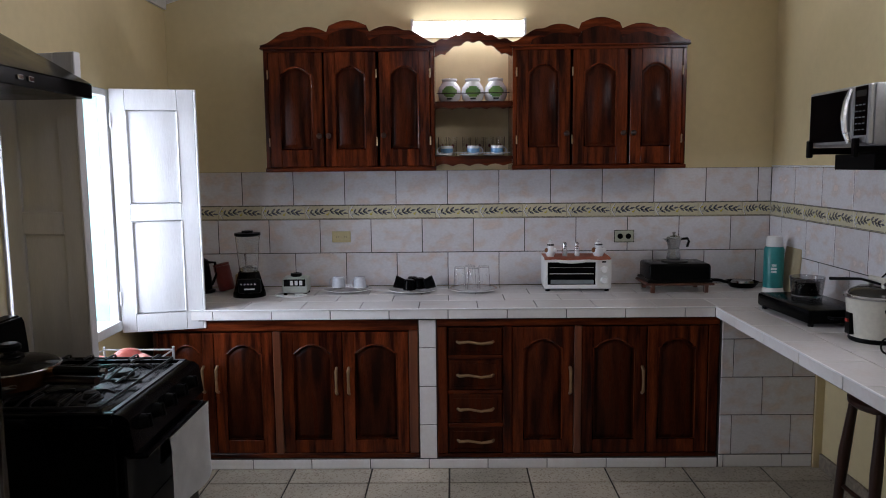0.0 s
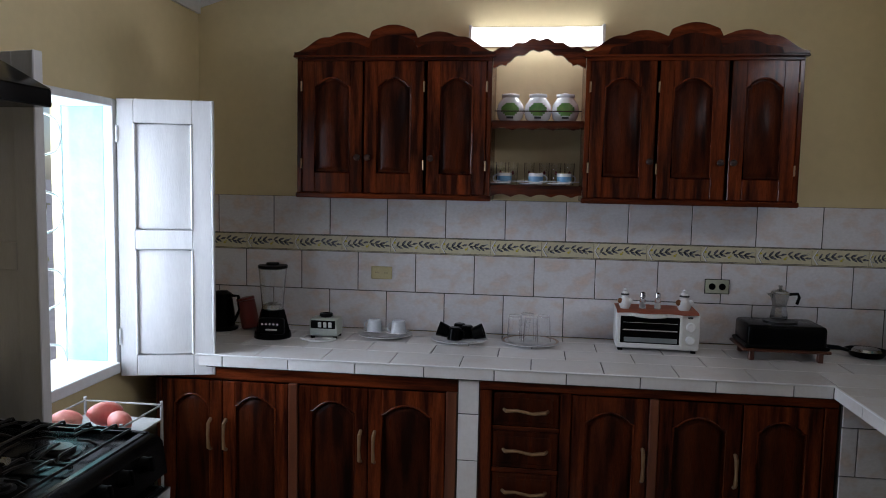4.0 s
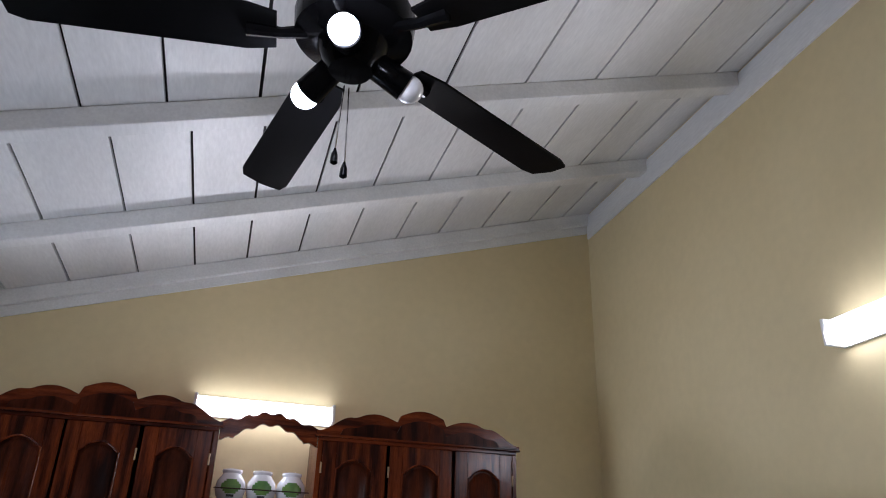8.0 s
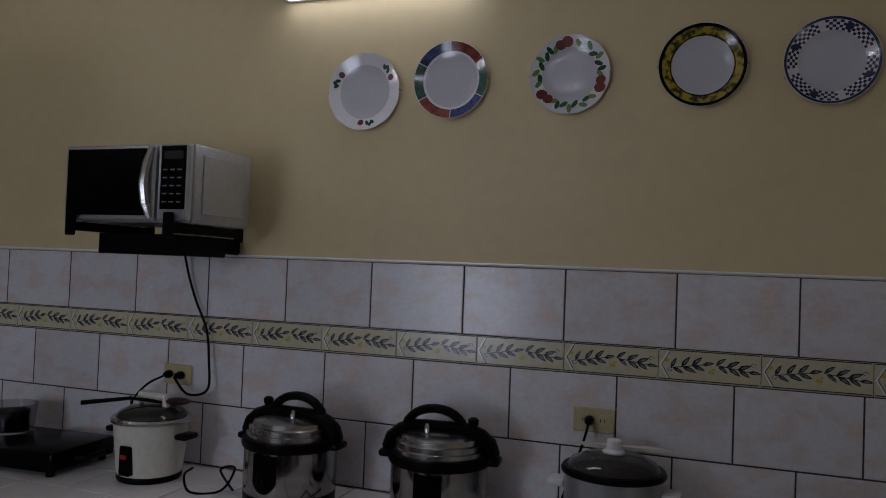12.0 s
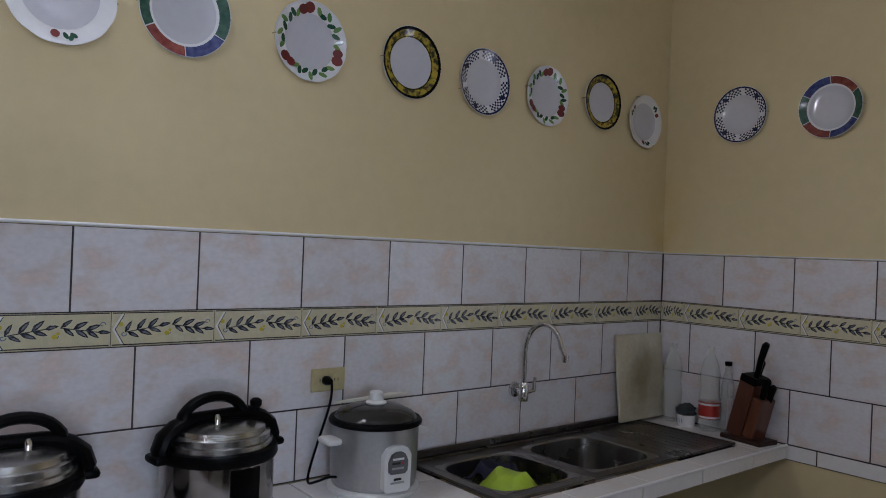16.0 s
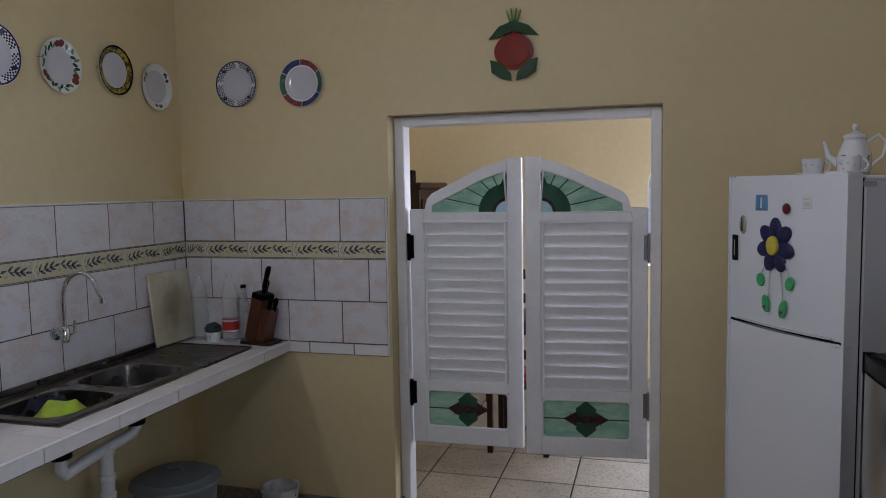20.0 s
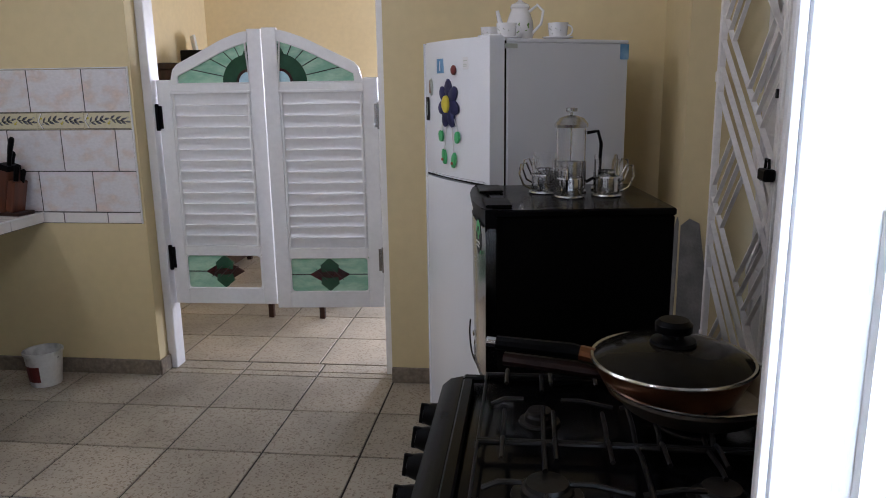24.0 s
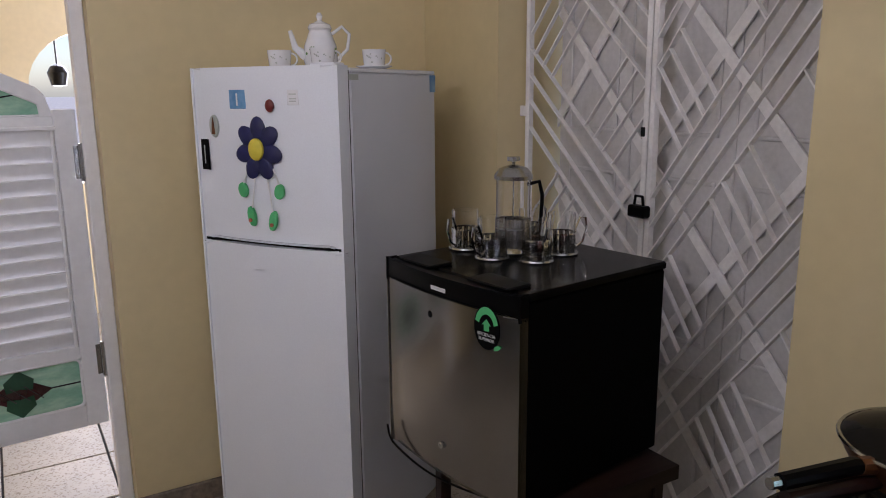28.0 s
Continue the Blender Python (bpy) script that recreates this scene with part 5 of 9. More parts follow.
lathe(bm, [(0, 0), (0.04, 0), (0.042, 0.09), (0.036, 0.1), (0, 0.1)], 20)
solo("yellow_tin", bm, YELLOWED, "small yellowish tin behind the blender", "tin", north(-1.43, 4.33, CT))

# blender
bl = thing("blender", "black countertop blender with a clear jar and black lid", "blender", north(-1.315, 4.08, CT, 4))
bm = bmesh.new()
for z0, z1, a, b in ((0.0, 0.03, 0.098, 0.094), (0.03, 0.15, 0.092, 0.062)):
    lathe(bm, [(0, z0), (a, z0), (a, z0 + 0.006), (b, z1), (0, z1)], 8 if z0 else 24)
part("motor_base", bm, BLACK, bl)
bm = bmesh.new()
vs = box(bm, -0.05, -0.098, 0.03, 0.085, -0.06, 0.115, bev=0.012, seg=2)
part("control_panel", bm, BLACKP, bl)
for i in range(5):
    bm = bmesh.new()
    cyl(bm, (-0.028 + i * 0.02, -0.099, 0.085), 0.006, 0.004, 10, "Y")
    part("button", bm, STEEL, bl)
part("name_bar", B(-0.01, -0.0995, 0.052, 0.05, -0.0982, 0.06), PAPER, bl)
bm = bmesh.new()
lathe(bm, [(0.056, 0.152), (0.074, 0.37), (0.071, 0.37), (0.053, 0.156)], 24, closed=True)
part("jar", bm, JUG, bl, "clear ribbed jar")
bm = bmesh.new()
lathe(bm, [(0, 0.151), (0.055, 0.151), (0.05, 0.175), (0.02, 0.185), (0, 0.186)], 20)
part("blade_collar", bm, STEEL, bl)
bm = bmesh.new()
lathe(bm, [(0, 0.366), (0.07, 0.366), (0.078, 0.371), (0.077, 0.384), (0.035, 0.386), (0.033, 0.397), (0, 0.398)], 24)
part("lid", bm, BLACKP, bl)
# small old mixer base with three keys
mx = thing("mixer_base", "pale grey-green mixer base with white keys and coiled cord", "appliance", north(-1.04, 4.14, CT))
bm = bmesh.new()
box(bm, -0.078, -0.06, 0.012, 0.078, 0.06, 0.108, bev=0.014, seg=2)
part("housing", bm, GREYP, mx)
part("key_panel", B(-0.066, -0.0625, 0.055, 0.066, -0.0595, 0.098, bev=0.001), BLACKP, mx)
for x in (-0.026, 0.002, 0.03):
    part("key", B(x, -0.067, 0.062, x + 0.018, -0.0626, 0.09, bev=0.002), WHITEP, mx)
bm = bmesh.new()
lathe(bm, [(0.03, 0.109), (0.036, 0.115), (0.034, 0.128), (0.02, 0.13), (0.018, 0.112), (0, 0.112)], 16)
part("collar", bm, BLACKP, mx)
for x, y in ((-0.06, -0.045), (0.06, -0.045), (-0.06, 0.045), (0.06, 0.045)):
    bm = bmesh.new()
    cyl(bm, (x, y, 0), 0.012, 0.0125, 10)
    part("foot", bm, BLACKP, mx)
cable("power_cord", [(-1.09, 4.16, CT + 0.006), (-1.11, 4.05, CT + 0.006), (-1.02, 3.99, CT + 0.006), (-0.94, 4.02, CT + 0.006), (-0.93, 4.07, CT + 0.006), (-0.99, 4.04, CT + 0.014)], "pale coiled power cord lying on the tiles", 0.005, WHITEP)

# three dinner plates carrying cups and glasses
dish("dinner_plate", "white plate with two cups and saucers on the counter", north(-0.735, 4.22, CT), 0.148, 0.016)
for x, y, a in ((-0.80, 4.23, 190), (-0.665, 4.215, 150)):
    bm = bmesh.new()
    lathe(bm, [(0, 0), (0.03, 0), (0.064, 0.012), (0.063, 0.015), (0.03, 0.004), (0, 0.004)], 26)
    solo("saucer", bm, CERAMIC, "white saucer under a cup", "saucer", north(x, y, CT + 0.017), "cups on the white plate")
    mug("tea_cup", north(x + 0.005, y, CT + 0.0915) @ pose(0, 0, 0, 180, 0, 0), PALECUP, "pale grey tea cup upturned on a saucer", 0.043, 0.07, None, "cups on the white plate", a, 0.82)
dish("dinner_plate", "cream plate stacked with black cups", north(-0.325, 4.18, CT), 0.15, 0.016)
for x, y, z, tilt, a in ((-0.405, 4.17, 0.046, -72, 90), (-0.345, 4.13, 0.066, 180, 200), (-0.285, 4.19, 0.066, 180, 60), (-0.228, 4.155, 0.046, 70, 80), (-0.33, 4.24, 0.066, 180, 120)):
    mug("black_cup", north(x, y, CT + 0.0185 + (z if tilt > 170 else z - 0.008)) @ pose(0, 0, 0, 0, tilt, 0) @ Matrix.Translation((0, 0, 0 if tilt > 170 else -0.03)), BLACK, "shiny black coffee cup heaped on the plate", 0.04, 0.064, None, "black cups on the plate", a, 0.78)
dish("saucer_stack", "white saucer leaning among the black cups", north(-0.235, 4.245, CT + 0.034) @ pose(0, 0, 0, 0, 24, 0), 0.055, 0.01, None, None, "black cups on the plate", "saucer")
dish("dinner_plate", "white plate with a brown floral rim under four glasses", north(0.048, 4.19, CT), 0.15, 0.016, None, COPPER)
for x, y in ((-0.035, 4.17), (0.05, 4.145), (0.115, 4.20), (0.03, 4.235)):
    tumbler(north(x, y, CT + 0.0185) @ pose(0, 0, 0.135, 180, 0, 0), "clear upturned tumbler on the plate", 0.04, 0.135, "upturned glasses on the plate")

# toaster oven
ov = thing("toaster_oven", "white toaster oven with a dark glass door", "toaster oven", north(0.685, 4.13, CT, -2))
bm = bmesh.new()
box(bm, -0.205, 0.0, 0.014, 0.205, 0.22, 0.205, bev=0.012, seg=2)
part("housing", bm, WHITEP, ov)
bm = bmesh.new()
for a in ((-0.197, -0.012, 0.022, 0.118, -0.0005, 0.044), (-0.197, -0.012, 0.182, 0.118, -0.0005, 0.2), (-0.197, -0.012, 0.044, -0.184, -0.0005, 0.182), (0.106, -0.012, 0.044, 0.118, -0.0005, 0.182)):
    box(bm, *a, bev=0.002)
dr = part("door_frame", bm, WHITEP, ov)
part("door_glass", B(-0.184, -0.008, 0.044, 0.106, -0.003, 0.182), BLACK, dr, "dark glass pane")
part("crumb_tray", B(-0.165, -0.0098, 0.05, 0.095, -0.0082, 0.074, bev=0.0005), GREYBIN, dr)
for z, r_ in ((0.112, 0.003), (0.15, 0.0012)):
    bm = bmesh.new()
    tube(bm, [(-0.172, -0.0102, z), (0.094, -0.0102, z)], r_, 5)
    part("rack_bar", bm, STEEL, dr)
part("maker_oval", B(0.145, -0.0022, 0.178, 0.17, -0.0004, 0.188, bev=0.001), INK, ov)
bm = bmesh.new()
tube(bm, [(-0.125, -0.012, 0.19), (-0.11, -0.028, 0.19), (-0.04, -0.036, 0.187), (0.03, -0.028, 0.19), (0.045, -0.012, 0.19)], [0.006, 0.009, 0.01, 0.009, 0.006], 8)
part("door_handle", bm, WHITEP, dr)
for z in (0.07, 0.135):
    bm = bmesh.new()
    lathe(bm, [(0, 0), (0.024, 0), (0.022, 0.014), (0.018, 0.018), (0, 0.018)], 18, axis="Y")
    rot(bm, bm.verts, "X", 180)
    bmesh.ops.translate(bm, vec=(0.16, -0.0005, z), verts=bm.verts)
    part("dial", bm, WHITEP, ov)
for x in (-0.18, 0.18):
    for y in (0.025, 0.195):
        bm = bmesh.new()
        cyl(bm, (x, y, 0), 0.014, 0.0145, 10)
        part("foot", bm, BLACKP, ov)
bm = bmesh.new()
vs = box(bm, -0.2, -0.115, -0.002, 0.2, 0.115, 0.002)
bmesh.ops.subdivide_edges(bm, edges=bm.edges, cuts=5, use_grid_fill=True)
for v in bm.verts:
    if v.co.y < -0.1:
        v.co.z -= 0.008 + 0.003 * math.sin(v.co.x * 60)
solo("place_mat", bm, ORANGEMAT, "terracotta mat lying on the toaster oven", "mat", north(0.685, 4.228, CT + 0.2085, -2))
ZT = CT + 0.211


def shaker(x, y, label):
    s = thing("salt_shaker", label, "shaker", north(x, y, ZT), "shakers on the toaster oven")
    bm = bmesh.new()
    lathe(bm, [(0, 0), (0.017, 0), (0.015, 0.04), (0.013, 0.055), (0.013, 0.058), (0, 0.058)], 16)
    part("body", bm, GLASS, s)
    bm = bmesh.new()
    lathe(bm, [(0, 0.004), (0.012, 0.004), (0.011, 0.032), (0, 0.032)], 14)
    part("salt", bm, CERAMIC, s)
    bm = bmesh.new()
    lathe(bm, [(0.0135, 0.0585), (0.015, 0.06), (0.014, 0.08), (0.006, 0.087), (0, 0.088)], 16)
    part("cap", bm, CHROME, s)


shaker(0.615, 4.20, "glass salt shaker with a chrome cap")
shaker(0.69, 4.20, "glass pepper shaker with a chrome cap")
for x, s in ((0.525, 0.85), (0.82, 1.0)):
    j = thing("figurine_jar", "small white ceramic jar with brown details and a knob lid", "ornament", north(x, 4.19, ZT), "ceramic jars on the oven")
    bm = bmesh.new()
    lathe(bm, [(0, 0), (0.026 * s, 0), (0.036 * s, 0.02), (0.034 * s, 0.045), (0.02 * s, 0.06), (0.024 * s, 0.075), (0.016 * s, 0.088), (0, 0.092)], 20)
    part("body", bm, CERAMIC, j)
    for dx in (-0.03, 0.03):
        bm = bmesh.new()
        bmesh.ops.create_icosphere(bm, subdivisions=2, radius=0.013 * s)
        bmesh.ops.scale(bm, vec=(1.2, 0.9, 1.3), verts=bm.verts)
        bmesh.ops.translate(bm, vec=(dx * s, -0.015, 0.04), verts=bm.verts)
        part("side_knob", bm, COPPER if dx < 0 else CERAMIC, j)
    bm = bmesh.new()
    lathe(bm, [(0.009, 0.0925), (0.01, 0.1), (0.005, 0.106), (0, 0.107)], 12)
    part("knob", bm, CERAMIC, j)
    bm = bmesh.new()
    lathe(bm, [(0.0245 * s, 0.068), (0.0255 * s, 0.072), (0.0235 * s, 0.078)], 14)
    part("dark_band", bm, INK, j)

# hotplate on a wooden stand with the moka pot
st = thing("wooden_stand", "low brown wooden stand under the black griddle", "stand", north(1.28, 4.16, CT))
part("board", B(-0.205, -0.13, 0.048, 0.205, 0.13, 0.062, bev=0.004), KNIFEWOOD, st)
for x in (-0.17, 0.15):
    for y in (-0.11, 0.09):
        part("leg", B(x, y, 0, x + 0.025, y + 0.025, 0.0475, bev=0.003), KNIFEWOOD, st)
hp = thing("electric_griddle", "black electric griddle with a lid on the stand", "griddle", north(1.28, 4.16, CT + 0.0625))
bm = bmesh.new()
box(bm, -0.185, -0.125, 0.0, 0.185, 0.12, 0.115, bev=0.02, seg=3)
part("body", bm, BLACK, hp)
part("base_lip", B(-0.195, -0.132, 0.002, 0.195, 0.127, 0.02, bev=0.006), BLACKP, hp)
bm = bmesh.new()
lathe(bm, [(0, 0.1155), (0.08, 0.1155), (0.08, 0.122), (0.06, 0.123), (0, 0.121)], 26)
part("burner_ring", bm, IRON, hp)
mk = thing("moka_pot", "polished aluminium moka pot with a black handle", "coffee pot", north(1.285, 4.2, CT + 0.186))
bm = bmesh.new()
lathe(bm, [(0, 0), (0.042, 0), (0.045, 0.01), (0.036, 0.055), (0.037, 0.065), (0, 0.065)], 8)
part("boiler", bm, STEEL, mk)
bm = bmesh.new()
lathe(bm, [(0, 0.0655), (0.034, 0.0655), (0.036, 0.075), (0.048, 0.128), (0.046, 0.13), (0, 0.13)], 8)
part("jug", bm, STEEL, mk)
bm = bmesh.new()
lathe(bm, [(0.046, 0.1305), (0.04, 0.14), (0.012, 0.148), (0.008, 0.15), (0.011, 0.168), (0, 0.17)], 8)
part("lid", bm, STEEL, mk)
bm = bmesh.new()
tube(bm, [(0.045, 0, 0.125), (0.085, 0, 0.128), (0.092, 0, 0.11), (0.082, 0, 0.075)], 0.008, 8)
part("handle", bm, BLACKP, mk)
bm = bmesh.new()
prism(bm, [(-0.04, 0.105), (-0.044, 0.128), (-0.066, 0.128)], -0.012, 0.012)
part("spout", bm, STEEL, mk)

# frying pan, thermos, boards and jar in the corner
fp = thing("frying_pan", "small dark frying pan with a long handle on the counter", "pan", north(1.74, 4.27, CT, 190))
bm = bmesh.new()
lathe(bm, [(0, 0), (0.075, 0), (0.1, 0.032), (0.102, 0.034), (0.098, 0.034), (0.072, 0.005), (0, 0.005)], 28)
part("bowl", bm, BLACK, fp)
bm = bmesh.new()
tube(bm, [(0.098, 0, 0.03), (0.15, 0, 0.045), (0.27, 0, 0.055)], [0.008, 0.01, 0.011], 8)
part("handle", bm, BLACKP, fp)
bm = bmesh.new()
lathe(bm, [(0, 0.006), (0.06, 0.007), (0.075, 0.02), (0.06, 0.04), (0.02, 0.046), (0, 0.046)], 22)
solo("folded_pan_lid", bm, STEEL, "steel lid lying in the frying pan", "lid", north(1.74, 4.27, CT))
tm = thing("thermos", "tall teal thermos flask with a white cap", "thermos", north(1.845, 4.07, CT))
bm = bmesh.new()
lathe(bm, [(0, 0.03), (0.056, 0.03), (0.057, 0.035), (0.057, 0.26), (0.05, 0.275), (0, 0.275)], 26)
part("body", bm, TEALP, tm)
bm = bmesh.new()
lathe(bm, [(0, 0), (0.058, 0), (0.06, 0.006), (0.058, 0.0295), (0, 0.0295)], 26)
part("base_ring", bm, WHITEP, tm)
bm = bmesh.new()
lathe(bm, [(0.046, 0.2755), (0.048, 0.28), (0.046, 0.32), (0.04, 0.335), (0, 0.336)], 24)
part("cap", bm, WHITEP, tm)
for z, w in ((0.16, 26), (0.14, 34), (0.122, 30)):
    bm = bmesh.new()
    for kk in range(6):
        a0, a1 = radians(-110 - w / 2 + w * kk / 6), radians(-110 - w / 2 + w * (kk + 0.75) / 6)
        bm.faces.new([bm.verts.new((0.0575 * math.cos(a), 0.0575 * math.sin(a), zz_)) for a, zz_ in ((a0, z), (a1, z), (a1, z + 0.013), (a0, z + 0.013))])
    part("printed_bar", bm, PAPER, tm)


def cutting_board(label, m, w, h, material):
    bm = bmesh.new()
    box(bm, -w / 2, 0, 0, w / 2, 0.016, h, bev=0.006, seg=2)
    return solo("cutting_board", bm, material, label, "cutting board", m)


OLIVE = mat("olive_board", (0.20, 0.17, 0.06), (0.13, 0.11, 0.035), rough=0.6, scale=6)
cutting_board("olive green board leaning against the tiles", Matrix.Translation((1.955, 4.28, CT)) @ pose(0, 0, 0.002, -6, 0, -90), 0.2, 0.25, OLIVE)
cutting_board("pale wooden board leaning against the tiles", Matrix.Translation((1.958, 4.05, CT)) @ pose(0, 0, 0.001, -7, 0, -90), 0.20, 0.27, RAWWOOD)
js = thing("smoked_jar", "smoked plastic tub on the black griddle tray", "jar", at(1.80, 3.47, CT + 0.085))
bm = bmesh.new()
lathe(bm, [(0, 0), (0.075, 0), (0.085, 0.1), (0.082, 0.1), (0.072, 0.006), (0, 0.006)], 26)
part("body", bm, LIDGLASS, js)
bm = bmesh.new()
lathe(bm, [(0, 0.007), (0.06, 0.007), (0.062, 0.075), (0, 0.08)], 22)
part("content", bm, BLACKP, js)
tr = thing("griddle_tray", "flat black electric griddle on the counter", "griddle", at(1.765, 3.30, CT, -86))
bm = bmesh.new()
box(bm, -0.30, -0.15, 0.016, 0.20, 0.15, 0.084, bev=0.012, seg=2)
part("plate", bm, BLACK, tr)
for x in (-0.31, 0.21):
    bm = bmesh.new()
    tube(bm, [(x, -0.06, 0.05), (x + (0.03 if x > 0 else -0.03), -0.05, 0.05), (x + (0.03 if x > 0 else -0.03), 0.05, 0.05), (x, 0.06, 0.05)], 0.007, 8)
    part("handle", bm, BLACKP, tr)
for x in (-0.27, 0.17):
    for y in (-0.12, 0.12):
        bm = bmesh.new()
        cyl(bm, (x, y, 0), 0.014, 0.0165, 10)
        part("foot", bm, BLACKP, tr)


# ---- cookers on the east counter ----
def rice_cooker(name, label, m, r, h, body, lidmat, panel_mat, rimmat, foot=0.95):
    k = thing(name, label, "rice cooker", m)
    bm = bmesh.new()
    fl = 0.09 if body is SILVER else 0.02
    lathe(bm, [(0, 0), (r * (foot + fl - 0.03), 0), (r * (foot + fl), 0.006), (r * (foot + fl), 0.013), (r * (foot + 0.01), 0.02), (0, 0.02)], 32)
    part("base", bm, WHITEP if body is SILVER else BLACKP, k)
    bm = bmesh.new()
    lathe(bm, [(0, 0.0205), (r * foot, 0.0205), (r * (foot + 0.03), 0.035), (r, h), (r * 0.96, h), (0, h - 0.004)], 36)
    part("body", bm, body, k)
    bm = bmesh.new()
    lathe(bm, [(r * 0.9, h + 0.0005), (r * 1.06, h + 0.001), (r * 1.07, h + 0.008), (r * 1.03, h + 0.016), (r * 0.9, h + 0.017)], 36, closed=True)
    part("rim", bm, rimmat, k)
    bm = bmesh.new()
    lathe(bm, [(r * 0.94, h + 0.0175), (r * 0.86, h + 0.032), (r * 0.6, h + 0.047), (r * 0.2, h + 0.053), (0, h + 0.054)], 36)
    part("lid", bm, lidmat, k)
    for s in (-1, 1):
        bm = bmesh.new()
        box(bm, min(s * (r * 0.97), s * (r + 0.045)), -0.035, h - 0.05, max(s * (r * 0.97), s * (r + 0.045)), 0.035, h - 0.03, bev=0.009, seg=2)
        part("side_handle", bm, panel_mat, k)
    return k


rw = rice_cooker("rice_cooker", "white rice cooker with glass lid and black switch panel", at(1.80, 2.843, CT, -90), 0.121, 0.19, CREAM, SMOKED, BLACKP, STEEL, 0.84)
bm = bmesh.new()
vs = box(bm, -0.022, -0.122, 0.03, 0.022, -0.098, 0.125, bev=0.004)
sw = part("switch_panel", bm, BLACKP, rw)
bm = bmesh.new()
vs = box(bm, -0.011, -0.127, 0.085, 0.011, -0.1215, 0.097)
part("switch", bm, RED, sw)
bm = bmesh.new()
tube(bm, [(-0.055, 0, 0.236), (-0.05, 0, 0.268), (0.05, 0, 0.268), (0.055, 0, 0.236)], [0.013, 0.014, 0.014, 0.013], 8)
part("lid_handle", bm, CREAM, rw)
ld = thing("serving_spoon", "dark serving spoon lying across the white rice cooker lid", "spoon", at(1.76, 2.90, CT + 0.262, 112))
bm = bmesh.new()
tube(bm, [(-0.12, 0, -0.012), (0.0, 0, 0.0), (0.16, 0, -0.02)], [0.006, 0.006, 0.008], 8)
part("handle", bm, BLACKP, ld)
bm = bmesh.new()
bmesh.ops.create_uvsphere(bm, u_segments=14, v_segments=8, radius=0.03)
bmesh.ops.scale(bm, vec=(1.4, 1, 0.4), verts=bm.verts)
bmesh.ops.translate(bm, vec=(-0.155, 0, -0.006), verts=bm.verts)
part("bowl", bm, DARKWOOD, ld)
rs = rice_cooker("rice_cooker", "silver rice cooker with a glass lid and white control badge", at(1.83, 1.328, CT, -92), 0.132, 0.198, SILVER, SMOKED, WHITEP, BLACKP)
bm = bmesh.new()
def arched(w, z0, z1, y0, y1):
    prism(bm, [(-w, z0 + 0.008), (-w + 0.008, z0), (w - 0.008, z0), (w, z0 + 0.008), (w * 1.05, z1 - 0.028), (w * 0.75, z1 - 0.008), (w * 0.3, z1), (-w * 0.3, z1), (-w * 0.75, z1 - 0.008), (-w * 1.05, z1 - 0.028)], y0, y1)
    rot(bm, bm.verts, "Z", -4)


arched(0.042, 0.026, 0.158, -0.1445, -0.12)
badge = part("control_badge", bm, WHITEP, rs)
bm = bmesh.new()
arched(0.031, 0.078, 0.142, -0.147, -0.1446)
part("display", bm, mat("grey_display_film", (0.10, 0.10, 0.105), (0.14, 0.14, 0.145), rough=0.3), badge)
for z, m_, x0, x1 in ((0.118, PAPER, -0.018, 0.018), (0.106, INK, -0.02, 0.006), (0.106, RED, 0.010, 0.017), (0.092, SILVER, -0.02, 0.018), (0.05, SILVER, -0.022, 0.022), (0.06, INK, -0.012, 0.012)):
    bm = bmesh.new()
    box(bm, x0, -0.1484 if z > 0.07 else -0.1462, z, x1, -0.1471 if z > 0.07 else -0.1446, z + 0.006)
    rot(bm, bm.verts, "Z", -4)
    part("print_bar", bm, m_, badge)
bm = bmesh.new()
lathe(bm, [(0.03, 0.2515), (0.032, 0.256), (0.022, 0.263), (0.02, 0.285), (0.016, 0.289), (0, 0.289)], 20)
part("lid_knob", bm, WHITEP, rs)
bm = bmesh.new()
prism(bm, [(-0.17, 0.0), (-0.11, 0.02), (-0.05, 0.012), (0.11, 0.004), (0.11, -0.006), (-0.05, -0.008), (-0.11, -0.016)], 0, 0.006)
rot(bm, bm.verts, "X", 90)
solo("rice_paddle", bm, CREAM, "flat cream rice paddle lying on the lid", "spoon", at(1.865, 1.345, CT + 0.259, 95))


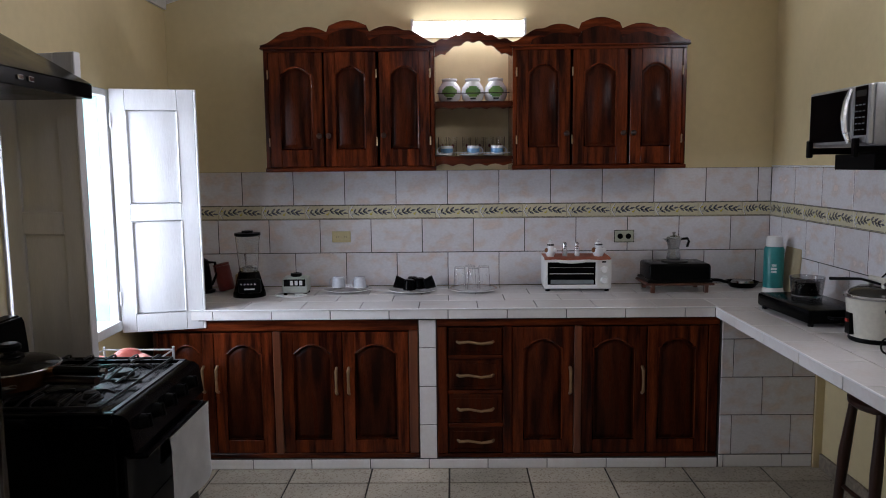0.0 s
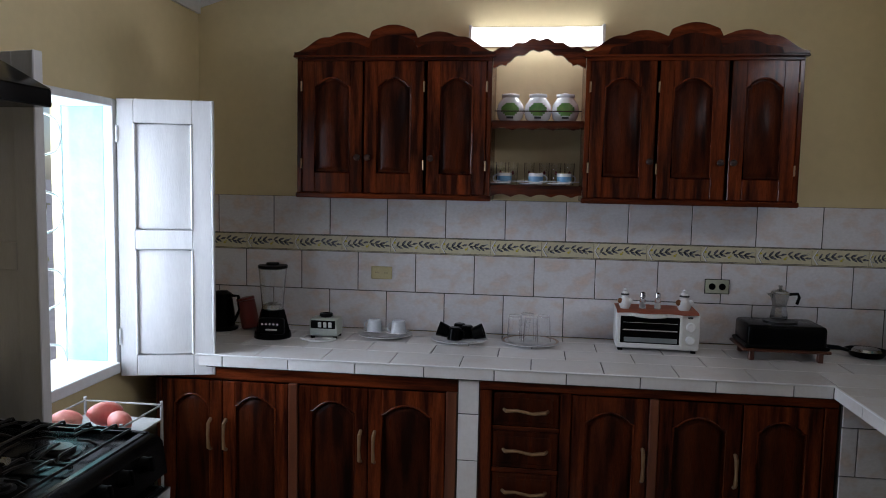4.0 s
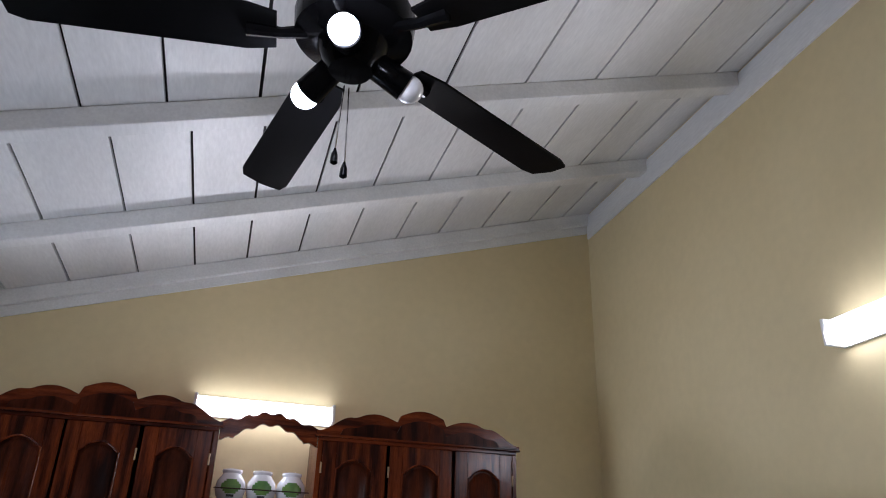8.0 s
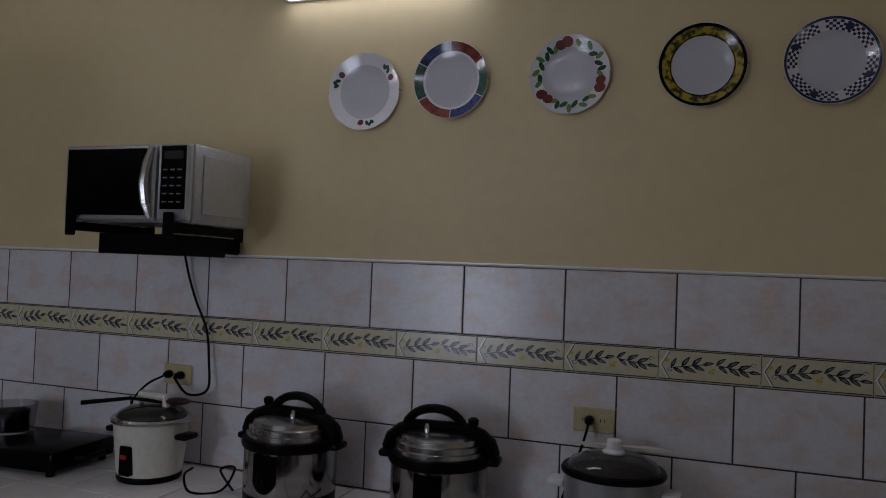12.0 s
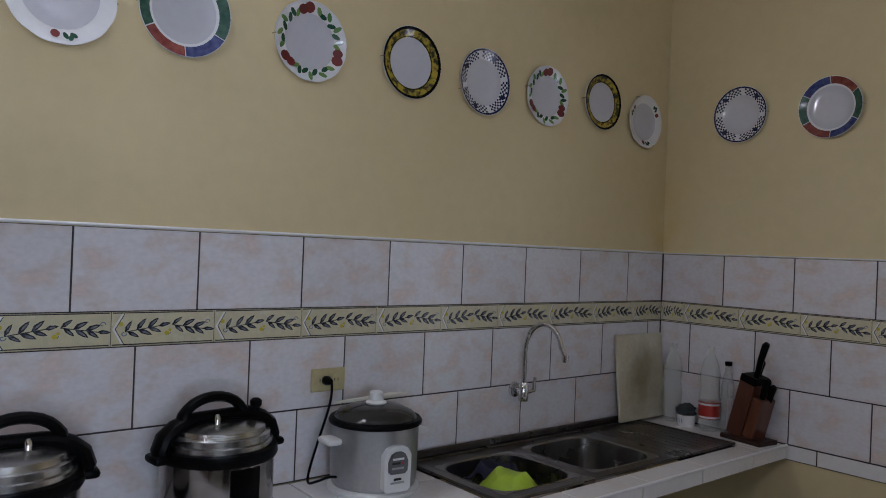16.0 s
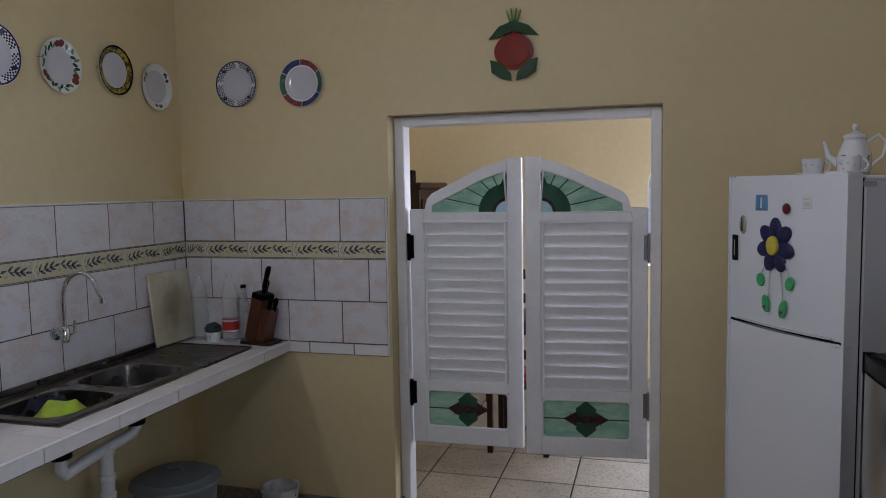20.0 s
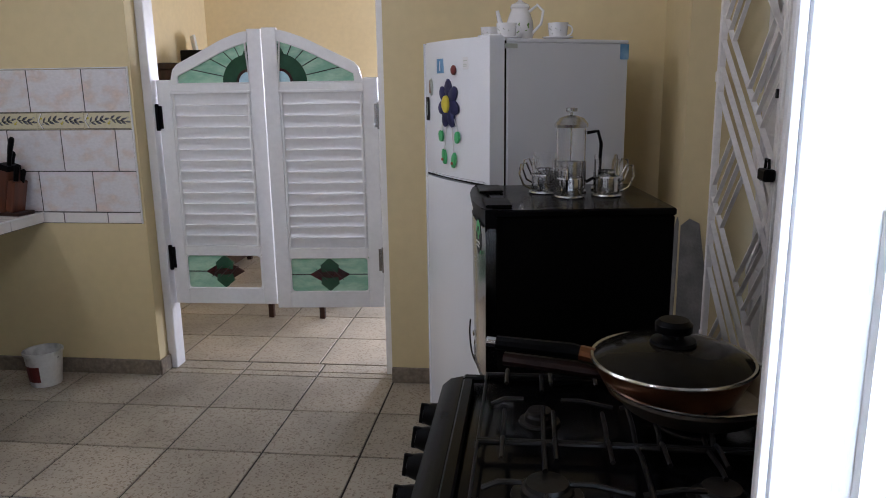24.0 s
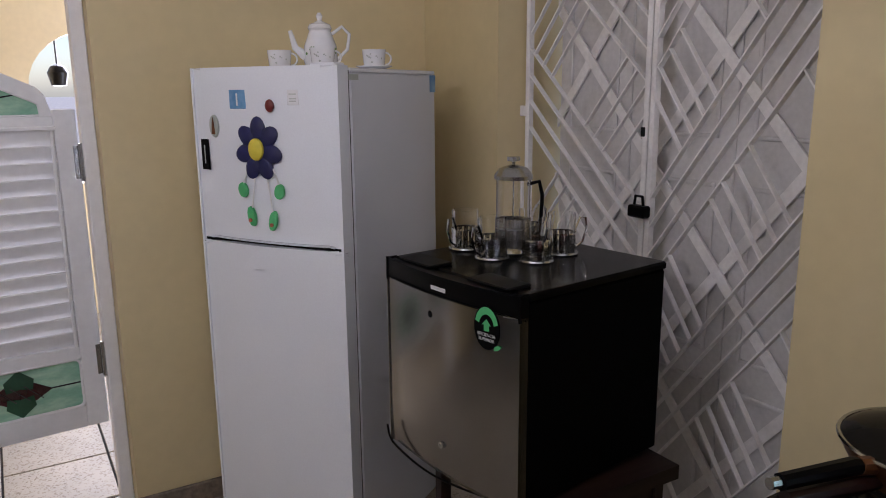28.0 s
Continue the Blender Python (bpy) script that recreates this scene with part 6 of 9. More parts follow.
def pressure_cooker(label, m, flip):
    k = thing("pressure_cooker", label, "pressure cooker", m, "electric pressure cookers")
    r, h = 0.144, 0.172
    bm = bmesh.new()
    lathe(bm, [(0, 0), (r * 0.92, 0), (r * 0.97, 0.008), (r * 0.985, 0.04), (0, 0.04)], 36)
    part("base", bm, BLACKP, k)
    bm = bmesh.new()
    lathe(bm, [(0, 0.0405), (r * 0.975, 0.0405), (r * 0.985, 0.05), (r * 0.985, h), (0, h)], 40)
    part("body", bm, DARKCHROME, k)
    bm = bmesh.new()
    lathe(bm, [(r * 0.8, h + 0.0005), (r * 1.02, h + 0.001), (r * 1.05, h + 0.01), (r * 1.03, h + 0.03), (r * 0.8, h + 0.031)], 40, closed=True)
    part("rim", bm, BLACKP, k)
    for s in (-1, 1):
        bm = bmesh.new()
        box(bm, min(s * r * 0.98, s * (r + 0.036)), -0.036, h + 0.004, max(s * r * 0.98, s * (r + 0.036)), 0.036, h + 0.026, bev=0.01, seg=2)
        part("side_handle", bm, BLACKP, k)
    bm = bmesh.new()
    lathe(bm, [(r * 0.95, h + 0.0315), (r * 0.95, h + 0.045), (r * 0.9, h + 0.047), (r * 0.9, h + 0.062), (r * 0.83, h + 0.065), (r * 0.8, h + 0.078), (r * 0.5, h + 0.09), (0, h + 0.092)], 40)
    part("lid", bm, STEEL, k, "stepped polished lid")
    s = -1 if flip else 1
    bm = bmesh.new()
    # strap hugging the lid, and the grip arching over it
    strap = [(-0.15, 0.012), (-0.155, 0.04), (-0.146, 0.066), (-0.12, 0.088), (-0.085, 0.102), (-0.045, 0.106), (0.0, 0.107), (0.045, 0.106), (0.085, 0.102), (0.12, 0.088), (0.146, 0.066), (0.155, 0.04), (0.15, 0.012)]
    tube(bm, [(x_, 0, h + z_ - 0.004) for x_, z_ in strap], [0.02, 0.021, 0.021, 0.02, 0.018, 0.015, 0.014, 0.015, 0.018, 0.02, 0.021, 0.021, 0.02], 10)
    for v in bm.verts:
        v.co.y *= 1.45
    lh = part("lid_handle", bm, BLACKP, k, "black strap handle over the lid")
    bm = bmesh.new()
    hoop = [(0.018 * s + 0.082 * math.cos(radians(a_)), 0, h + 0.098 + 0.053 * math.sin(radians(a_))) for a_ in range(180, -1, -15)]
    tube(bm, hoop, [0.017, 0.016] + [0.0135] * (len(hoop) - 4) + [0.016, 0.017], 10)
    for v in bm.verts:
        v.co.y *= 1.3
    part("grip", bm, BLACKP, lh)
    bm = bmesh.new()
    lathe(bm, [(0, h + 0.085), (0.013, h + 0.085), (0.011, h + 0.112), (0.015, h + 0.116), (0.016, h + 0.13), (0.009, h + 0.136), (0, h + 0.137)], 14, at=(-0.098 * s, 0.012 * s, 0))
    part("valve", bm, BLACKP, k)
    bm = bmesh.new()
    lathe(bm, [(0, h + 0.088), (0.009, h + 0.088), (0.008, h + 0.108), (0.004, h + 0.114), (0, h + 0.114)], 12, at=(0.03 * s, -0.045, 0))
    part("float_pin", bm, CHROME, k)
    bm = bmesh.new()
    n = 8
    for i in range(n):
        a0, a1 = radians(-90 - 16 + 32 * i / n), radians(-90 - 16 + 32 * (i + 1) / n)
        lo0 = 0.055 + 0.03 * abs((i / n) * 2 - 1) ** 2.4
        lo1 = 0.055 + 0.03 * abs(((i + 1) / n) * 2 - 1) ** 2.4
        rr = r * 0.985 + 0.003
        bm.faces.new([bm.verts.new((rr * math.cos(a), rr * math.sin(a), z)) for a, z in ((a0, lo0), (a1, lo1), (a1, h - 0.005), (a0, h - 0.005))])
    bmesh.ops.remove_doubles(bm, verts=bm.verts, dist=1e-5)
    bmesh.ops.solidify(bm, geom=bm.faces, thickness=0.006)
    cp = part("control_panel", bm, BLACK, k)
    bm = bmesh.new()
    cyl(bm, (0, -r * 0.985 - 0.01, 0.085), 0.012, 0.006, 14, "Y")
    part("dial", bm, BLACKP, cp)
    return k


pressure_cooker("polished steel electric pressure cooker with black lid handle", at(1.79, 2.301, CT, -92), False)
pressure_cooker("polished steel electric pressure cooker beside the rice cooker", at(1.818, 1.823, CT, -84), True)
cable("power_cord", [(1.9, 2.3, CT + 0.04), (1.74, 2.12, CT + 0.006), (1.66, 2.06, CT + 0.006), (1.65, 2.16, CT + 0.006), (1.7, 2.1, CT + 0.006), (1.78, 2.09, CT + 0.03)], "black power cord coiled beside the cooker")
cable("power_cord", [(1.9, 1.78, CT + 0.04), (1.79, 1.66, CT + 0.03), (1.7, 1.68, CT + 0.006), (1.65, 1.8, CT + 0.006), (1.66, 1.95, CT + 0.006), (1.72, 2.0, CT + 0.006)], "black power cord lying round the cooker")
cable("power_cord", [(1.8, 2.67, CT + 0.05), (1.72, 2.64, CT + 0.05), (1.70, 2.60, CT + 0.008), (1.76, 2.53, CT + 0.006), (1.86, 2.55, CT + 0.05), (1.88, 2.62, CT + 0.03), (1.78, 2.5, CT + 0.006)], "black power cord looped on the counter")


def outlet(label, m, material, plugs, round_holes=False):
    o = thing("wall_outlet", label, "outlet", m)
    part("plate", B(-0.06, -0.008, -0.036, 0.06, -0.001, 0.036, bev=0.003), material, o)
    if round_holes:
        # slightly larger black backing, showing as a dark outline round the plate
        part("seal", B(-0.0635, -0.0045, -0.0395, 0.0635, -0.0006, 0.0395, bev=0.001), BLACKP, o, "dark outline round the plate")
    for x in (-0.026, 0.026):
        bm = bmesh.new()
        cyl(bm, (x, -0.0105, 0), 0.018, 0.0025, 16, "Y")
        part("socket", bm, BLACKP if round_holes else material, o)
        if not round_holes:
            for dx in (-0.006, 0.006):
                part("slot", B(x + dx - 0.0012, -0.0112, -0.005, x + dx + 0.0012, -0.0106, 0.005), INK, o)
    for x in plugs:
        bm = bmesh.new()
        lathe(bm, [(0, 0), (0.014, 0), (0.015, 0.012), (0.009, 0.03), (0, 0.032)], 14, axis="Y")
        rot(bm, bm.verts, "X", 180)
        bmesh.ops.translate(bm, vec=(x, -0.011, 0), verts=bm.verts)
        part("plug", bm, BLACKP, o)
    return o


TN = 0.009
outlet("yellowed twin wall outlet on the tiles", at(-0.755, YN - TN, 1.238), YELLOWED, ())
outlet("pale green wall outlet with two black sockets", at(1.065, YN - TN, 1.226), mat("pale_green_plate", (0.46, 0.48, 0.36), (0.40, 0.42, 0.31), rough=0.4), (), True)
outlet("yellowed wall outlet with a black plug", at(XE - TN, 1.405, 1.218, -90), YELLOWED, (-0.012,))
outlet("yellowed wall outlet with two black plugs", at(XE - TN, 2.897, 1.228, -90), YELLOWED, (-0.028, 0.022))
cable("power_cord", [(1.945, 1.415, 1.214), (1.93, 1.43, 1.15), (1.93, 1.48, 1.0), (1.92, 1.5, CT + 0.02), (1.88, 1.49, CT + 0.03), (1.84, 1.48, CT + 0.05), (1.83, 1.455, CT + 0.05)], "black cord hanging from the outlet to the rice cooker")
cable("power_cord", [(1.945, 2.925, 1.225), (1.92, 2.98, 1.19), (1.9, 3.02, 1.12), (1.9, 2.95, 1.05), (1.9, 2.9, 1.02)], "black cord from the outlet to the white rice cooker")

# ---- microwave on its bracket ----
mw = thing("microwave", "silver microwave oven with a dark door on a wall bracket", "microwave", at(1.572, 2.785, 1.752, -90))
W2, D2, H2 = 0.238, 0.30, 0.24
bm = bmesh.new()
box(bm, -W2, 0.012, 0, W2, D2, H2, bev=0.008, seg=2)
part("housing", bm, SILVER, mw)
bm = bmesh.new()
box(bm, -W2 + 0.002, -0.012, 0.004, 0.112, 0.0115, H2 - 0.004, bev=0.006)
dr = part("door", bm, SILVER, mw)
part("door_glass", B(-W2 + 0.014, -0.0145, 0.02, 0.082, -0.0125, H2 - 0.016, bev=0.001), BLACK, dr, "dark glass window")
bm = bmesh.new()
tube(bm, [(0.1, -0.01, 0.012), (0.09, -0.022, 0.06), (0.084, -0.026, 0.115), (0.09, -0.022, 0.175), (0.1, -0.01, 0.226)], [0.011, 0.014, 0.015, 0.014, 0.011], 8)
part("door_handle", bm, STEEL, dr, "bowed silver handle")
bm = bmesh.new()
box(bm, 0.122, -0.012, 0.004, W2 - 0.002, 0.0115, H2 - 0.004, bev=0.006)
cp = part("control_panel", bm, SILVER, mw)
part("keypad", B(0.136, -0.014, 0.04, W2 - 0.012, -0.0125, H2 - 0.01, bev=0.001), BLACK, cp)
for i in range(5):
    for j in range(3):
        part("key", B(0.145 + j * 0.026, -0.0152, 0.06 + i * 0.024, 0.16 + j * 0.026, -0.0141, 0.064 + i * 0.024), GREYBIN, cp)
part("display", B(0.146, -0.0152, H2 - 0.05, W2 - 0.022, -0.0141, H2 - 0.026), SMOKED, cp)
part("open_button", B(0.134, -0.015, 0.014, W2 - 0.024, -0.0125, 0.036, bev=0.002), SILVER, cp)
bm = bmesh.new()
box(bm, W2 + 0.0005, 0.05, 0.03, W2 + 0.004, D2 - 0.04, H2 - 0.03, bev=0.0015)
part("side_pressing", bm, SILVER, mw)
bk = thing("microwave_bracket", "black steel wall bracket holding the microwave", "bracket", at(1.572, 2.785, 1.752, -90))
part("wall_rail", B(-0.12, D2 + 0.03, -0.085, 0.12, 0.427, -0.031, bev=0.003), BLACKP, bk)
for x in (-0.2, 0.17):
    bm = bmesh.new()
    box(bm, x, -0.03, -0.03, x + 0.03, 0.33, -0.002, bev=0.003)
    box(bm, x, 0.31, -0.045, x + 0.03, 0.33, 0.03, bev=0.004)
    box(bm, x, -0.04, -0.045, x + 0.03, -0.02, 0.03, bev=0.004)
    part("arm", bm, BLACKP, bk)
part("cross_plate", B(-0.18, 0.08, -0.097, 0.13, D2 + 0.03, -0.031, bev=0.003), BLACKP, bk)
cable("power_cord", [(1.95, 2.87, 1.70), (1.97, 2.86, 1.60), (1.975, 2.825, 1.50), (1.97, 2.77, 1.40), (1.965, 2.75, 1.29), (1.95, 2.74, 1.19), (1.945, 2.82, 1.17), (1.94, 2.876, 1.225)], "black cord hanging from the microwave to the outlet", 0.0045)

# ---- sink, tap and draining things ----
sk = thing("double_sink", "worn stainless steel double sink with a draining board", "sink", Matrix.Translation((0, 0, CT + 0.0015)))
sx0, sx1, sy0, sy1 = 1.497, 1.978, -0.165, 1.105
holes = [(1.545, 1.885, 0.70, 1.06), (1.545, 1.905, 0.262, 0.645)]
bm = bmesh.new()
for a in ((sx0, sy0, sx1, 0.262), (sx0, 0.645, sx1, 0.70), (sx0, 1.06, sx1, sy1), (sx0, 0.262, 1.545, 0.645), (1.905, 0.262, sx1, 0.645), (sx0, 0.70, 1.545, 1.06), (1.885, 0.70, sx1, 1.06)):
    box(bm, a[0], a[1], 0.0, a[2], a[3], 0.004)
bmesh.ops.remove_doubles(bm, verts=bm.verts, dist=1e-5)
for a in ((sx0, sy0, sx0 + 0.012, sy1), (sx1 - 0.03, sy0, sx1, sy1), (sx0, sy0, sx1, sy0 + 0.012), (sx0, sy1 - 0.012, sx1, sy1)):
    box(bm, a[0], a[1], 0.0041, a[2], a[3], 0.009, bev=0.002)
part("rim_plate", bm, SINK, sk)
for i in range(8):
    y = sy0 + 0.05 + i * 0.042
    part("drain_rib", B(1.54, y, 0.0041, 1.92, y + 0.010, 0.0052, bev=0.0005), SINK, sk)
part("upstand", B(1.9665, sy0, 0.0092, 1.977, sy1, 0.034, bev=0.003), SINK, sk)
for x0, x1, y0, y1 in holes:
    cx, cy, hx, hy = (x0 + x1) / 2, (y0 + y1) / 2, (x1 - x0) / 2, (y1 - y0) / 2
    bm = bmesh.new()
    rings = []
    for s, ex, z in ((1.0, 40, 0.0045), (0.985, 4.6, 0.0062), (0.95, 4.2, 0.002), (0.92, 4.2, -0.10), (0.88, 4, -0.14), (0.7, 3.5, -0.152), (0.18, 2, -0.156)):
        ring = []
        for kk in range(48):
            a = 2 * math.pi * kk / 48
            ca, sa = math.cos(a), math.sin(a)
            ring.append(bm.verts.new((cx + hx * s * math.copysign(abs(ca) ** (2 / ex), ca), cy + hy * s * math.copysign(abs(sa) ** (2 / ex), sa), z)))
        rings.append(ring)
    for r0, r1 in zip(rings, rings[1:]):
        for kk in range(48):
            bm.faces.new((r0[kk], r0[(kk + 1) % 48], r1[(kk + 1) % 48], r1[kk]))
    bm.faces.new(rings[-1])
    bw = part("bowl", bm, SINKBOWL, sk)
    bm = bmesh.new()
    lathe(bm, [(0, 0.001), (0.02, 0.001), (0.036, 0.004), (0.038, 0.0), (0, 0.0)], 20, at=(cx, cy, -0.155))
    part("drain", bm, CHROME, bw)
bm = bmesh.new()
lathe(bm, [(0, 0), (0.05, 0), (0.105, 0.05), (0.13, 0.12), (0.127, 0.12), (0.10, 0.052), (0, 0.005)], 34)
for v in bm.verts:
    a = math.atan2(v.co.y, v.co.x)
    v.co.x *= 1.15
    v.co.z += 0.008 * math.sin(2 * a)
solo("plastic_bowl", bm, LIME, "lime green plastic bowl upturned in the sink", "bowl", at(1.69, 0.885, CT + 0.009) @ Matrix.Rotation(radians(2), 4, "Y") @ Matrix.Diagonal((0.94, 1.0, 1.2, 1)) @ Matrix.Rotation(radians(180), 4, "X") @ Matrix.Rotation(radians(30), 4, "Z"))
bm = bmesh.new()
bmesh.ops.create_grid(bm, x_segments=14, y_segments=14, size=0.1)
random.seed(11)
for v in bm.verts:
    v.co.z = 0.075 + 0.05 * noise.noise(v.co * 18) - 1.8 * max(0, v.co.length - 0.07) ** 1.2
    v.co.x *= 1 + 0.2 * noise.noise(v.co * 9)
bmesh.ops.solidify(bm, geom=bm.faces, thickness=0.006)
solo("dish_rag", bm, DARKCLOTH, "dark blue rag draped over the green bowl", "cloth", at(1.79, 0.86, CT - 0.055) @ Matrix.Scale(0.75, 4))
tp = thing("kitchen_tap", "chrome wall tap with a swan neck over the sink", "tap", Matrix.Translation((XE - TN, 0.583, 1.115)))
bm = bmesh.new()
lathe(bm, [(0, 0), (0.03, 0), (0.028, 0.01), (0.012, 0.014), (0.012, 0.05), (0, 0.05)], 20, axis="X")
rot(bm, bm.verts, "Z", 180)
part("wall_flange", bm, CHROME, tp)
bm = bmesh.new()
lathe(bm, [(0, -0.035), (0.018, -0.035), (0.02, -0.02), (0.02, 0.025), (0.014, 0.035), (0, 0.035)], 18, at=(-0.05, 0, 0))
part("valve_body", bm, CHROME, tp)
bm = bmesh.new()
neck = [(-0.05, 0, 0.03), (-0.05, 0, 0.15)] + [(-0.05 - 0.07 + 0.07 * math.cos(radians(a)), -0.05 * (1 - math.cos(radians(a))) / 2, 0.15 + 0.11 * math.sin(radians(a))) for a in range(15, 166, 15)] + [(-0.194, -0.052, 0.165), (-0.2, -0.054, 0.15)]
tube(bm, neck, 0.0095, 12)
part("neck", bm, CHROME, tp)
bm = bmesh.new()
tube(bm, [(-0.05, -0.015, -0.005), (-0.055, -0.05, 0.0), (-0.055, -0.055, 0.05)], [0.009, 0.008, 0.006], 8)
part("lever", bm, CHROME, tp)
bm = bmesh.new()
cyl(bm, (-0.202, -0.0545, 0.128), 0.0125, 0.026, 14)
part("aerator", bm, CHROME, tp)
def stained_board():
    """Pale wood with an olive brown stain spread over the middle of the board."""
    m = mat("stained_pale_board", (0.62, 0.58, 0.45), (0.50, 0.44, 0.30), rough=0.75, scale=7, detail=7, bump=0.3)
    nt = m.node_tree
    b = nt.nodes["Principled BSDF"]
    base = b.inputs["Base Color"].links[0].from_socket
    co = nt.nodes.new("ShaderNodeTexCoord")
    mp = nt.nodes.new("ShaderNodeMapping")
    mp.inputs["Location"].default_value, mp.inputs["Scale"].default_value = (0, 0, -1.2), (8.5, 0, 6.3)
    ln_ = nt.nodes.new("ShaderNodeVectorMath")
    ln_.operation = "LENGTH"
    ns = nt.nodes.new("ShaderNodeTexNoise")
    ns.inputs["Scale"].default_value, ns.inputs["Detail"].default_value = 16, 7
    ad = nt.nodes.new("ShaderNodeMath")
    mr = nt.nodes.new("ShaderNodeMapRange")
    mr.inputs[1].default_value, mr.inputs[2].default_value, mr.inputs[3].default_value, mr.inputs[4].default_value = 0.75, 1.7, 0.62, 0.0
    mx = nt.nodes.new("ShaderNodeMix")
    mx.data_type = "RGBA"
    mx.inputs[7].default_value = (0.17, 0.12, 0.035, 1)
    nt.links.new(co.outputs["Object"], mp.inputs[0])
    nt.links.new(mp.outputs[0], ln_.inputs[0])
    nt.links.new(co.outputs["Object"], ns.inputs[0])
    nt.links.new(ln_.outputs["Value"], ad.inputs[0])
    nt.links.new(ns.outputs[0], ad.inputs[1])
    nt.links.new(ad.outputs[0], mr.inputs[0])
    nt.links.new(mr.outputs[0], mx.inputs[0])
    nt.links.new(base, mx.inputs[6])
    nt.links.new(mx.outputs[2], b.inputs["Base Color"])
    return m


cutting_board("pale stained cutting board leaning behind the sink", Matrix.Translation((1.938, -0.182, CT + 0.008)) @ pose(0, 0, 0.003, -6, 0, -90), 0.33, 0.375, stained_board())


def bottle(label, m, h, r, capped, labelled):
    b = thing("plastic_bottle", label, "bottle", m)
    bm = bmesh.new()
    lathe(bm, [(0, 0.004), (r * 0.7, 0), (r * 0.95, 0.012), (r, 0.05), (r * 0.93, 0.09), (r, 0.13), (r * 0.82, h * 0.52), (r * 0.95, h * 0.66), (r * 0.7, h * 0.82), (0.014, h * 0.92), (0.0135, h), (0.011, h), (0.0115, h * 0.92), (r * 0.67, h * 0.82), (r * 0.92, h * 0.66), (r * 0.79, h * 0.52), (r * 0.97, 0.13), (r * 0.9, 0.09), (r * 0.97, 0.05), (r * 0.9, 0.014), (0, 0.008)], 22)
    part("body", bm, PET, b)
    if capped:
        bm = bmesh.new()
        cyl(bm, (0, 0, h + 0.0005), 0.0155, 0.018, 16, bev=0.002)
        part("cap", bm, capped, b)
    if labelled:
        bm = bmesh.new()
        lathe(bm, [(r * 1.01, 0.055), (r * 0.96, 0.09), (r * 1.01, 0.125)], 22)
        lb = part("wrap_label", bm, RED, b, "red and white paper wrap")
        for z0, z1 in ((0.058, 0.066), (0.112, 0.12)):
            bm = bmesh.new()
            lathe(bm, [(r * 1.018, z0), (r * 1.018, z1)], 22)
            part("white_stripe", bm, PAPER, lb)
    return b


bottle("clear empty plastic bottle with a red wrap beside the knife block", at(1.69, -0.29, CT), 0.355, 0.045, None, True)
bottle("clear ribbed plastic bottle standing in the corner", at(1.885, -0.312, CT), 0.345, 0.043, None, False)
bottle("small clear plastic bottle with a black cap", at(1.635, -0.335, CT), 0.28, 0.03, BLACKP, False)
cu = thing("scourer_cup", "small white cup with a dark scourer heaped in it", "cup", at(1.795, -0.285, CT))
bm = bmesh.new()
lathe(bm, [(0, 0), (0.036, 0), (0.04, 0.05), (0.036, 0.05), (0.033, 0.006), (0, 0.006)], 22)
part("body", bm, CERAMIC, cu)
bm = bmesh.new()
for kk in range(10):
    a0 = radians(-90 + 20 * kk)
    bm.faces.new([bm.verts.new((rr * math.cos(a), rr * math.sin(a), z)) for a, z, rr in ((a0, 0.015, 0.0378), (a0 + 0.16, 0.015, 0.0378), (a0 + 0.16, 0.035, 0.0394), (a0, 0.035, 0.0394))])
part("printed_mark", bm, SKYBLUE, cu)
bm = bmesh.new()
bmesh.ops.create_icosphere(bm, subdivisions=3, radius=0.042)
for v in bm.verts:
    v.co *= 1 + 0.35 * noise.noise(v.co * 60)
    v.co.z = v.co.z * 0.75 + 0.065
part("scourer", bm, mat("dark_scourer", (0.02, 0.03, 0.035), (0.05, 0.06, 0.06), rough=0.9, bump=0.8), cu)
kb = thing("knife_block", "reddish wooden knife block with black handled knives", "knife block", at(1.497, -0.275, CT, 172) @ Matrix.Scale(1.14, 4))
part("foot", B(-0.09, -0.05, 0, 0.075, 0.05, 0.016, bev=0.003), DARKWOOD, kb)
for x, h, w, m_ in ((-0.045, 0.225, 0.062, KNIFEWOOD), (0.012, 0.15, 0.04, WOOD_L)):
    bm = bmesh.new()
    box(bm, -w / 2, -0.04, 0.0, w / 2, 0.04, h, bev=0.004)
    rot(bm, bm.verts, "Y", 15)
    bmesh.ops.translate(bm, vec=(x, 0, 0.0165), verts=bm.verts)
    part("block", bm, m_, kb)
    if m_ is KNIFEWOOD:
        bm = bmesh.new()
        box(bm, -w / 2 - 0.001, -0.041, h - 0.028, w / 2 + 0.001, 0.041, h + 0.001, bev=0.004)
        rot(bm, bm.verts, "Y", 15)
        bmesh.ops.translate(bm, vec=(x, 0, 0.0165), verts=bm.verts)
        part("collar", bm, BLACKP, kb)
for x, z, y, L in ((-0.036, 0.235, -0.015, 0.12), (-0.052, 0.235, 0.018, 0.05), (0.012, 0.155, -0.018, 0.075), (0.02, 0.155, 0.012, 0.05)):
    bm = bmesh.new()
    s = math.tan(radians(15))
    x0 = x + z * s
    tube(bm, [(x0, y, z - 0.006), (x0 + L * 0.5 * s, y, z + L * 0.5), (x0 + L * s, y, z + L * 0.93), (x0 + L * s + 0.006, y, z + L)], [0.0095, 0.0115, 0.013, 0.009], 8)
    part("knife_handle", bm, BLACKP, kb)

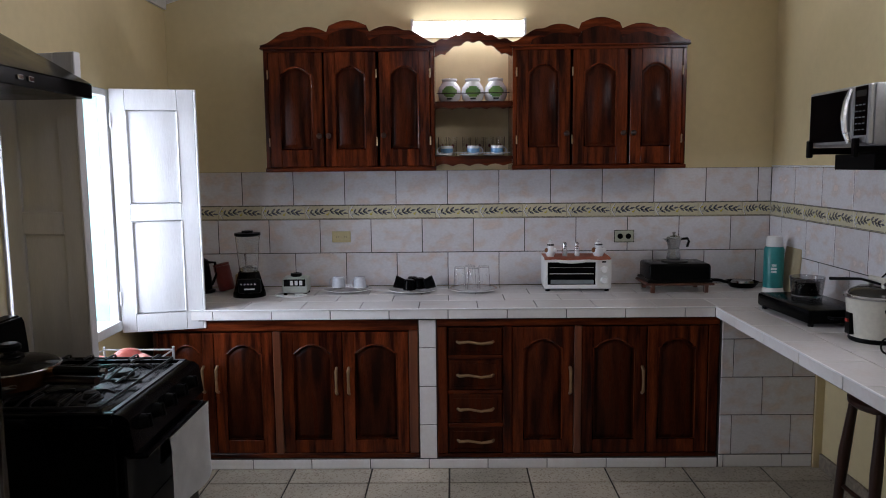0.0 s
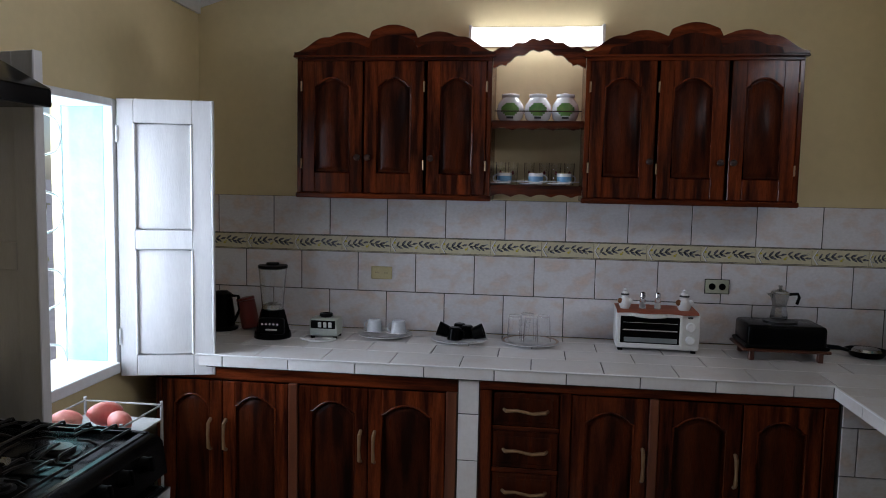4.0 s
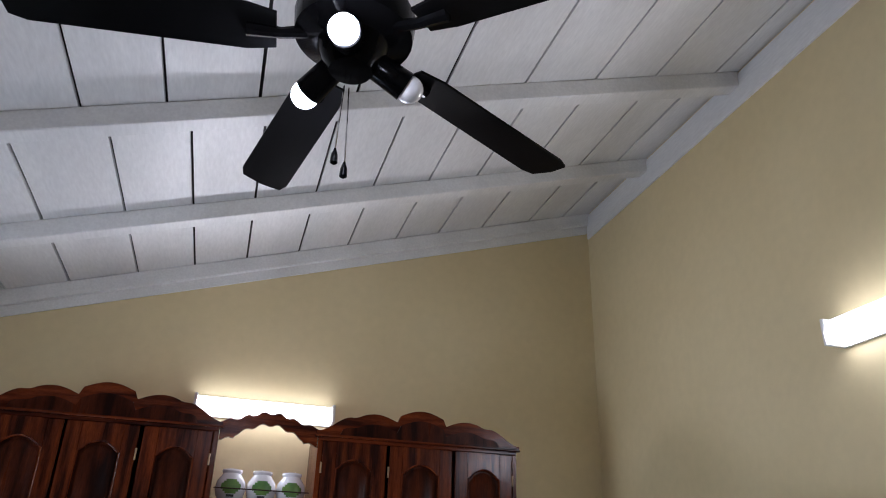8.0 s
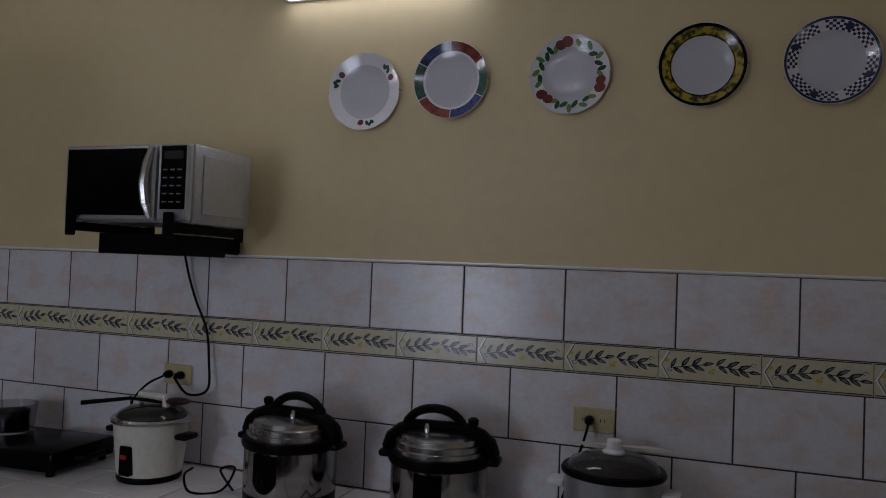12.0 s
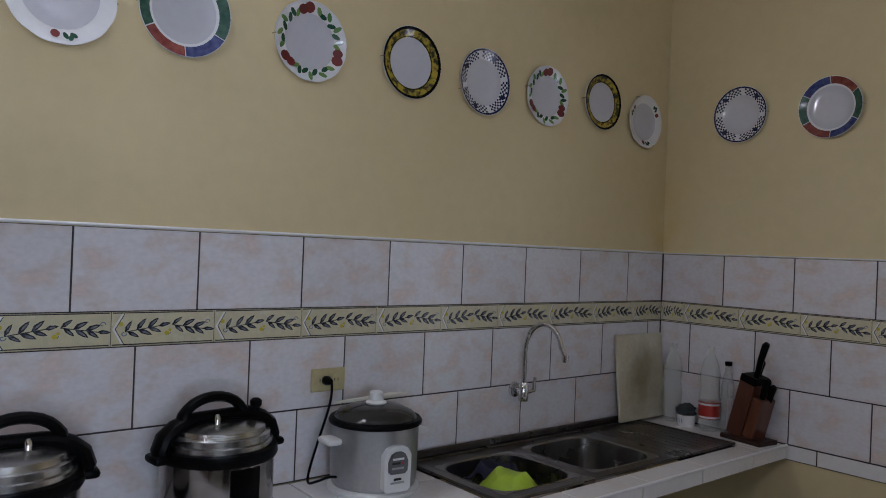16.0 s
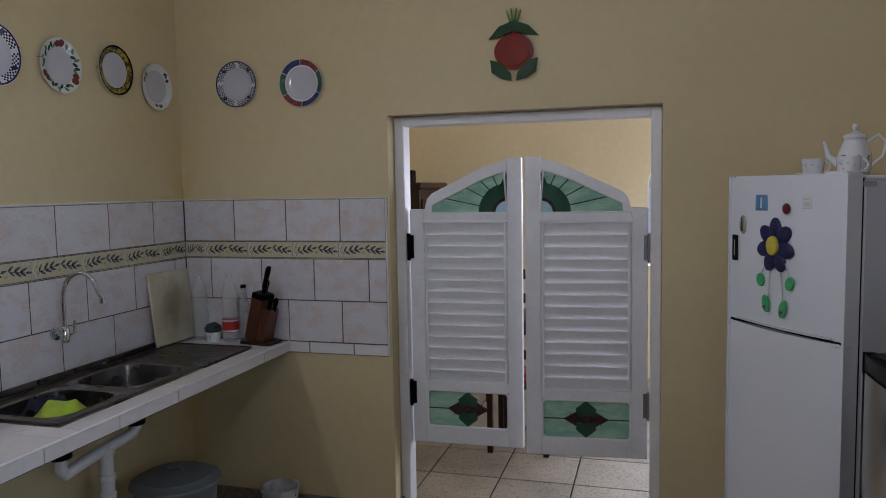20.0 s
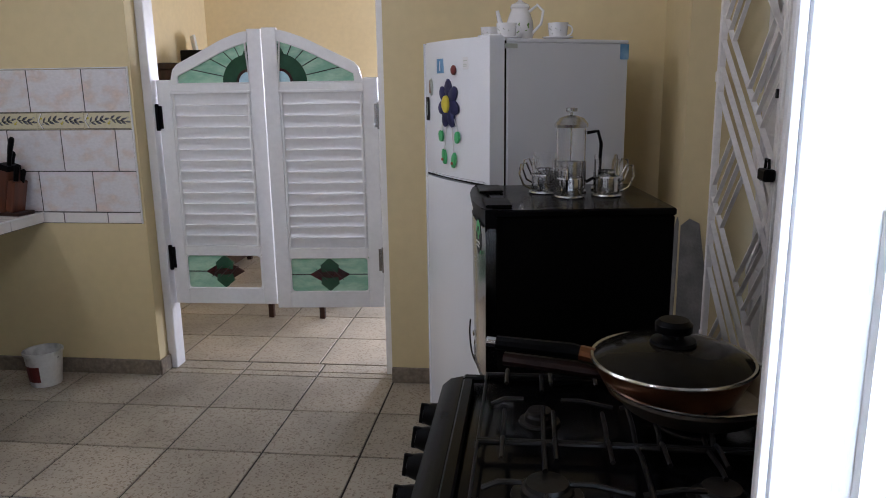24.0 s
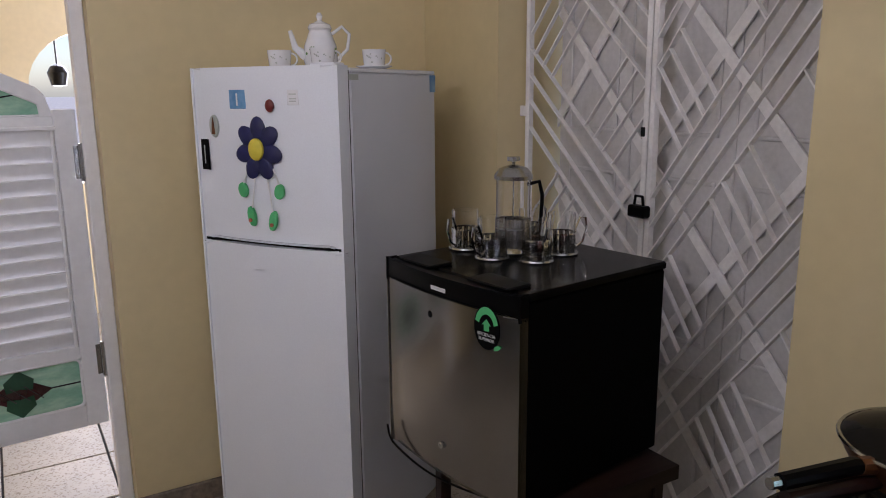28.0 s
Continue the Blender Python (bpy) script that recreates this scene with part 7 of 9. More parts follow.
# ---- under the counter ----
pw = thing("drain_pipes", "white plastic sink drain with two bends under the counter", "pipe")
WP = WHITEP
for y in (0.88, 0.4525):
    bm = bmesh.new()
    cyl(bm, (1.715, y, 0.70), 0.042, 0.056, 16, bev=0.004)
    part("strainer_cup", bm, BLACKP, pw)
bm = bmesh.new()
tube(bm, [(1.715, 0.88, 0.71), (1.715, 0.88, 0.655), (1.715, 0.86, 0.63), (1.715, 0.80, 0.64), (1.715, 0.66, 0.655)], 0.024, 12)
part("bend", bm, WP, pw)
bm = bmesh.new()
tube(bm, [(1.715, 0.4525, 0.71), (1.715, 0.4525, 0.69), (1.715, 0.48, 0.665), (1.715, 0.56, 0.66), (1.715, 0.66, 0.655)], 0.024, 12)
part("bend", bm, WP, pw)
bm = bmesh.new()
cyl(bm, (1.715, 0.64, 0.40), 0.027, 0.27, 14)
part("riser", bm, WP, pw)
for z, r in ((0.63, 0.035), (0.52, 0.033), (0.44, 0.033)):
    bm = bmesh.new()
    cyl(bm, (1.715, 0.64, z), r, 0.028, 14, bev=0.004)
    part("coupling_nut", bm, WP, pw)
bm = bmesh.new()
lathe(bm, [(0, 0.30), (0.045, 0.30), (0.05, 0.33), (0.045, 0.40), (0.03, 0.415), (0, 0.415)], 18, at=(1.715, 0.64, 0))
part("bottle_trap", bm, WP, pw)
bm = bmesh.new()
tube(bm, [(1.73, 0.66, 0.39), (1.85, 0.86, 0.42), (1.99, 0.94, 0.44)], 0.024, 12)
part("waste_pipe", bm, BLACKP, pw)
bm = bmesh.new()
lathe(bm, [(0.024, 0), (0.055, 0), (0.05, 0.02), (0.026, 0.026)], 18, at=(1.998, 0.945, 0.44), axis="X", closed=True)
for v in bm.verts:
    v.co.x = 2 * 1.998 - v.co.x
part("wall_flange", bm, WP, pw)
bn = thing("waste_bin", "grey plastic bin with a domed lid under the counter", "bin", at(1.66, 0.27, 0))
bm = bmesh.new()
lathe(bm, [(0, 0.01), (0.14, 0), (0.15, 0.01), (0.185, 0.36), (0.19, 0.37), (0.18, 0.37), (0.14, 0.02), (0, 0.02)], 32)
part("bucket", bm, GREYBIN, bn)
bm = bmesh.new()
lathe(bm, [(0.2, 0.371), (0.205, 0.38), (0.2, 0.39), (0.17, 0.40), (0.16, 0.41), (0.06, 0.425), (0, 0.427)], 32)
ldp = part("lid", bm, GREYBIN, bn)
bm = bmesh.new()
tube(bm, [(-0.04, 0, 0.425), (-0.03, 0, 0.44), (0.03, 0, 0.44), (0.04, 0, 0.425)], 0.009, 8)
part("lid_grip", bm, GREYBIN, ldp)
pb = thing("paint_bucket", "small white paint bucket with a stained label on the floor", "bucket", at(1.385, -0.20, 0))
bm = bmesh.new()
lathe(bm, [(0, 0), (0.078, 0), (0.095, 0.175), (0.101, 0.178), (0.101, 0.19), (0.092, 0.19), (0.074, 0.006), (0, 0.006)], 28)
part("pail", bm, mat("stained_white_plastic", (0.62, 0.62, 0.60), (0.28, 0.27, 0.26), rough=0.5, scale=9, lo=0.5, hi=0.7), pb)
bm = bmesh.new()
for kk in range(9):
    a0, a1 = radians(-10 + 13 * kk), radians(-10 + 13 * (kk + 1))
    bm.faces.new([bm.verts.new((rr * math.cos(a), rr * math.sin(a), z)) for a, z, rr in ((a0, 0.03, 0.0822), (a1, 0.03, 0.0822), (a1, 0.12, 0.0908), (a0, 0.12, 0.0908))])
part("paper_wrap", bm, DARKRED, pb)
bm = bmesh.new()
tube(bm, arc(0, 0.17, 0.1, 200, 340, 12, 0, 0.05), 0.003, 6)
rot(bm, bm.verts, "X", 35, (0, 0, 0.17))
part("bail", bm, IRON, pb)
# bar stool by the east counter
sl = thing("bar_stool", "dark turned wooden bar stool beside the counter", "stool", at(1.76, 2.62, 0))
bm = bmesh.new()
lathe(bm, [(0, 0.685), (0.15, 0.685), (0.165, 0.70), (0.165, 0.715), (0.15, 0.727), (0, 0.73)], 32)
part("seat", bm, DARKWOOD, sl)
for s, t_ in ((-1, -1), (1, -1), (-1, 1), (1, 1)):
    bm = bmesh.new()
    pts = [Vector((s * 0.10, t_ * 0.10, 0.69)), Vector((s * 0.12, t_ * 0.12, 0.45)), Vector((s * 0.13, t_ * 0.13, 0.25)), Vector((s * 0.145, t_ * 0.145, 0.0))]
    tube(bm, pts, [0.018, 0.024, 0.02, 0.014], 12)
    part("leg", bm, DARKWOOD, sl)
for z, r in ((0.22, 0.126), (0.30, 0.122)):
    for a, b in (((-1, -1), (1, -1)), ((1, -1), (1, 1)), ((1, 1), (-1, 1)), ((-1, 1), (-1, -1))):
        if (z > 0.25) == (a[0] == b[0]):
            bm = bmesh.new()
            tube(bm, [(a[0] * r, a[1] * r, z), (b[0] * r, b[1] * r, z)], 0.01, 8)
            part("stretcher", bm, DARKWOOD, sl)

# ---- plates on the walls ----
def plate_z(r, R):
    u = r / R
    return 0.003 if u < 0.55 else 0.003 + 0.016 * min(1, (u - 0.55) / 0.45) ** 1.2


def ring_piece(R, r0, r1, a0, a1, lift=0.0016, n=6, k=3):
    bm = bmesh.new()
    g = [[bm.verts.new((r * math.cos(radians(a)), r * math.sin(radians(a)), plate_z(r, R) + lift)) for a in [a0 + (a1 - a0) * i / n for i in range(n + 1)]] for r in [r0 + (r1 - r0) * j / k for j in range(k + 1)]]
    for j in range(k):
        for i in range(n):
            bm.faces.new((g[j][i], g[j][i + 1], g[j + 1][i + 1], g[j + 1][i]))
    return bm


def blob(R, r, a, w, h, lift=0.002, n=10, turn=0.0):
    bm = bmesh.new()
    cx, cy = r * math.cos(radians(a)), r * math.sin(radians(a))
    vs = []
    for i in range(n):
        t = 2 * math.pi * i / n
        x, y = w * math.cos(t), h * math.sin(t)
        c, s = math.cos(radians(turn)), math.sin(radians(turn))
        px, py = cx + x * c - y * s, cy + x * s + y * c
        vs.append(bm.verts.new((px, py, plate_z(math.hypot(px, py), R) + lift)))
    bm.faces.new(vs)
    return bm


def wall_plate(style, m, R, spin=0.0):
    names = {"rose": "white wall plate with scalloped rim and small rose sprays", "quad": "white wall plate with a blue, red and green segmented rim", "apple": "white wall plate with red apples and leaves round the rim",
             "olive": "white wall plate with an olive and gold rim", "navy": "white wall plate with a navy chequered rim"}
    p = thing("wall_plate", names[style], "plate", m @ Matrix.Rotation(radians(spin), 4, "Z"), "decorative plates on the walls")
    bm = bmesh.new()
    prof = [(0, 0.0006), (R * 0.5, 0.0006)] + [(R * u, plate_z(R * u, R) - 0.0028) for u in (0.62, 0.8, 1.0)] + [(R * 1.003, plate_z(R, R))] + [(R * u, plate_z(R * u, R)) for u in (1.0 - 1e-3, 0.9, 0.8, 0.7, 0.6, 0.55, 0.3)] + [(0, 0.003)]
    lathe(bm, prof, 48)
    if style in ("rose", "apple"):
        for v in bm.verts:
            r = math.hypot(v.co.x, v.co.y)
            if r > R * 0.85:
                f = 1 + 0.013 * abs(math.sin(6 * math.atan2(v.co.y, v.co.x))) - 0.012
                v.co.x *= f
                v.co.y *= f
    body = part("body", bm, CERAMIC, p)
    part("centre", ring_piece(R, 0.001, R * 0.70, 0, 360, 0.0008, 32, 6), REFLECTGREY, p)
    if style == "quad":
        for i, mm in enumerate((PLATEBLUE, PLATEGREEN, PLATERED, PLATEBLUE, PLATEGREEN, PLATERED)):
            part("rim_segment", ring_piece(R, R * 0.76, R * 0.985, 92 + 60 * i, 92 + 60 * i + 58.5), mm, p)
    elif style == "olive":
        part("rim_band", ring_piece(R, R * 0.70, R * 0.92, 0, 360, 0.0016, 48), OLIVERIM, p)
        part("edge_band", ring_piece(R, R * 0.915, R * 0.99, 0, 360, 0.0018, 48, 1), BLACK, p)
        part("inner_line", ring_piece(R, R * 0.715, R * 0.74, 0, 360, 0.0018, 48, 1), BLACK, p)
    elif style == "navy":
        part("rim_band", ring_piece(R, R * 0.93, R * 0.985, 0, 360, 0.0016, 48, 1), NAVYRIM, p)
        bm = bmesh.new()
        for j in range(4):
            for i in range(72):
                if (i + j) % 2 == 0 and i % 18 < 16:
                    r0, r1 = R * (0.70 + 0.055 * j), R * (0.70 + 0.055 * (j + 1))
                    bm.faces.new([bm.verts.new((r * math.cos(radians(a)), r * math.sin(radians(a)), plate_z(r, R) + 0.0018)) for r, a in ((r0, 5 * i), (r1, 5 * i), (r1, 5 * i + 5), (r0, 5 * i + 5))])
        tagged(part("chequer_band", bm, NAVYRIM, p), kind="stuff")
        for i in range(4):
            part("rim_flower", blob(R, R * 0.82, 45 + 90 * i, 0.012, 0.009), NAVYRIM, p)
    elif style == "apple":
        part("edge_band", ring_piece(R, R * 0.95, R * 0.985, 0, 360, 0.0016, 48, 1), GREYSIDE, p)
        for i in range(3):
            a = 95 + 120 * i
            part("apple", blob(R, R * 0.83, a, R * 0.145, R * 0.135), DARKRED, p)
            part("apple", blob(R, R * 0.79, a + 13, R * 0.13, R * 0.12, 0.0024), DARKRED, p)
            for d, t in ((-20, 20), (-30, 60), (-40, 10), (24, -20), (34, 40), (45, 0), (56, 60), (66, 20)):
                part("leaf", blob(R, R * (0.80 + 0.05 * (d % 3 - 1)), a + d, R * 0.12, R * 0.06, 0.0021, 8, a + t), GREEN if d % 4 else LEAFG, p)
    elif style == "rose":
        for i in range(3):
            a = 30 + 120 * i
            part("rose", blob(R, R * 0.80, a - 5, R * 0.085, R * 0.08), DARKRED, p)
            for d, t in ((8, 30), (14, -20), (18, 60)):
                part("leaf", blob(R, R * (0.78 + 0.04 * (d % 5 - 2)), a + d, R * 0.075, R * 0.045, 0.0021, 8, a + t), GREEN, p)
    for s in (-1, 1):
        bm = bmesh.new()
        tube(bm, [(s * R * 0.99, 0, 0.001), (s * R * 1.03, 0, 0.01), (s * R * 0.985, 0, 0.023)], 0.0014, 5)
        part("hanger_clip", bm, STEEL, p)
    return p


east = Matrix.Rotation(radians(-90), 4, "Y") @ Matrix.Rotation(radians(-90), 4, "Z")
for y, z, st_, R, sp in ((2.198, 2.228, "rose", 0.13, 0), (1.893, 2.252, "quad", 0.125, 0), (1.512, 2.25, "apple", 0.122, 0), (1.132, 2.258, "olive", 0.121, 0), (0.80, 2.252, "navy", 0.121, 20), (0.468, 2.255, "apple", 0.117, -10), (0.13, 2.285, "olive", 0.117, 0), (-0.17, 2.245, "rose", 0.117, 120)):
    wall_plate(st_, Matrix.Translation((XE - 0.001, y, z)) @ east, R, sp)
south = Matrix.Rotation(radians(-90), 4, "X") @ Matrix.Rotation(radians(180), 4, "Z")
for x, z, st_, sp in ((1.636, 2.262, "navy", 0), (1.266, 2.248, "quad", 0)):
    wall_plate(st_, Matrix.Translation((x, YS + 0.001, z)) @ south, 0.12, sp)

# tomato plaque over the doorway, a plain fruit with leaves
tq = thing("tomato_plaque", "red ceramic tomato plaque with green leaves over the doorway", "wall ornament", Matrix.Translation((0.172, YS + 0.001, 2.335)) @ Matrix.Rotation(radians(180), 4, "Z"))


def cushion(outline, d):
    """A padded flat shape: outline (x, z), thickness d towards the room."""
    bm = bmesh.new()
    prism(bm, outline, -d * 0.6, 0)
    cx = sum(x for x, z in outline) / len(outline)
    cz = sum(z for x, z in outline) / len(outline)
    prism(bm, [(cx + (x - cx) * 0.82, cz + (z - cz) * 0.82) for x, z in outline], -d, -d * 0.59)
    return bm


part("fruit", cushion([(0.088 * math.cos(a) * (1 + 0.06 * math.cos(2 * a)), 0.085 * math.sin(a)) for a in [2 * math.pi * i / 22 for i in range(22)]], 0.03), PLAQUERED, tq)
part("leaf_cap", cushion([(-0.118, 0.06), (-0.07, 0.115), (0.0, 0.14), (0.07, 0.115), (0.118, 0.065), (0.06, 0.072), (0.0, 0.088), (-0.06, 0.07)], 0.036), GREEN, tq, "dark green leaf cap with a pale edge")
for s in (-1, 1):
    part("leaf", cushion([(s * 0.112, -0.035), (s * 0.06, -0.05), (s * 0.015, -0.10), (s * 0.01, -0.135), (s * 0.06, -0.125), (s * 0.105, -0.095)], 0.036), GREEN, tq)
for i, a in enumerate((-24, -8, 10, 26)):
    bm = bmesh.new()
    L = 0.065 - 0.008 * abs(i - 1.5)
    tube(bm, [(0.008 * (i - 1.5), -0.012, 0.125), (0.008 * (i - 1.5) + L * math.sin(radians(a)), -0.012, 0.135 + L)], [0.007, 0.003], 6)
    part("stalk", bm, LEAFG, tq)

# ---- fridge and what stands on it ----
FT = 123.4
fridge_m = at(-0.908, 0.226, 0, FT)
fr = thing("refrigerator", "white two-door refrigerator with magnets beside the doorway", "refrigerator", fridge_m)
FW, FD, FH = 0.277, 0.66, 1.722


def bowed(w, bulge, depth, n=12):
    return [(-w + 2 * w * i / n, -bulge * (1 - (2 * i / n - 1) ** 2)) for i in range(n + 1)] + [(w, depth), (-w, depth)]


def slab_xy(poly, z0, z1, bev=0.0):
    bm = bmesh.new()
    vs = prism(bm, [(x, y) for x, y in poly], 0, 1)
    for v in vs:
        x, t, y = v.co
        v.co = (x, y, z0 + (z1 - z0) * t)
    if bev:
        es = [e for e in bm.edges if abs(e.verts[0].co.z - e.verts[1].co.z) < 1e-6 or abs(e.calc_face_angle(0)) > 1.0]
        bmesh.ops.bevel(bm, geom=es, offset=bev, segments=2, affect="EDGES")
    return bm


bm = bmesh.new()
box(bm, -FW, 0.074, 0.03, FW, FD, FH - 0.012, bev=0.006)
part("body", bm, GREYSIDE, fr)
d1 = part("freezer_door", slab_xy(bowed(FW, 0.028, 0.055), 1.174, FH, 0.008), ENAMEL, fr)
d2 = part("fridge_door", slab_xy(bowed(FW, 0.028, 0.055), 0.06, 1.158, 0.008), ENAMEL, fr)
part("door_gasket", B(-FW + 0.004, 0.0555, 0.07, FW - 0.004, 0.0735, FH - 0.006), BLACKP, fr)
part("kick_plate", B(-FW + 0.01, 0.04, 0.0, FW - 0.01, 0.06, 0.055), GREYP, fr)
# black strip standing in for the shade between the two doors
part("split_shadow_rail", B(-FW + 0.004, 0.0, 1.1585, FW - 0.004, 0.055, 1.1735), BLACKP, fr)
part("hand_grip", slab_xy(bowed(FW - 0.001, 0.036, 0.02), 1.082, 1.150, 0.008), ENAMEL, d2, "proud upper lip of the door")
bm = bmesh.new()
box(bm, -FW, 0.0745, FH - 0.0115, FW, FD, FH + 0.002, bev=0.003)
part("top_panel", bm, ENAMEL, fr)
part("hinge_cover", B(0.18, 0.0, FH + 0.0005, 0.27, 0.06, FH + 0.016, bev=0.004), ENAMEL, fr)
part("corner_tape", B(FW + 0.0005, FD - 0.045, FH - 0.075, FW + 0.0015, FD, FH - 0.014), SKYBLUE, fr)
part("side_badge", B(FW + 0.0005, 0.065, FH - 0.035, FW + 0.0015, 0.12, FH - 0.018), GREYP, fr)


def fz(x):
    return -0.028 * (1 - (x / FW) ** 2)


def magnet(label, x, z, bm, material, name="fridge_magnet"):
    o = solo(name, bm, material, label, "magnet", fridge_m @ Matrix.Translation((x, fz(x) - 0.0025, z)) @ Matrix.Rotation(math.atan(0.73 * x), 4, "Z"), "magnets on the refrigerator")
    return o


mg = magnet("blue picture magnet of a lighthouse shore", -0.075, 1.632, B(-0.034, -0.004, -0.03, 0.034, 0, 0.03, bev=0.002), SKYBLUE)
part("picture_mark", B(-0.003, -0.0055, -0.02, 0.003, -0.0042, 0.018), PAPER, mg)
bm = bmesh.new()
lathe(bm, [(0, 0), (0.022, 0), (0.02, 0.006), (0, 0.007)], 20, axis="Y")
rot(bm, bm.verts, "X", 180)
bmesh.ops.scale(bm, vec=(1, 1, 1.7), verts=bm.verts)
mg = magnet("oval bronze tower magnet with pale rim", -0.185, 1.547, bm, GREYP)
bm = bmesh.new()
prism(bm, [(-0.008, -0.026), (0.008, -0.026), (0.004, 0.01), (0, 0.028), (-0.004, 0.01)], -0.0095, -0.0075)
part("tower_mark", bm, COPPER, mg)
bm = bmesh.new()
bmesh.ops.create_uvsphere(bm, u_segments=14, v_segments=8, radius=0.018)
bmesh.ops.scale(bm, vec=(0.9, 0.6, 1.1), verts=bm.verts)
bmesh.ops.translate(bm, vec=(0, -0.009, 0), verts=bm.verts)
mg = magnet("small dark red ladybird magnet", 0.055, 1.612, bm, DARKRED)
mg = magnet("square white tile magnet", 0.135, 1.639, B(-0.02, -0.004, -0.026, 0.02, 0, 0.022, bev=0.002), CERAMIC)
for dz_ in (-0.015, -0.008, 0.006):
    part("print_bar", B(-0.012, -0.0055, dz_, 0.012, -0.0042, dz_ + 0.003), GREYP, mg)
mg = magnet("dark rectangular tower magnet", -0.238, 1.454, B(-0.02, -0.004, -0.05, 0.02, 0, 0.05, bev=0.002), BLACKP)
part("tower_mark", B(-0.002, -0.0055, -0.03, 0.002, -0.0042, 0.03), GREYP, mg)
fl = thing("flower_magnet", "blue foam flower magnet with dangling green feet", "magnet", fridge_m @ Matrix.Translation((0.0, fz(0) - 0.001, 1.478)) @ Matrix.Scale(1.05, 4), "magnets on the refrigerator")
for i in range(7):
    a = 90 + i * 360 / 7
    bm = bmesh.new()
    lathe(bm, [(0, 0), (0.031, 0), (0.033, 0.006), (0.024, 0.012), (0, 0.013)], 16, axis="Y")
    rot(bm, bm.verts, "X", 180)
    bmesh.ops.scale(bm, vec=(0.85, 1, 1.25), verts=bm.verts)
    rot(bm, bm.verts, "Y", -(a - 90))
    bmesh.ops.translate(bm, vec=(0.046 * math.cos(radians(a)), -0.0006 * (i % 2), 0.056 * math.sin(radians(a))), verts=bm.verts)
    part("petal", bm, BLUE, fl)
bm = bmesh.new()
lathe(bm, [(0, 0), (0.028, 0), (0.027, 0.008), (0.018, 0.014), (0, 0.015)], 20, axis="Y")
rot(bm, bm.verts, "X", 180)
bmesh.ops.scale(bm, vec=(0.95, 1, 1.2), verts=bm.verts)
bmesh.ops.translate(bm, vec=(0, -0.0135, 0), verts=bm.verts)
part("centre", bm, YELLOW, fl)
for x, z, x0 in ((-0.068, -0.11, -0.045), (0.068, -0.11, 0.045), (-0.04, -0.19, -0.018), (0.04, -0.2, 0.018)):
    bm = bmesh.new()
    tube(bm, [(x0, -0.004, -0.05), ((x + x0) / 2 + 0.004, -0.005, (z - 0.05) / 2), (x, -0.004, z)], 0.0025, 6)
    part("string", bm, WHITEP, fl)
    bm = bmesh.new()
    mitt = z > -0.15
    lathe(bm, [(0, 0), (0.016, 0), (0.015, 0.008), (0, 0.01)], 14, axis="Y")
    rot(bm, bm.verts, "X", 180)
    bmesh.ops.scale(bm, vec=(1.1, 1, 1.5) if mitt else (0.9, 1.2, 2.0), verts=bm.verts)
    rot(bm, bm.verts, "Y", 12 if x > 0 else -10)
    bmesh.ops.translate(bm, vec=(x, 0, z - 0.015), verts=bm.verts)
    ft = part("felt_mitt" if mitt else "felt_foot", bm, GREENFOAM, fl)
    if not mitt:
        bm = bmesh.new()
        cyl(bm, (x, -0.016, z - 0.026), 0.006, 0.004, 10, "Y")
        part("toe_dot", bm, ORANGEMAT, ft)

ZF = FH + 0.0025
tpot = thing("teapot", "tall white porcelain teapot on the refrigerator", "teapot", at(-1.165, 0.085, ZF, 162))
bm = bmesh.new()
lathe(bm, [(0, 0), (0.046, 0), (0.05, 0.008), (0.058, 0.03), (0.055, 0.08), (0.042, 0.115), (0.036, 0.13), (0.04, 0.136), (0, 0.137)], 28)
part("body", bm, CERAMIC, tpot)
bm = bmesh.new()
lathe(bm, [(0.041, 0.1375), (0.036, 0.15), (0.014, 0.16), (0.008, 0.165), (0.011, 0.178), (0.006, 0.189), (0, 0.19)], 24)
part("lid", bm, CERAMIC, tpot)
bm = bmesh.new()
tube(bm, [(-0.05, 0, 0.045), (-0.085, 0, 0.075), (-0.10, 0, 0.13)], [0.017, 0.012, 0.007], 10)
part("spout", bm, CERAMIC, tpot)
bm = bmesh.new()
tube(bm, [(0.04, 0, 0.12), (0.075, 0, 0.145), (0.1, 0, 0.12), (0.092, 0, 0.07), (0.055, 0, 0.035)], 0.006, 8)
part("handle", bm, CERAMIC, tpot)
bm = bmesh.new()
random.seed(5)
for q in range(14):
    aa, zq = radians(-90 + random.uniform(-60, 60)), random.uniform(0.035, 0.075)
    rr = 0.0588
    s = random.uniform(0.003, 0.006)
    bm.faces.new([bm.verts.new((rr * math.cos(aa + da / rr), rr * math.sin(aa + da / rr), zq + dz_)) for da, dz_ in ((-s, 0), (0, -s), (s, 0), (0, s))])
part("flower_motif", bm, LEAFG, tpot)
for x, y, a in ((-1.039, 0.025, 162), (-1.114, 0.227, 162), (-1.319, 0.183, 162)):
    bm = bmesh.new()
    lathe(bm, [(0, 0), (0.03, 0), (0.062, 0.01), (0.061, 0.013), (0.03, 0.004), (0, 0.004)], 26)
    solo("saucer", bm, CERAMIC, "white saucer on the refrigerator", "saucer", at(x, y, ZF), "tea set on the refrigerator")
    mug("tea_cup", at(x, y, ZF + 0.0045, 162), CERAMIC, "white porcelain cup with grey printed flowers", 0.041, 0.062, None, "tea set on the refrigerator", a - 162, 0.86, GREYP)

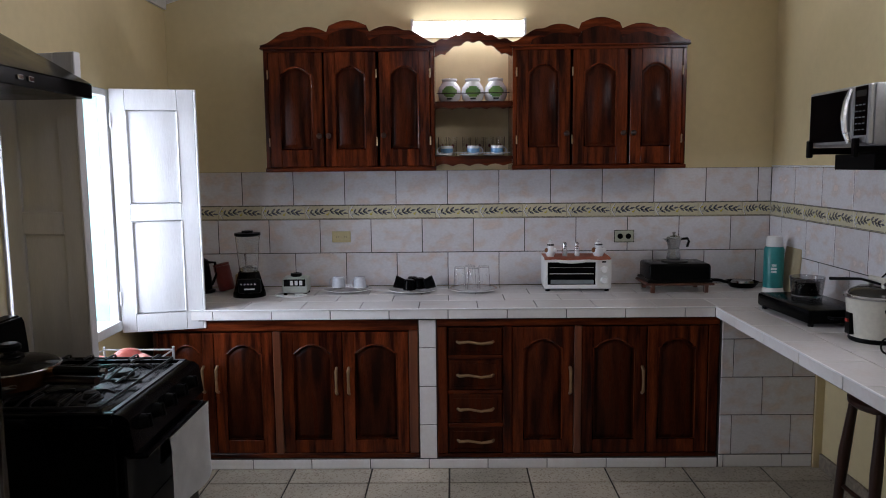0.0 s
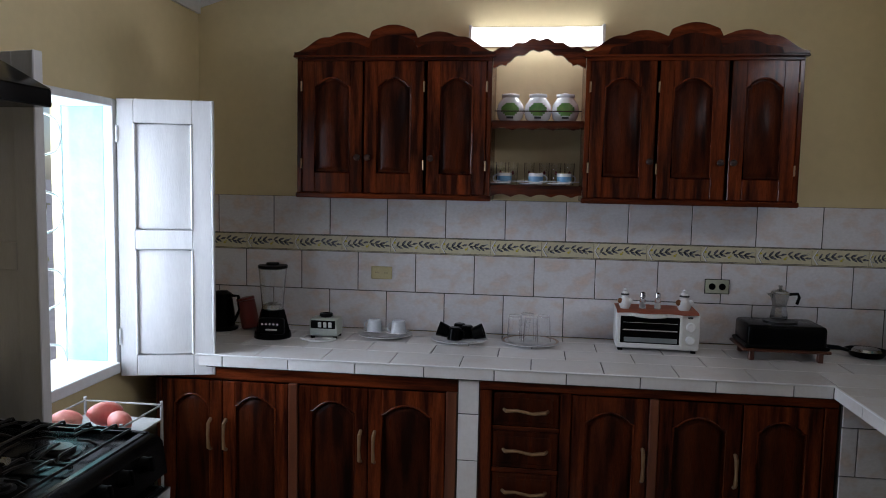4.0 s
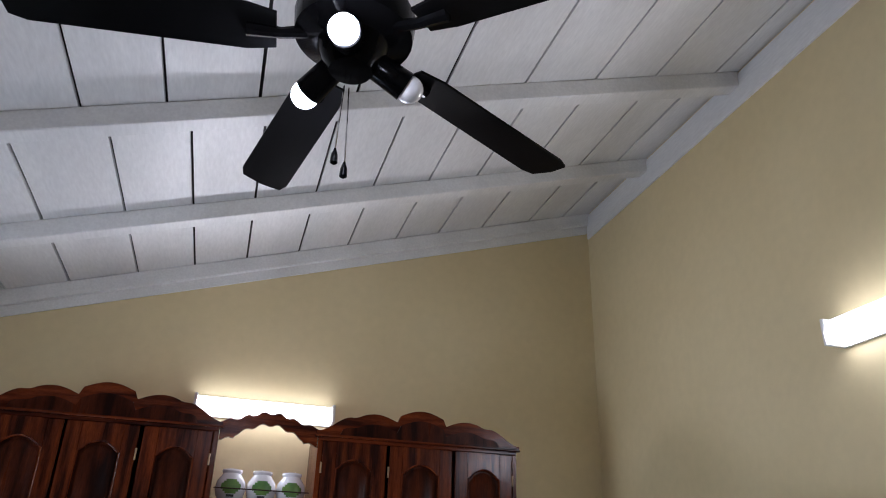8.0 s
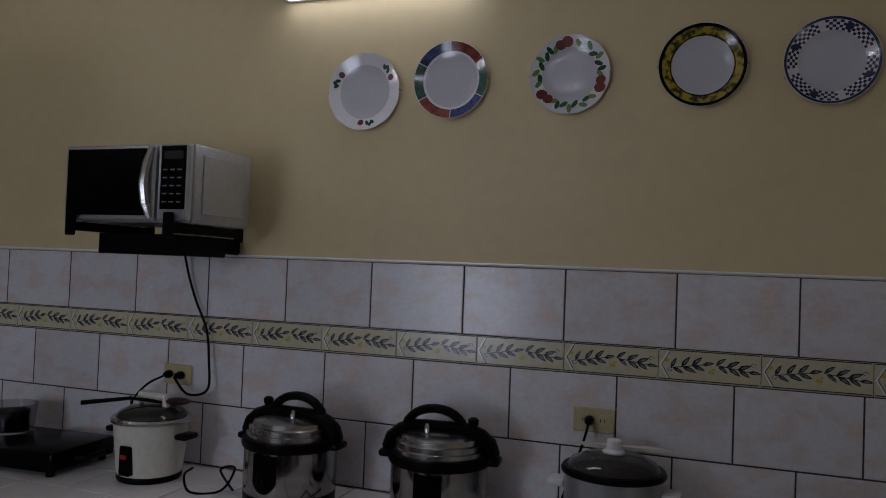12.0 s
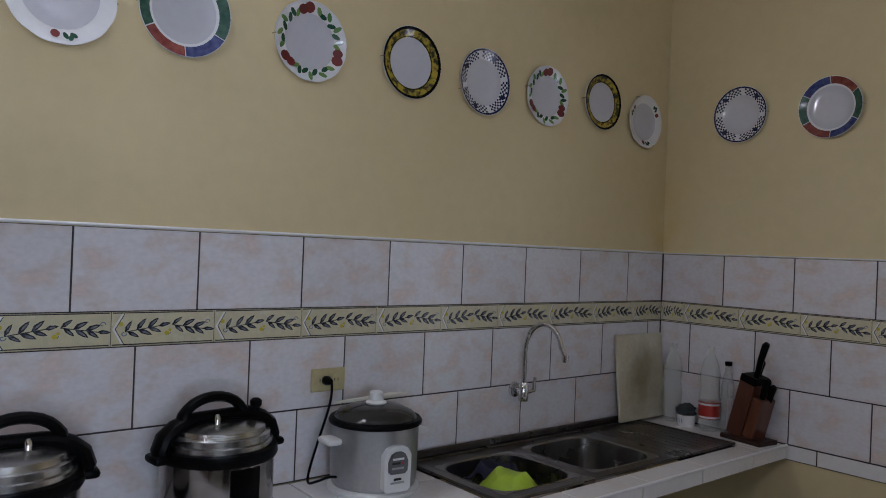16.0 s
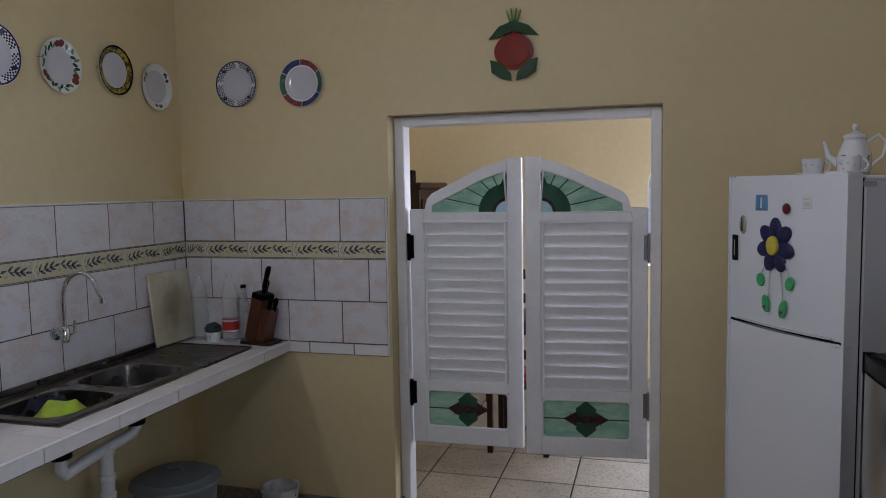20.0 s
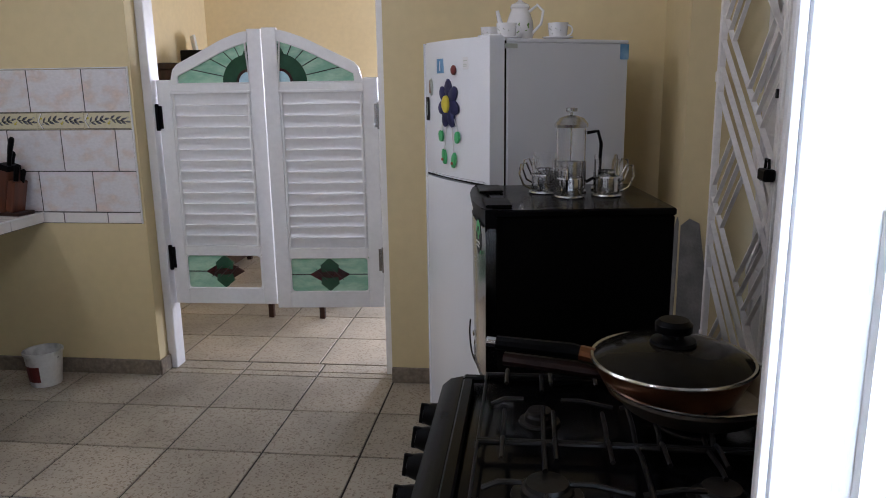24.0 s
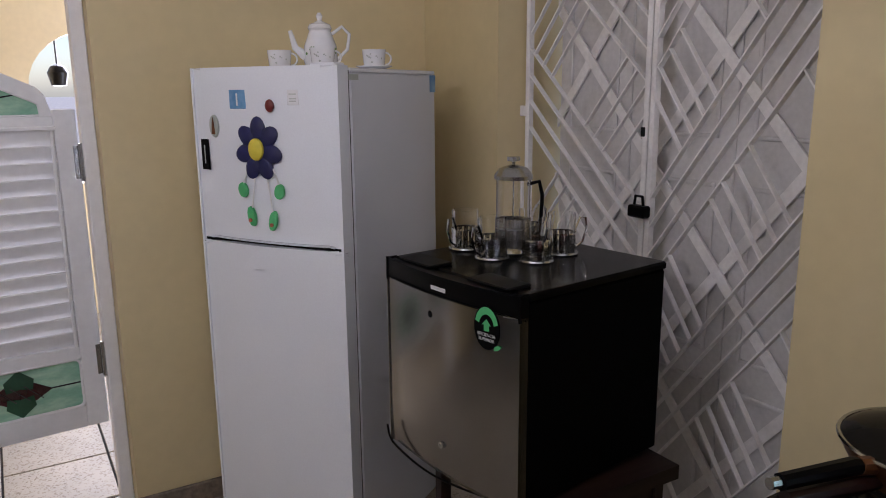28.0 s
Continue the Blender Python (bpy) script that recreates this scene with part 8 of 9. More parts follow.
# ---- mini fridge on its low table ----
lt = thing("low_table", "low brown wooden table with a splintered corner under the mini fridge", "table")
bm = bmesh.new()
top = [(-1.60, 0.80), (-1.135, 0.80), (-1.15, 1.318), (-1.166, 1.326), (-1.176, 1.345), (-1.60, 1.345)]
vs = prism(bm, top, 0.658, 0.697)
for v in vs:
    x, y, z = v.co
    v.co = (x, z, y)
part("tabletop", bm, TABLEWOOD, lt, "worn brown top")
bm = bmesh.new()
chip = [(-1.151, 1.25), (-1.147, 1.315), (-1.163, 1.33), (-1.175, 1.322), (-1.235, 1.335), (-1.19, 1.305), (-1.17, 1.285)]
vs = prism(bm, chip, 0.6972, 0.6995)
for v in vs:
    x, y, z = v.co
    v.co = (x, z, y)
part("splintered_corner", bm, RAWSPLINT, lt, "bare splintered wood")
for y in (0.83, 1.29):
    for x in (-1.57, -1.2):
        part("leg", B(x, y, 0, x + 0.035, y + 0.035, 0.6575, bev=0.003), TABLEWOOD, lt)
for y in (0.84, 1.30):
    part("apron", B(-1.534, y, 0.60, -1.201, y + 0.018, 0.6575), TABLEWOOD, lt)
sd = thing("steel_stand", "small black steel stand beside the low table", "stand")
part("top", B(-1.13, 1.185, 0.625, -1.012, 1.47, 0.648, bev=0.008, seg=2), BLACKM, sd)
for y in (1.20, 1.455):
    bm = bmesh.new()
    tube(bm, [(-1.03, y, 0.0), (-1.03, y, 0.585), (-1.043, y, 0.612), (-1.07, y, 0.617), (-1.10, y, 0.612), (-1.112, y, 0.585), (-1.112, y, 0.0)], 0.0085, 10)
    part("leg_frame", bm, BLACKP, sd)
mf = thing("mini_fridge", "small black refrigerator with a steel door on a low table", "refrigerator", at(-1.064, 1.072, 0.6975, 97.2))
MW, MD, MH = 0.25, 0.515, 0.525
bm = bmesh.new()
box(bm, -MW, 0.026, 0.012, MW, MD, MH - 0.022, bev=0.004)
part("body", bm, BLACKM, mf)
bm = bmesh.new()
box(bm, -MW - 0.003, 0.0235, MH - 0.0215, MW + 0.003, MD + 0.004, MH, bev=0.005)
part("worktop", bm, BLACK, mf)
dr = part("door", slab_xy(bowed(MW, 0.022, 0.022), 0.008, MH - 0.055, 0.004), DOORSTEEL, mf, "brushed steel door")
bm = slab_xy(bowed(MW, 0.026, 0.0225), MH - 0.0545, MH - 0.003, 0.005)
hd = part("door_head", bm, BLACKP, mf, "black handle strip over the door")
for x in (-0.14, 0.14):
    part("top_cap", B(x - 0.07, 0.0, MH + 0.0005, x + 0.07, 0.075, MH + 0.008, bev=0.003), BLACKP, mf)
for x in (-0.2, 0.2):
    for y in (0.12, MD - 0.06):
        bm = bmesh.new()
        cyl(bm, (x, y, 0.0), 0.014, 0.0125, 12)
        part("foot", bm, WHITEP, mf)
part("name_bar", B(-0.03, -0.0268, MH - 0.036, 0.025, -0.0255, MH - 0.026), PAPER, hd)
bm = bmesh.new()
lathe(bm, [(0, 0), (0.012, 0), (0.011, 0.003), (0, 0.004)], 16, axis="Y")
rot(bm, bm.verts, "X", 180)
bmesh.ops.translate(bm, vec=(-0.035, -0.0215, MH - 0.10), verts=bm.verts)
part("round_sticker", bm, BLACKP, dr)
bm = bmesh.new()
lathe(bm, [(0, 0), (0.009, 0), (0.009, 0.004), (0.004, 0.005), (0.004, 0.002), (0, 0.002)], 16, axis="Y")
rot(bm, bm.verts, "X", 180)
bmesh.ops.translate(bm, vec=(0.0, -0.0215, 0.09), verts=bm.verts)
part("lock", bm, CHROME, dr)
SX, SZ = 0.162, MH - 0.088
sy = -0.022 * (1 - (SX / MW) ** 2) - 0.0035
bm = bmesh.new()
lathe(bm, [(0, 0), (0.04, 0), (0.04, 0.001), (0, 0.0012)], 30, axis="Y")
rot(bm, bm.verts, "X", 180)
bmesh.ops.scale(bm, vec=(0.95, 1, 1.3), verts=bm.verts)
rot(bm, bm.verts, "Z", 6.5)
bmesh.ops.translate(bm, vec=(SX, sy, SZ), verts=bm.verts)
sk_ = part("energy_sticker", bm, BLACKP, dr, "dark oval sticker with a green house")
bm = bmesh.new()
for i in range(12):
    a0, a1 = 15 + 150 * i / 12, 15 + 150 * (i + 1) / 12
    bm.faces.new([bm.verts.new((r * 0.95 * math.cos(radians(a)), -0.0016, r * 1.3 * math.sin(radians(a)))) for r, a in ((0.024, a0), (0.037, a0), (0.037, a1), (0.024, a1))])
rot(bm, bm.verts, "Z", 6.5)
bmesh.ops.translate(bm, vec=(SX, sy, SZ), verts=bm.verts)
part("green_arch", bm, GREENFOAM, sk_)
bm = bmesh.new()
bm.faces.new([bm.verts.new((x, -0.0016, z)) for x, z in ((-0.008, -0.008), (0.008, -0.008), (0.008, 0.006), (0.014, 0.006), (0, 0.02), (-0.014, 0.006), (-0.008, 0.006))])
rot(bm, bm.verts, "Z", 6.5)
bmesh.ops.translate(bm, vec=(SX, sy, SZ), verts=bm.verts)
part("green_house", bm, GREENFOAM, sk_)
bm = bmesh.new()
bm.faces.new([bm.verts.new((x, -0.0017, z)) for x, z in ((0.022, -0.05), (0.036, -0.045), (0.044, -0.036), (0.034, -0.034), (0.024, -0.04))])
rot(bm, bm.verts, "Z", 6.5)
bmesh.ops.translate(bm, vec=(SX, sy, SZ), verts=bm.verts)
part("green_swirl", bm, GREENFOAM, sk_)


def lettering(text, m, size, parent, material):
    cu_ = bpy.data.curves.new("text", "FONT")
    cu_.body, cu_.size, cu_.align_x, cu_.extrude = text, size, "CENTER", 0.0002
    tmp = bpy.data.objects.new("text", cu_)
    me = bpy.data.meshes.new_from_object(tmp)
    bpy.data.objects.remove(tmp)
    me.materials.append(material)
    o = new("lettering", me)
    o.parent = parent
    o.matrix_basis = m
    return o


for txt, dz_ in (("EFICIENCIA", -0.020), ("SUPERIOR", -0.031)):
    lettering(txt, Matrix.Translation((SX + 0.0004, sy - 0.0022, SZ + dz_)) @ Matrix.Rotation(radians(6.5), 4, "Z") @ Matrix.Rotation(radians(90), 4, "X"), 0.0105, sk_, PAPER)
cable("power_cord", [(-1.012, 0.835, 0.755), (-1.012, 0.87, 0.715), (-1.03, 1.0, 0.692), (-1.06, 1.12, 0.690), (-1.11, 1.27, 0.703), (-1.16, 1.31, 0.703)], "thin cable lying along the front of the mini fridge", 0.003)

ZM = 0.6975 + MH + 0.0005
fp_ = thing("french_press", "glass french press with a steel lid and frame", "coffee press", at(-1.337, 0.965, ZM, 175) @ Matrix.Scale(1.08, 4))
bm = bmesh.new()
lathe(bm, [(0, 0.006), (0.04, 0.006), (0.042, 0.012), (0.042, 0.185), (0.04, 0.185), (0.04, 0.014), (0, 0.01)], 28)
part("beaker", bm, GLASS, fp_)
bm = bmesh.new()
lathe(bm, [(0, 0), (0.046, 0), (0.047, 0.005), (0.0435, 0.006), (0, 0.0055)], 28)
part("base_ring", bm, STEEL, fp_)
bm = bmesh.new()
lathe(bm, [(0.0428, 0.02), (0.0445, 0.02), (0.0445, 0.09), (0.0428, 0.09)], 28, closed=True)
part("sleeve", bm, STEEL, fp_)
bm = bmesh.new()
lathe(bm, [(0, 0.186), (0.047, 0.186), (0.048, 0.195), (0.035, 0.212), (0.012, 0.22), (0, 0.22)], 28)
ldp = part("lid", bm, STEEL, fp_)
bm = bmesh.new()
lathe(bm, [(0, 0.2205), (0.004, 0.2205), (0.004, 0.228), (0.016, 0.23), (0.016, 0.24), (0, 0.241)], 16)
part("plunger_knob", bm, STEEL, ldp)
bm = bmesh.new()
cyl(bm, (0, 0, 0.06), 0.002, 0.126, 8)
lathe(bm, [(0, 0.055), (0.039, 0.055), (0.039, 0.06), (0, 0.06)], 24)
part("plunger", bm, STEEL, fp_)
bm = bmesh.new()
tube(bm, [(0.044, 0, 0.17), (0.075, 0, 0.175), (0.085, 0, 0.14), (0.08, 0, 0.05), (0.045, 0, 0.03)], 0.005, 8)
part("handle", bm, BLACKP, fp_)


def glass_mug(x, y, a):
    g = thing("glass_mug", "glass coffee mug in a perforated steel holder", "mug", at(x, y, ZM, a) @ Matrix.Scale(1.12, 4), "glass mugs on the mini fridge")
    bm = bmesh.new()
    lathe(bm, [(0, 0.008), (0.029, 0.008), (0.032, 0.012), (0.033, 0.098), (0.031, 0.098), (0.03, 0.014), (0, 0.012)], 24)
    part("tumbler", bm, GLASS, g)
    bm = bmesh.new()
    lathe(bm, [(0, 0), (0.039, 0), (0.041, 0.003), (0.039, 0.007), (0, 0.0075)], 24)
    part("foot", bm, STEEL, g)
    bm = bmesh.new()
    lathe(bm, [(0.0335, 0.05), (0.0352, 0.05), (0.0352, 0.054), (0.0335, 0.054)], 24, closed=True)
    hold = part("holder", bm, CHROME, g)
    bm = bmesh.new()
    a1 = 2 * math.pi * 0.72 / 14
    bm.faces.new([bm.verts.new((0.0345 * math.cos(t), 0.0345 * math.sin(t), z)) for t, z in ((0, 0.008), (a1, 0.008), (a1, 0.0498), (0, 0.0498))])
    bmesh.ops.solidify(bm, geom=bm.faces, thickness=0.0012)
    strip = mesh_of("strip", bm, CHROME)
    for i in range(14):
        piece("strip", strip, hold, 0, 0, 0, Matrix.Rotation(2 * math.pi * i / 14, 4, "Z"))
    bm = bmesh.new()
    tube(bm, [(0.035, 0, 0.052), (0.05, 0, 0.085), (0.066, 0, 0.082), (0.07, 0, 0.055), (0.058, 0, 0.025), (0.036, 0, 0.012)], 0.003, 7)
    part("handle", bm, CHROME, g)


for x, y, a in ((-1.262, 0.846, 20), (-1.255, 0.986, 15), (-1.33, 1.076, 80), (-1.442, 1.04, 170), (-1.452, 0.90, 200)):
    glass_mug(x, y, a)

# ---- cooker, pans, towel, hood, fruit rack ----
cx0, cx1, cy0, cy1, CZ = -1.76, -1.095, 1.825, 2.455, 0.953
ck = thing("gas_cooker", "black four-burner gas cooker with cast iron grates", "cooker")
bm = bmesh.new()
box(bm, cx0, cy0, 0.04, cx1 + 0.02, cy1, CZ - 0.05, bev=0.005)
part("body", bm, BLACK, ck)
bm = bmesh.new()
box(bm, cx0, cy0 - 0.005, CZ - 0.049, cx1 + 0.02, cy1 + 0.005, CZ - 0.012, bev=0.008, seg=2)
part("hob_top", bm, HOB, ck)
bm = bmesh.new()
for a in ((cx0, cy0 - 0.005, cx1 + 0.02, cy0 + 0.018), (cx0, cy1 - 0.018, cx1 + 0.02, cy1 + 0.005), (cx1 - 0.004, cy0 + 0.018, cx1 + 0.02, cy1 - 0.018), (cx0, cy0 + 0.018, cx0 + 0.02, cy1 - 0.018)):
    box(bm, a[0], a[1], CZ - 0.0115, a[2], a[3], CZ + 0.002, bev=0.004)
part("hob_rim", bm, HOB, ck)
bm = bmesh.new()
prism(bm, [(cx1 + 0.021, CZ - 0.002), (cx1 + 0.048, CZ - 0.008), (cx1 + 0.066, CZ - 0.024), (cx1 + 0.08, CZ - 0.125), (cx1 + 0.021, CZ - 0.125)], cy0, cy1)
part("control_panel", bm, BLACK, ck)
for i in range(5):
    bm = bmesh.new()
    lathe(bm, [(0, 0), (0.026, 0), (0.024, 0.012), (0.019, 0.03), (0, 0.032)], 18, axis="X")
    box(bm, 0.02, -0.004, -0.022, 0.038, 0.004, 0.022, bev=0.002)
    rot(bm, bm.verts, "Y", -8)
    bmesh.ops.translate(bm, vec=(cx1 + 0.066, cy0 + 0.085 + i * 0.105, CZ - 0.055), verts=bm.verts)
    part("knob", bm, BLACKP, ck)
bm = bmesh.new()
box(bm, cx1 + 0.021, cy0 + 0.01, 0.16, cx1 + 0.045, cy1 - 0.01, CZ - 0.135, bev=0.006)
od = part("oven_door", bm, BLACK, ck)
part("oven_window", B(cx1 + 0.0455, cy0 + 0.1, 0.28, cx1 + 0.048, cy1 - 0.1, 0.60, bev=0.001), BLACKP, od)
bm = bmesh.new()
tube(bm, [(cx1 + 0.045, cy0 + 0.05, CZ - 0.155), (cx1 + 0.09, cy0 + 0.055, CZ - 0.155), (cx1 + 0.09, cy1 - 0.055, CZ - 0.155), (cx1 + 0.045, cy1 - 0.05, CZ - 0.155)], 0.009, 10)
part("oven_handle", bm, BLACK, od)
part("drawer", B(cx1 + 0.021, cy0 + 0.01, 0.05, cx1 + 0.042, cy1 - 0.01, 0.15, bev=0.005), BLACK, ck)
for x, y in ((cx0 + 0.04, cy0 + 0.04), (cx1 - 0.04, cy0 + 0.04), (cx0 + 0.04, cy1 - 0.04), (cx1 - 0.04, cy1 - 0.04)):
    bm = bmesh.new()
    cyl(bm, (x, y, 0), 0.018, 0.041, 10)
    part("foot", bm, BLACKP, ck)
bm = bmesh.new()
vs = prism(bm, [(-1.78, CZ - 0.012), (-1.688, CZ - 0.012), (-1.69, CZ + 0.06), (-1.70, CZ + 0.165), (-1.715, CZ + 0.18), (-1.78, CZ + 0.18)], cy0 - 0.015, cy1 + 0.005)
bmesh.ops.bevel(bm, geom=list(bm.edges), offset=0.008, segments=2, affect="EDGES")
part("back_guard", bm, BLACKP, ck, "black upright back guard")
for bx, by, br in ((-1.51, 2.0, 0.042), (-1.232, 2.01, 0.026), (-1.50, 2.255, 0.034), (-1.24, 2.265, 0.038)):
    bm = bmesh.new()
    lathe(bm, [(0, 0), (br * 1.5, 0), (br * 1.45, 0.004), (br * 1.1, 0.005), (br * 1.05, 0.014), (br * 0.9, 0.018), (0, 0.018)], 24, at=(bx, by, CZ - 0.0115))
    bu = part("burner", bm, IRON, ck)
    bm = bmesh.new()
    lathe(bm, [(0, 0.0185), (br * 0.92, 0.0185), (br * 0.85, 0.024), (0, 0.025)], 24, at=(bx, by, CZ - 0.0115))
    part("burner_cap", bm, IRON, bu)
for gy0, gy1 in ((cy0 + 0.02, (cy0 + cy1) / 2 - 0.004), ((cy0 + cy1) / 2 + 0.004, cy1 - 0.02)):
    gx0, gx1 = cx0 + 0.115, cx1 - 0.03
    zg = CZ + 0.012
    bm = bmesh.new()
    tube(bm, [(gx0, gy0, zg), (gx1, gy0, zg), (gx1, gy1, zg), (gx0, gy1, zg)], 0.005, 6, True)
    gr = part("grate", bm, IRON, ck)
    gm = (gy0 + gy1) / 2
    for bx in (-1.505, -1.237):
        for a in range(0, 360, 90):
            ca, sa = math.cos(radians(a)), math.sin(radians(a))
            ex, ey = ((0.125 if bx < -1.4 else 0.095 if ca > 0 else 0.13) * ca, (gy1 - gm) * sa)
            bm = bmesh.new()
            p0 = Vector((bx + ca * 0.035, gm + sa * 0.035, zg + 0.012))
            p1 = Vector((bx + ca * 0.07, gm + sa * 0.07, zg + 0.012))
            p2 = Vector((bx + ex, gm + ey, zg))
            tube(bm, [p0, p1, p2], 0.0045, 6)
            part("finger", bm, IRON, gr)
    for x in (gx0, gx1):
        for y in (gy0, gy1):
            bm = bmesh.new()
            cyl(bm, (x, y, CZ + 0.0015), 0.006, 0.008, 8)
            part("grate_foot", bm, IRON, gr)
    for x in [gx0 + (gx1 - gx0) * (k_ + 0.5) / 6 for k_ in range(6)]:
        for ya, s_ in ((gy0, 1), (gy1, -1)):
            bm = bmesh.new()
            tube(bm, [(x, ya, zg), (x, ya + s_ * 0.008, zg + 0.014), (x, ya + s_ * 0.024, zg + 0.017), (x, ya + s_ * 0.085, zg + 0.017)], [0.0048, 0.0045, 0.0042, 0.004], 6)
            part("finger", bm, IRON, gr)
    bm = bmesh.new()
    tube(bm, [(-1.39, gy0, zg), (-1.39, gy0 + 0.05, zg + 0.012), (-1.39, gy1 - 0.05, zg + 0.012), (-1.39, gy1, zg)], 0.0045, 6)
    part("finger", bm, IRON, gr)

ZG = CZ + 0.03
p1 = thing("skillet", "large worn steel skillet on the back burner", "pan", at(-1.508, 1.992, ZG))
bm = bmesh.new()
lathe(bm, [(0, 0), (0.125, 0), (0.157, 0.035), (0.1565, 0.043), (0.122, 0.005), (0, 0.005)], 40)
part("bowl", bm, PANMETAL, p1)
bm = bmesh.new()
lathe(bm, [(0.1565, 0.0435), (0.1615, 0.0435), (0.1625, 0.047), (0.1595, 0.0485), (0.1565, 0.047)], 40, closed=True)
part("rim", bm, STEEL, p1)
bm = bmesh.new()
tube(bm, [(0.158, -0.035, 0.036), (0.2, -0.045, 0.04), (0.345, -0.075, 0.046)], [0.010, 0.016, 0.014], 10)
part("handle", bm, HANDLERED, p1, "dark reddish brown handle")
p2 = thing("frying_pan", "dark covered frying pan with a glass lid and long handle", "pan", at(-1.472, 1.98, ZG + 0.018, -8))
bm = bmesh.new()
lathe(bm, [(0, 0), (0.115, 0), (0.142, 0.05), (0.146, 0.058), (0.141, 0.058), (0.112, 0.005), (0, 0.005)], 40)
part("bowl", bm, COPPER, p2)
bm = bmesh.new()
tube(bm, [(0.14, -0.01, 0.05), (0.18, -0.014, 0.056), (0.33, -0.02, 0.06)], [0.011, 0.016, 0.014], 10)
hl = part("handle", bm, BLACKP, p2)
bm = bmesh.new()
tube(bm, [(0.138, -0.01, 0.05), (0.168, -0.0125, 0.0545)], 0.0155, 10)
part("ferrule", bm, COPPER, p2)
bm = bmesh.new()
tube(bm, [(0.325, -0.02, 0.06), (0.35, -0.021, 0.061)], 0.010, 8)
part("hanging_eye", bm, STEEL, p2)
lid = thing("pan_lid", "domed glass lid with a black knob on the frying pan", "lid", at(-1.472, 1.98, ZG + 0.0765))
bm = bmesh.new()
lathe(bm, [(0.146, 0.0), (0.149, 0.003), (0.147, 0.007), (0.142, 0.006)], 40, closed=True)
part("steel_rim", bm, STEEL, lid)
bm = bmesh.new()
lathe(bm, [(0.1418, 0.0052), (0.12, 0.018), (0.08, 0.028), (0.03, 0.033), (0.0, 0.034), (0.0, 0.031), (0.03, 0.03), (0.08, 0.025), (0.12, 0.015), (0.1418, 0.0032)], 40)
part("glass_dome", bm, LIDDARK, lid)
bm = bmesh.new()
lathe(bm, [(0, 0.0345), (0.042, 0.0345), (0.04, 0.04), (0.02, 0.043), (0.018, 0.05), (0.033, 0.056), (0.034, 0.07), (0.026, 0.078), (0, 0.079)], 26)
part("knob", bm, BLACKP, lid)
# towel over the oven handle
bm = bmesh.new()
n, mrow = 14, 18
grid = []
for j in range(mrow + 1):
    row = []
    for i in range(n + 1):
        u, v = i / n, j / mrow
        y = 2.02 + 0.41 * u + 0.012 * math.sin(v * 4 + u * 3)
        s = v * 0.40
        if s < 0.1:
            x, z = cx1 + 0.079 - 0.004, CZ - 0.144 - (0.1 - s)
        else:
            x, z = cx1 + 0.108 + 0.010 * math.sin(u * 9 + 1) * min(1, (s - 0.1) * 4), CZ - 0.144 - (s - 0.1)
        row.append(bm.verts.new((x, y, z)))
    grid.append(row)
for j in range(mrow):
    for i in range(n):
        bm.faces.new((grid[j][i], grid[j][i + 1], grid[j + 1][i + 1], grid[j + 1][i]))
bmesh.ops.solidify(bm, geom=bm.faces, thickness=0.004)
solo("dish_towel", bm, CLOTH, "white towel hanging over the oven handle", "towel")
# hood
hx, hy0, hy1, hz = -1.395, 1.86, 2.49, 1.955
hd = thing("range_hood", "black enamelled range hood over the cooker", "range hood")
bm = bmesh.new()
a = [(XW + 0.002, hy0), (hx, hy0), (hx, hy1), (XW + 0.002, hy1)]
lo = [bm.verts.new((x, y, hz + 0.055)) for x, y in a]
hi = [bm.verts.new((x, y, hz + 0.24)) for x, y in ((XW + 0.002, hy0 + 0.14), (XW + 0.16, hy0 + 0.14), (XW + 0.16, hy1 - 0.14), (XW + 0.002, hy1 - 0.14))]
for i in range(4):
    bm.faces.new((lo[i], lo[(i + 1) % 4], hi[(i + 1) % 4], hi[i]))
bm.faces.new(hi)
bm.faces.new(lo)
part("canopy", bm, BLACK, hd)
part("skirt", B(XW + 0.002, hy0, hz, hx, hy1, hz + 0.0545, bev=0.004), BLACK, hd)
for y in (2.0, 2.06):
    part("switch", B(hx + 0.0005, y, hz + 0.02, hx + 0.006, y + 0.03, hz + 0.036, bev=0.002), CHROME, hd)
part("flue", B(XW + 0.002, hy0 + 0.15, hz + 0.2405, XW + 0.15, hy1 - 0.15, hz + 0.42, bev=0.003), BLACK, hd)
# fruit rack and mangoes
rk = thing("vegetable_rack", "tall white wire rack on the floor filled with fruit", "rack")
qx0, qx1, qy0, qy1 = -1.70, -1.37, 2.79, 3.08
for x in (qx0, qx1):
    for y in (qy0, qy1):
        bm = bmesh.new()
        cyl(bm, (x, y, 0.0), 0.006, 0.85, 8)
        part("post", bm, RACKWIRE, rk)
for z in (0.12, 0.43, 0.775):
    for dz_ in (0.0, 0.06) if z > 0.7 else (0.0, 0.06, 0.115):
        bm = bmesh.new()
        tube(bm, [(qx0, qy0, z + dz_), (qx1, qy0, z + dz_), (qx1, qy1, z + dz_), (qx0, qy1, z + dz_)], 0.004, 6, True)
        part("wire", bm, RACKWIRE, rk)
    part("tray", B(qx0, qy0, z - 0.004, qx1, qy1, z + 0.002), RACKWIRE, rk)


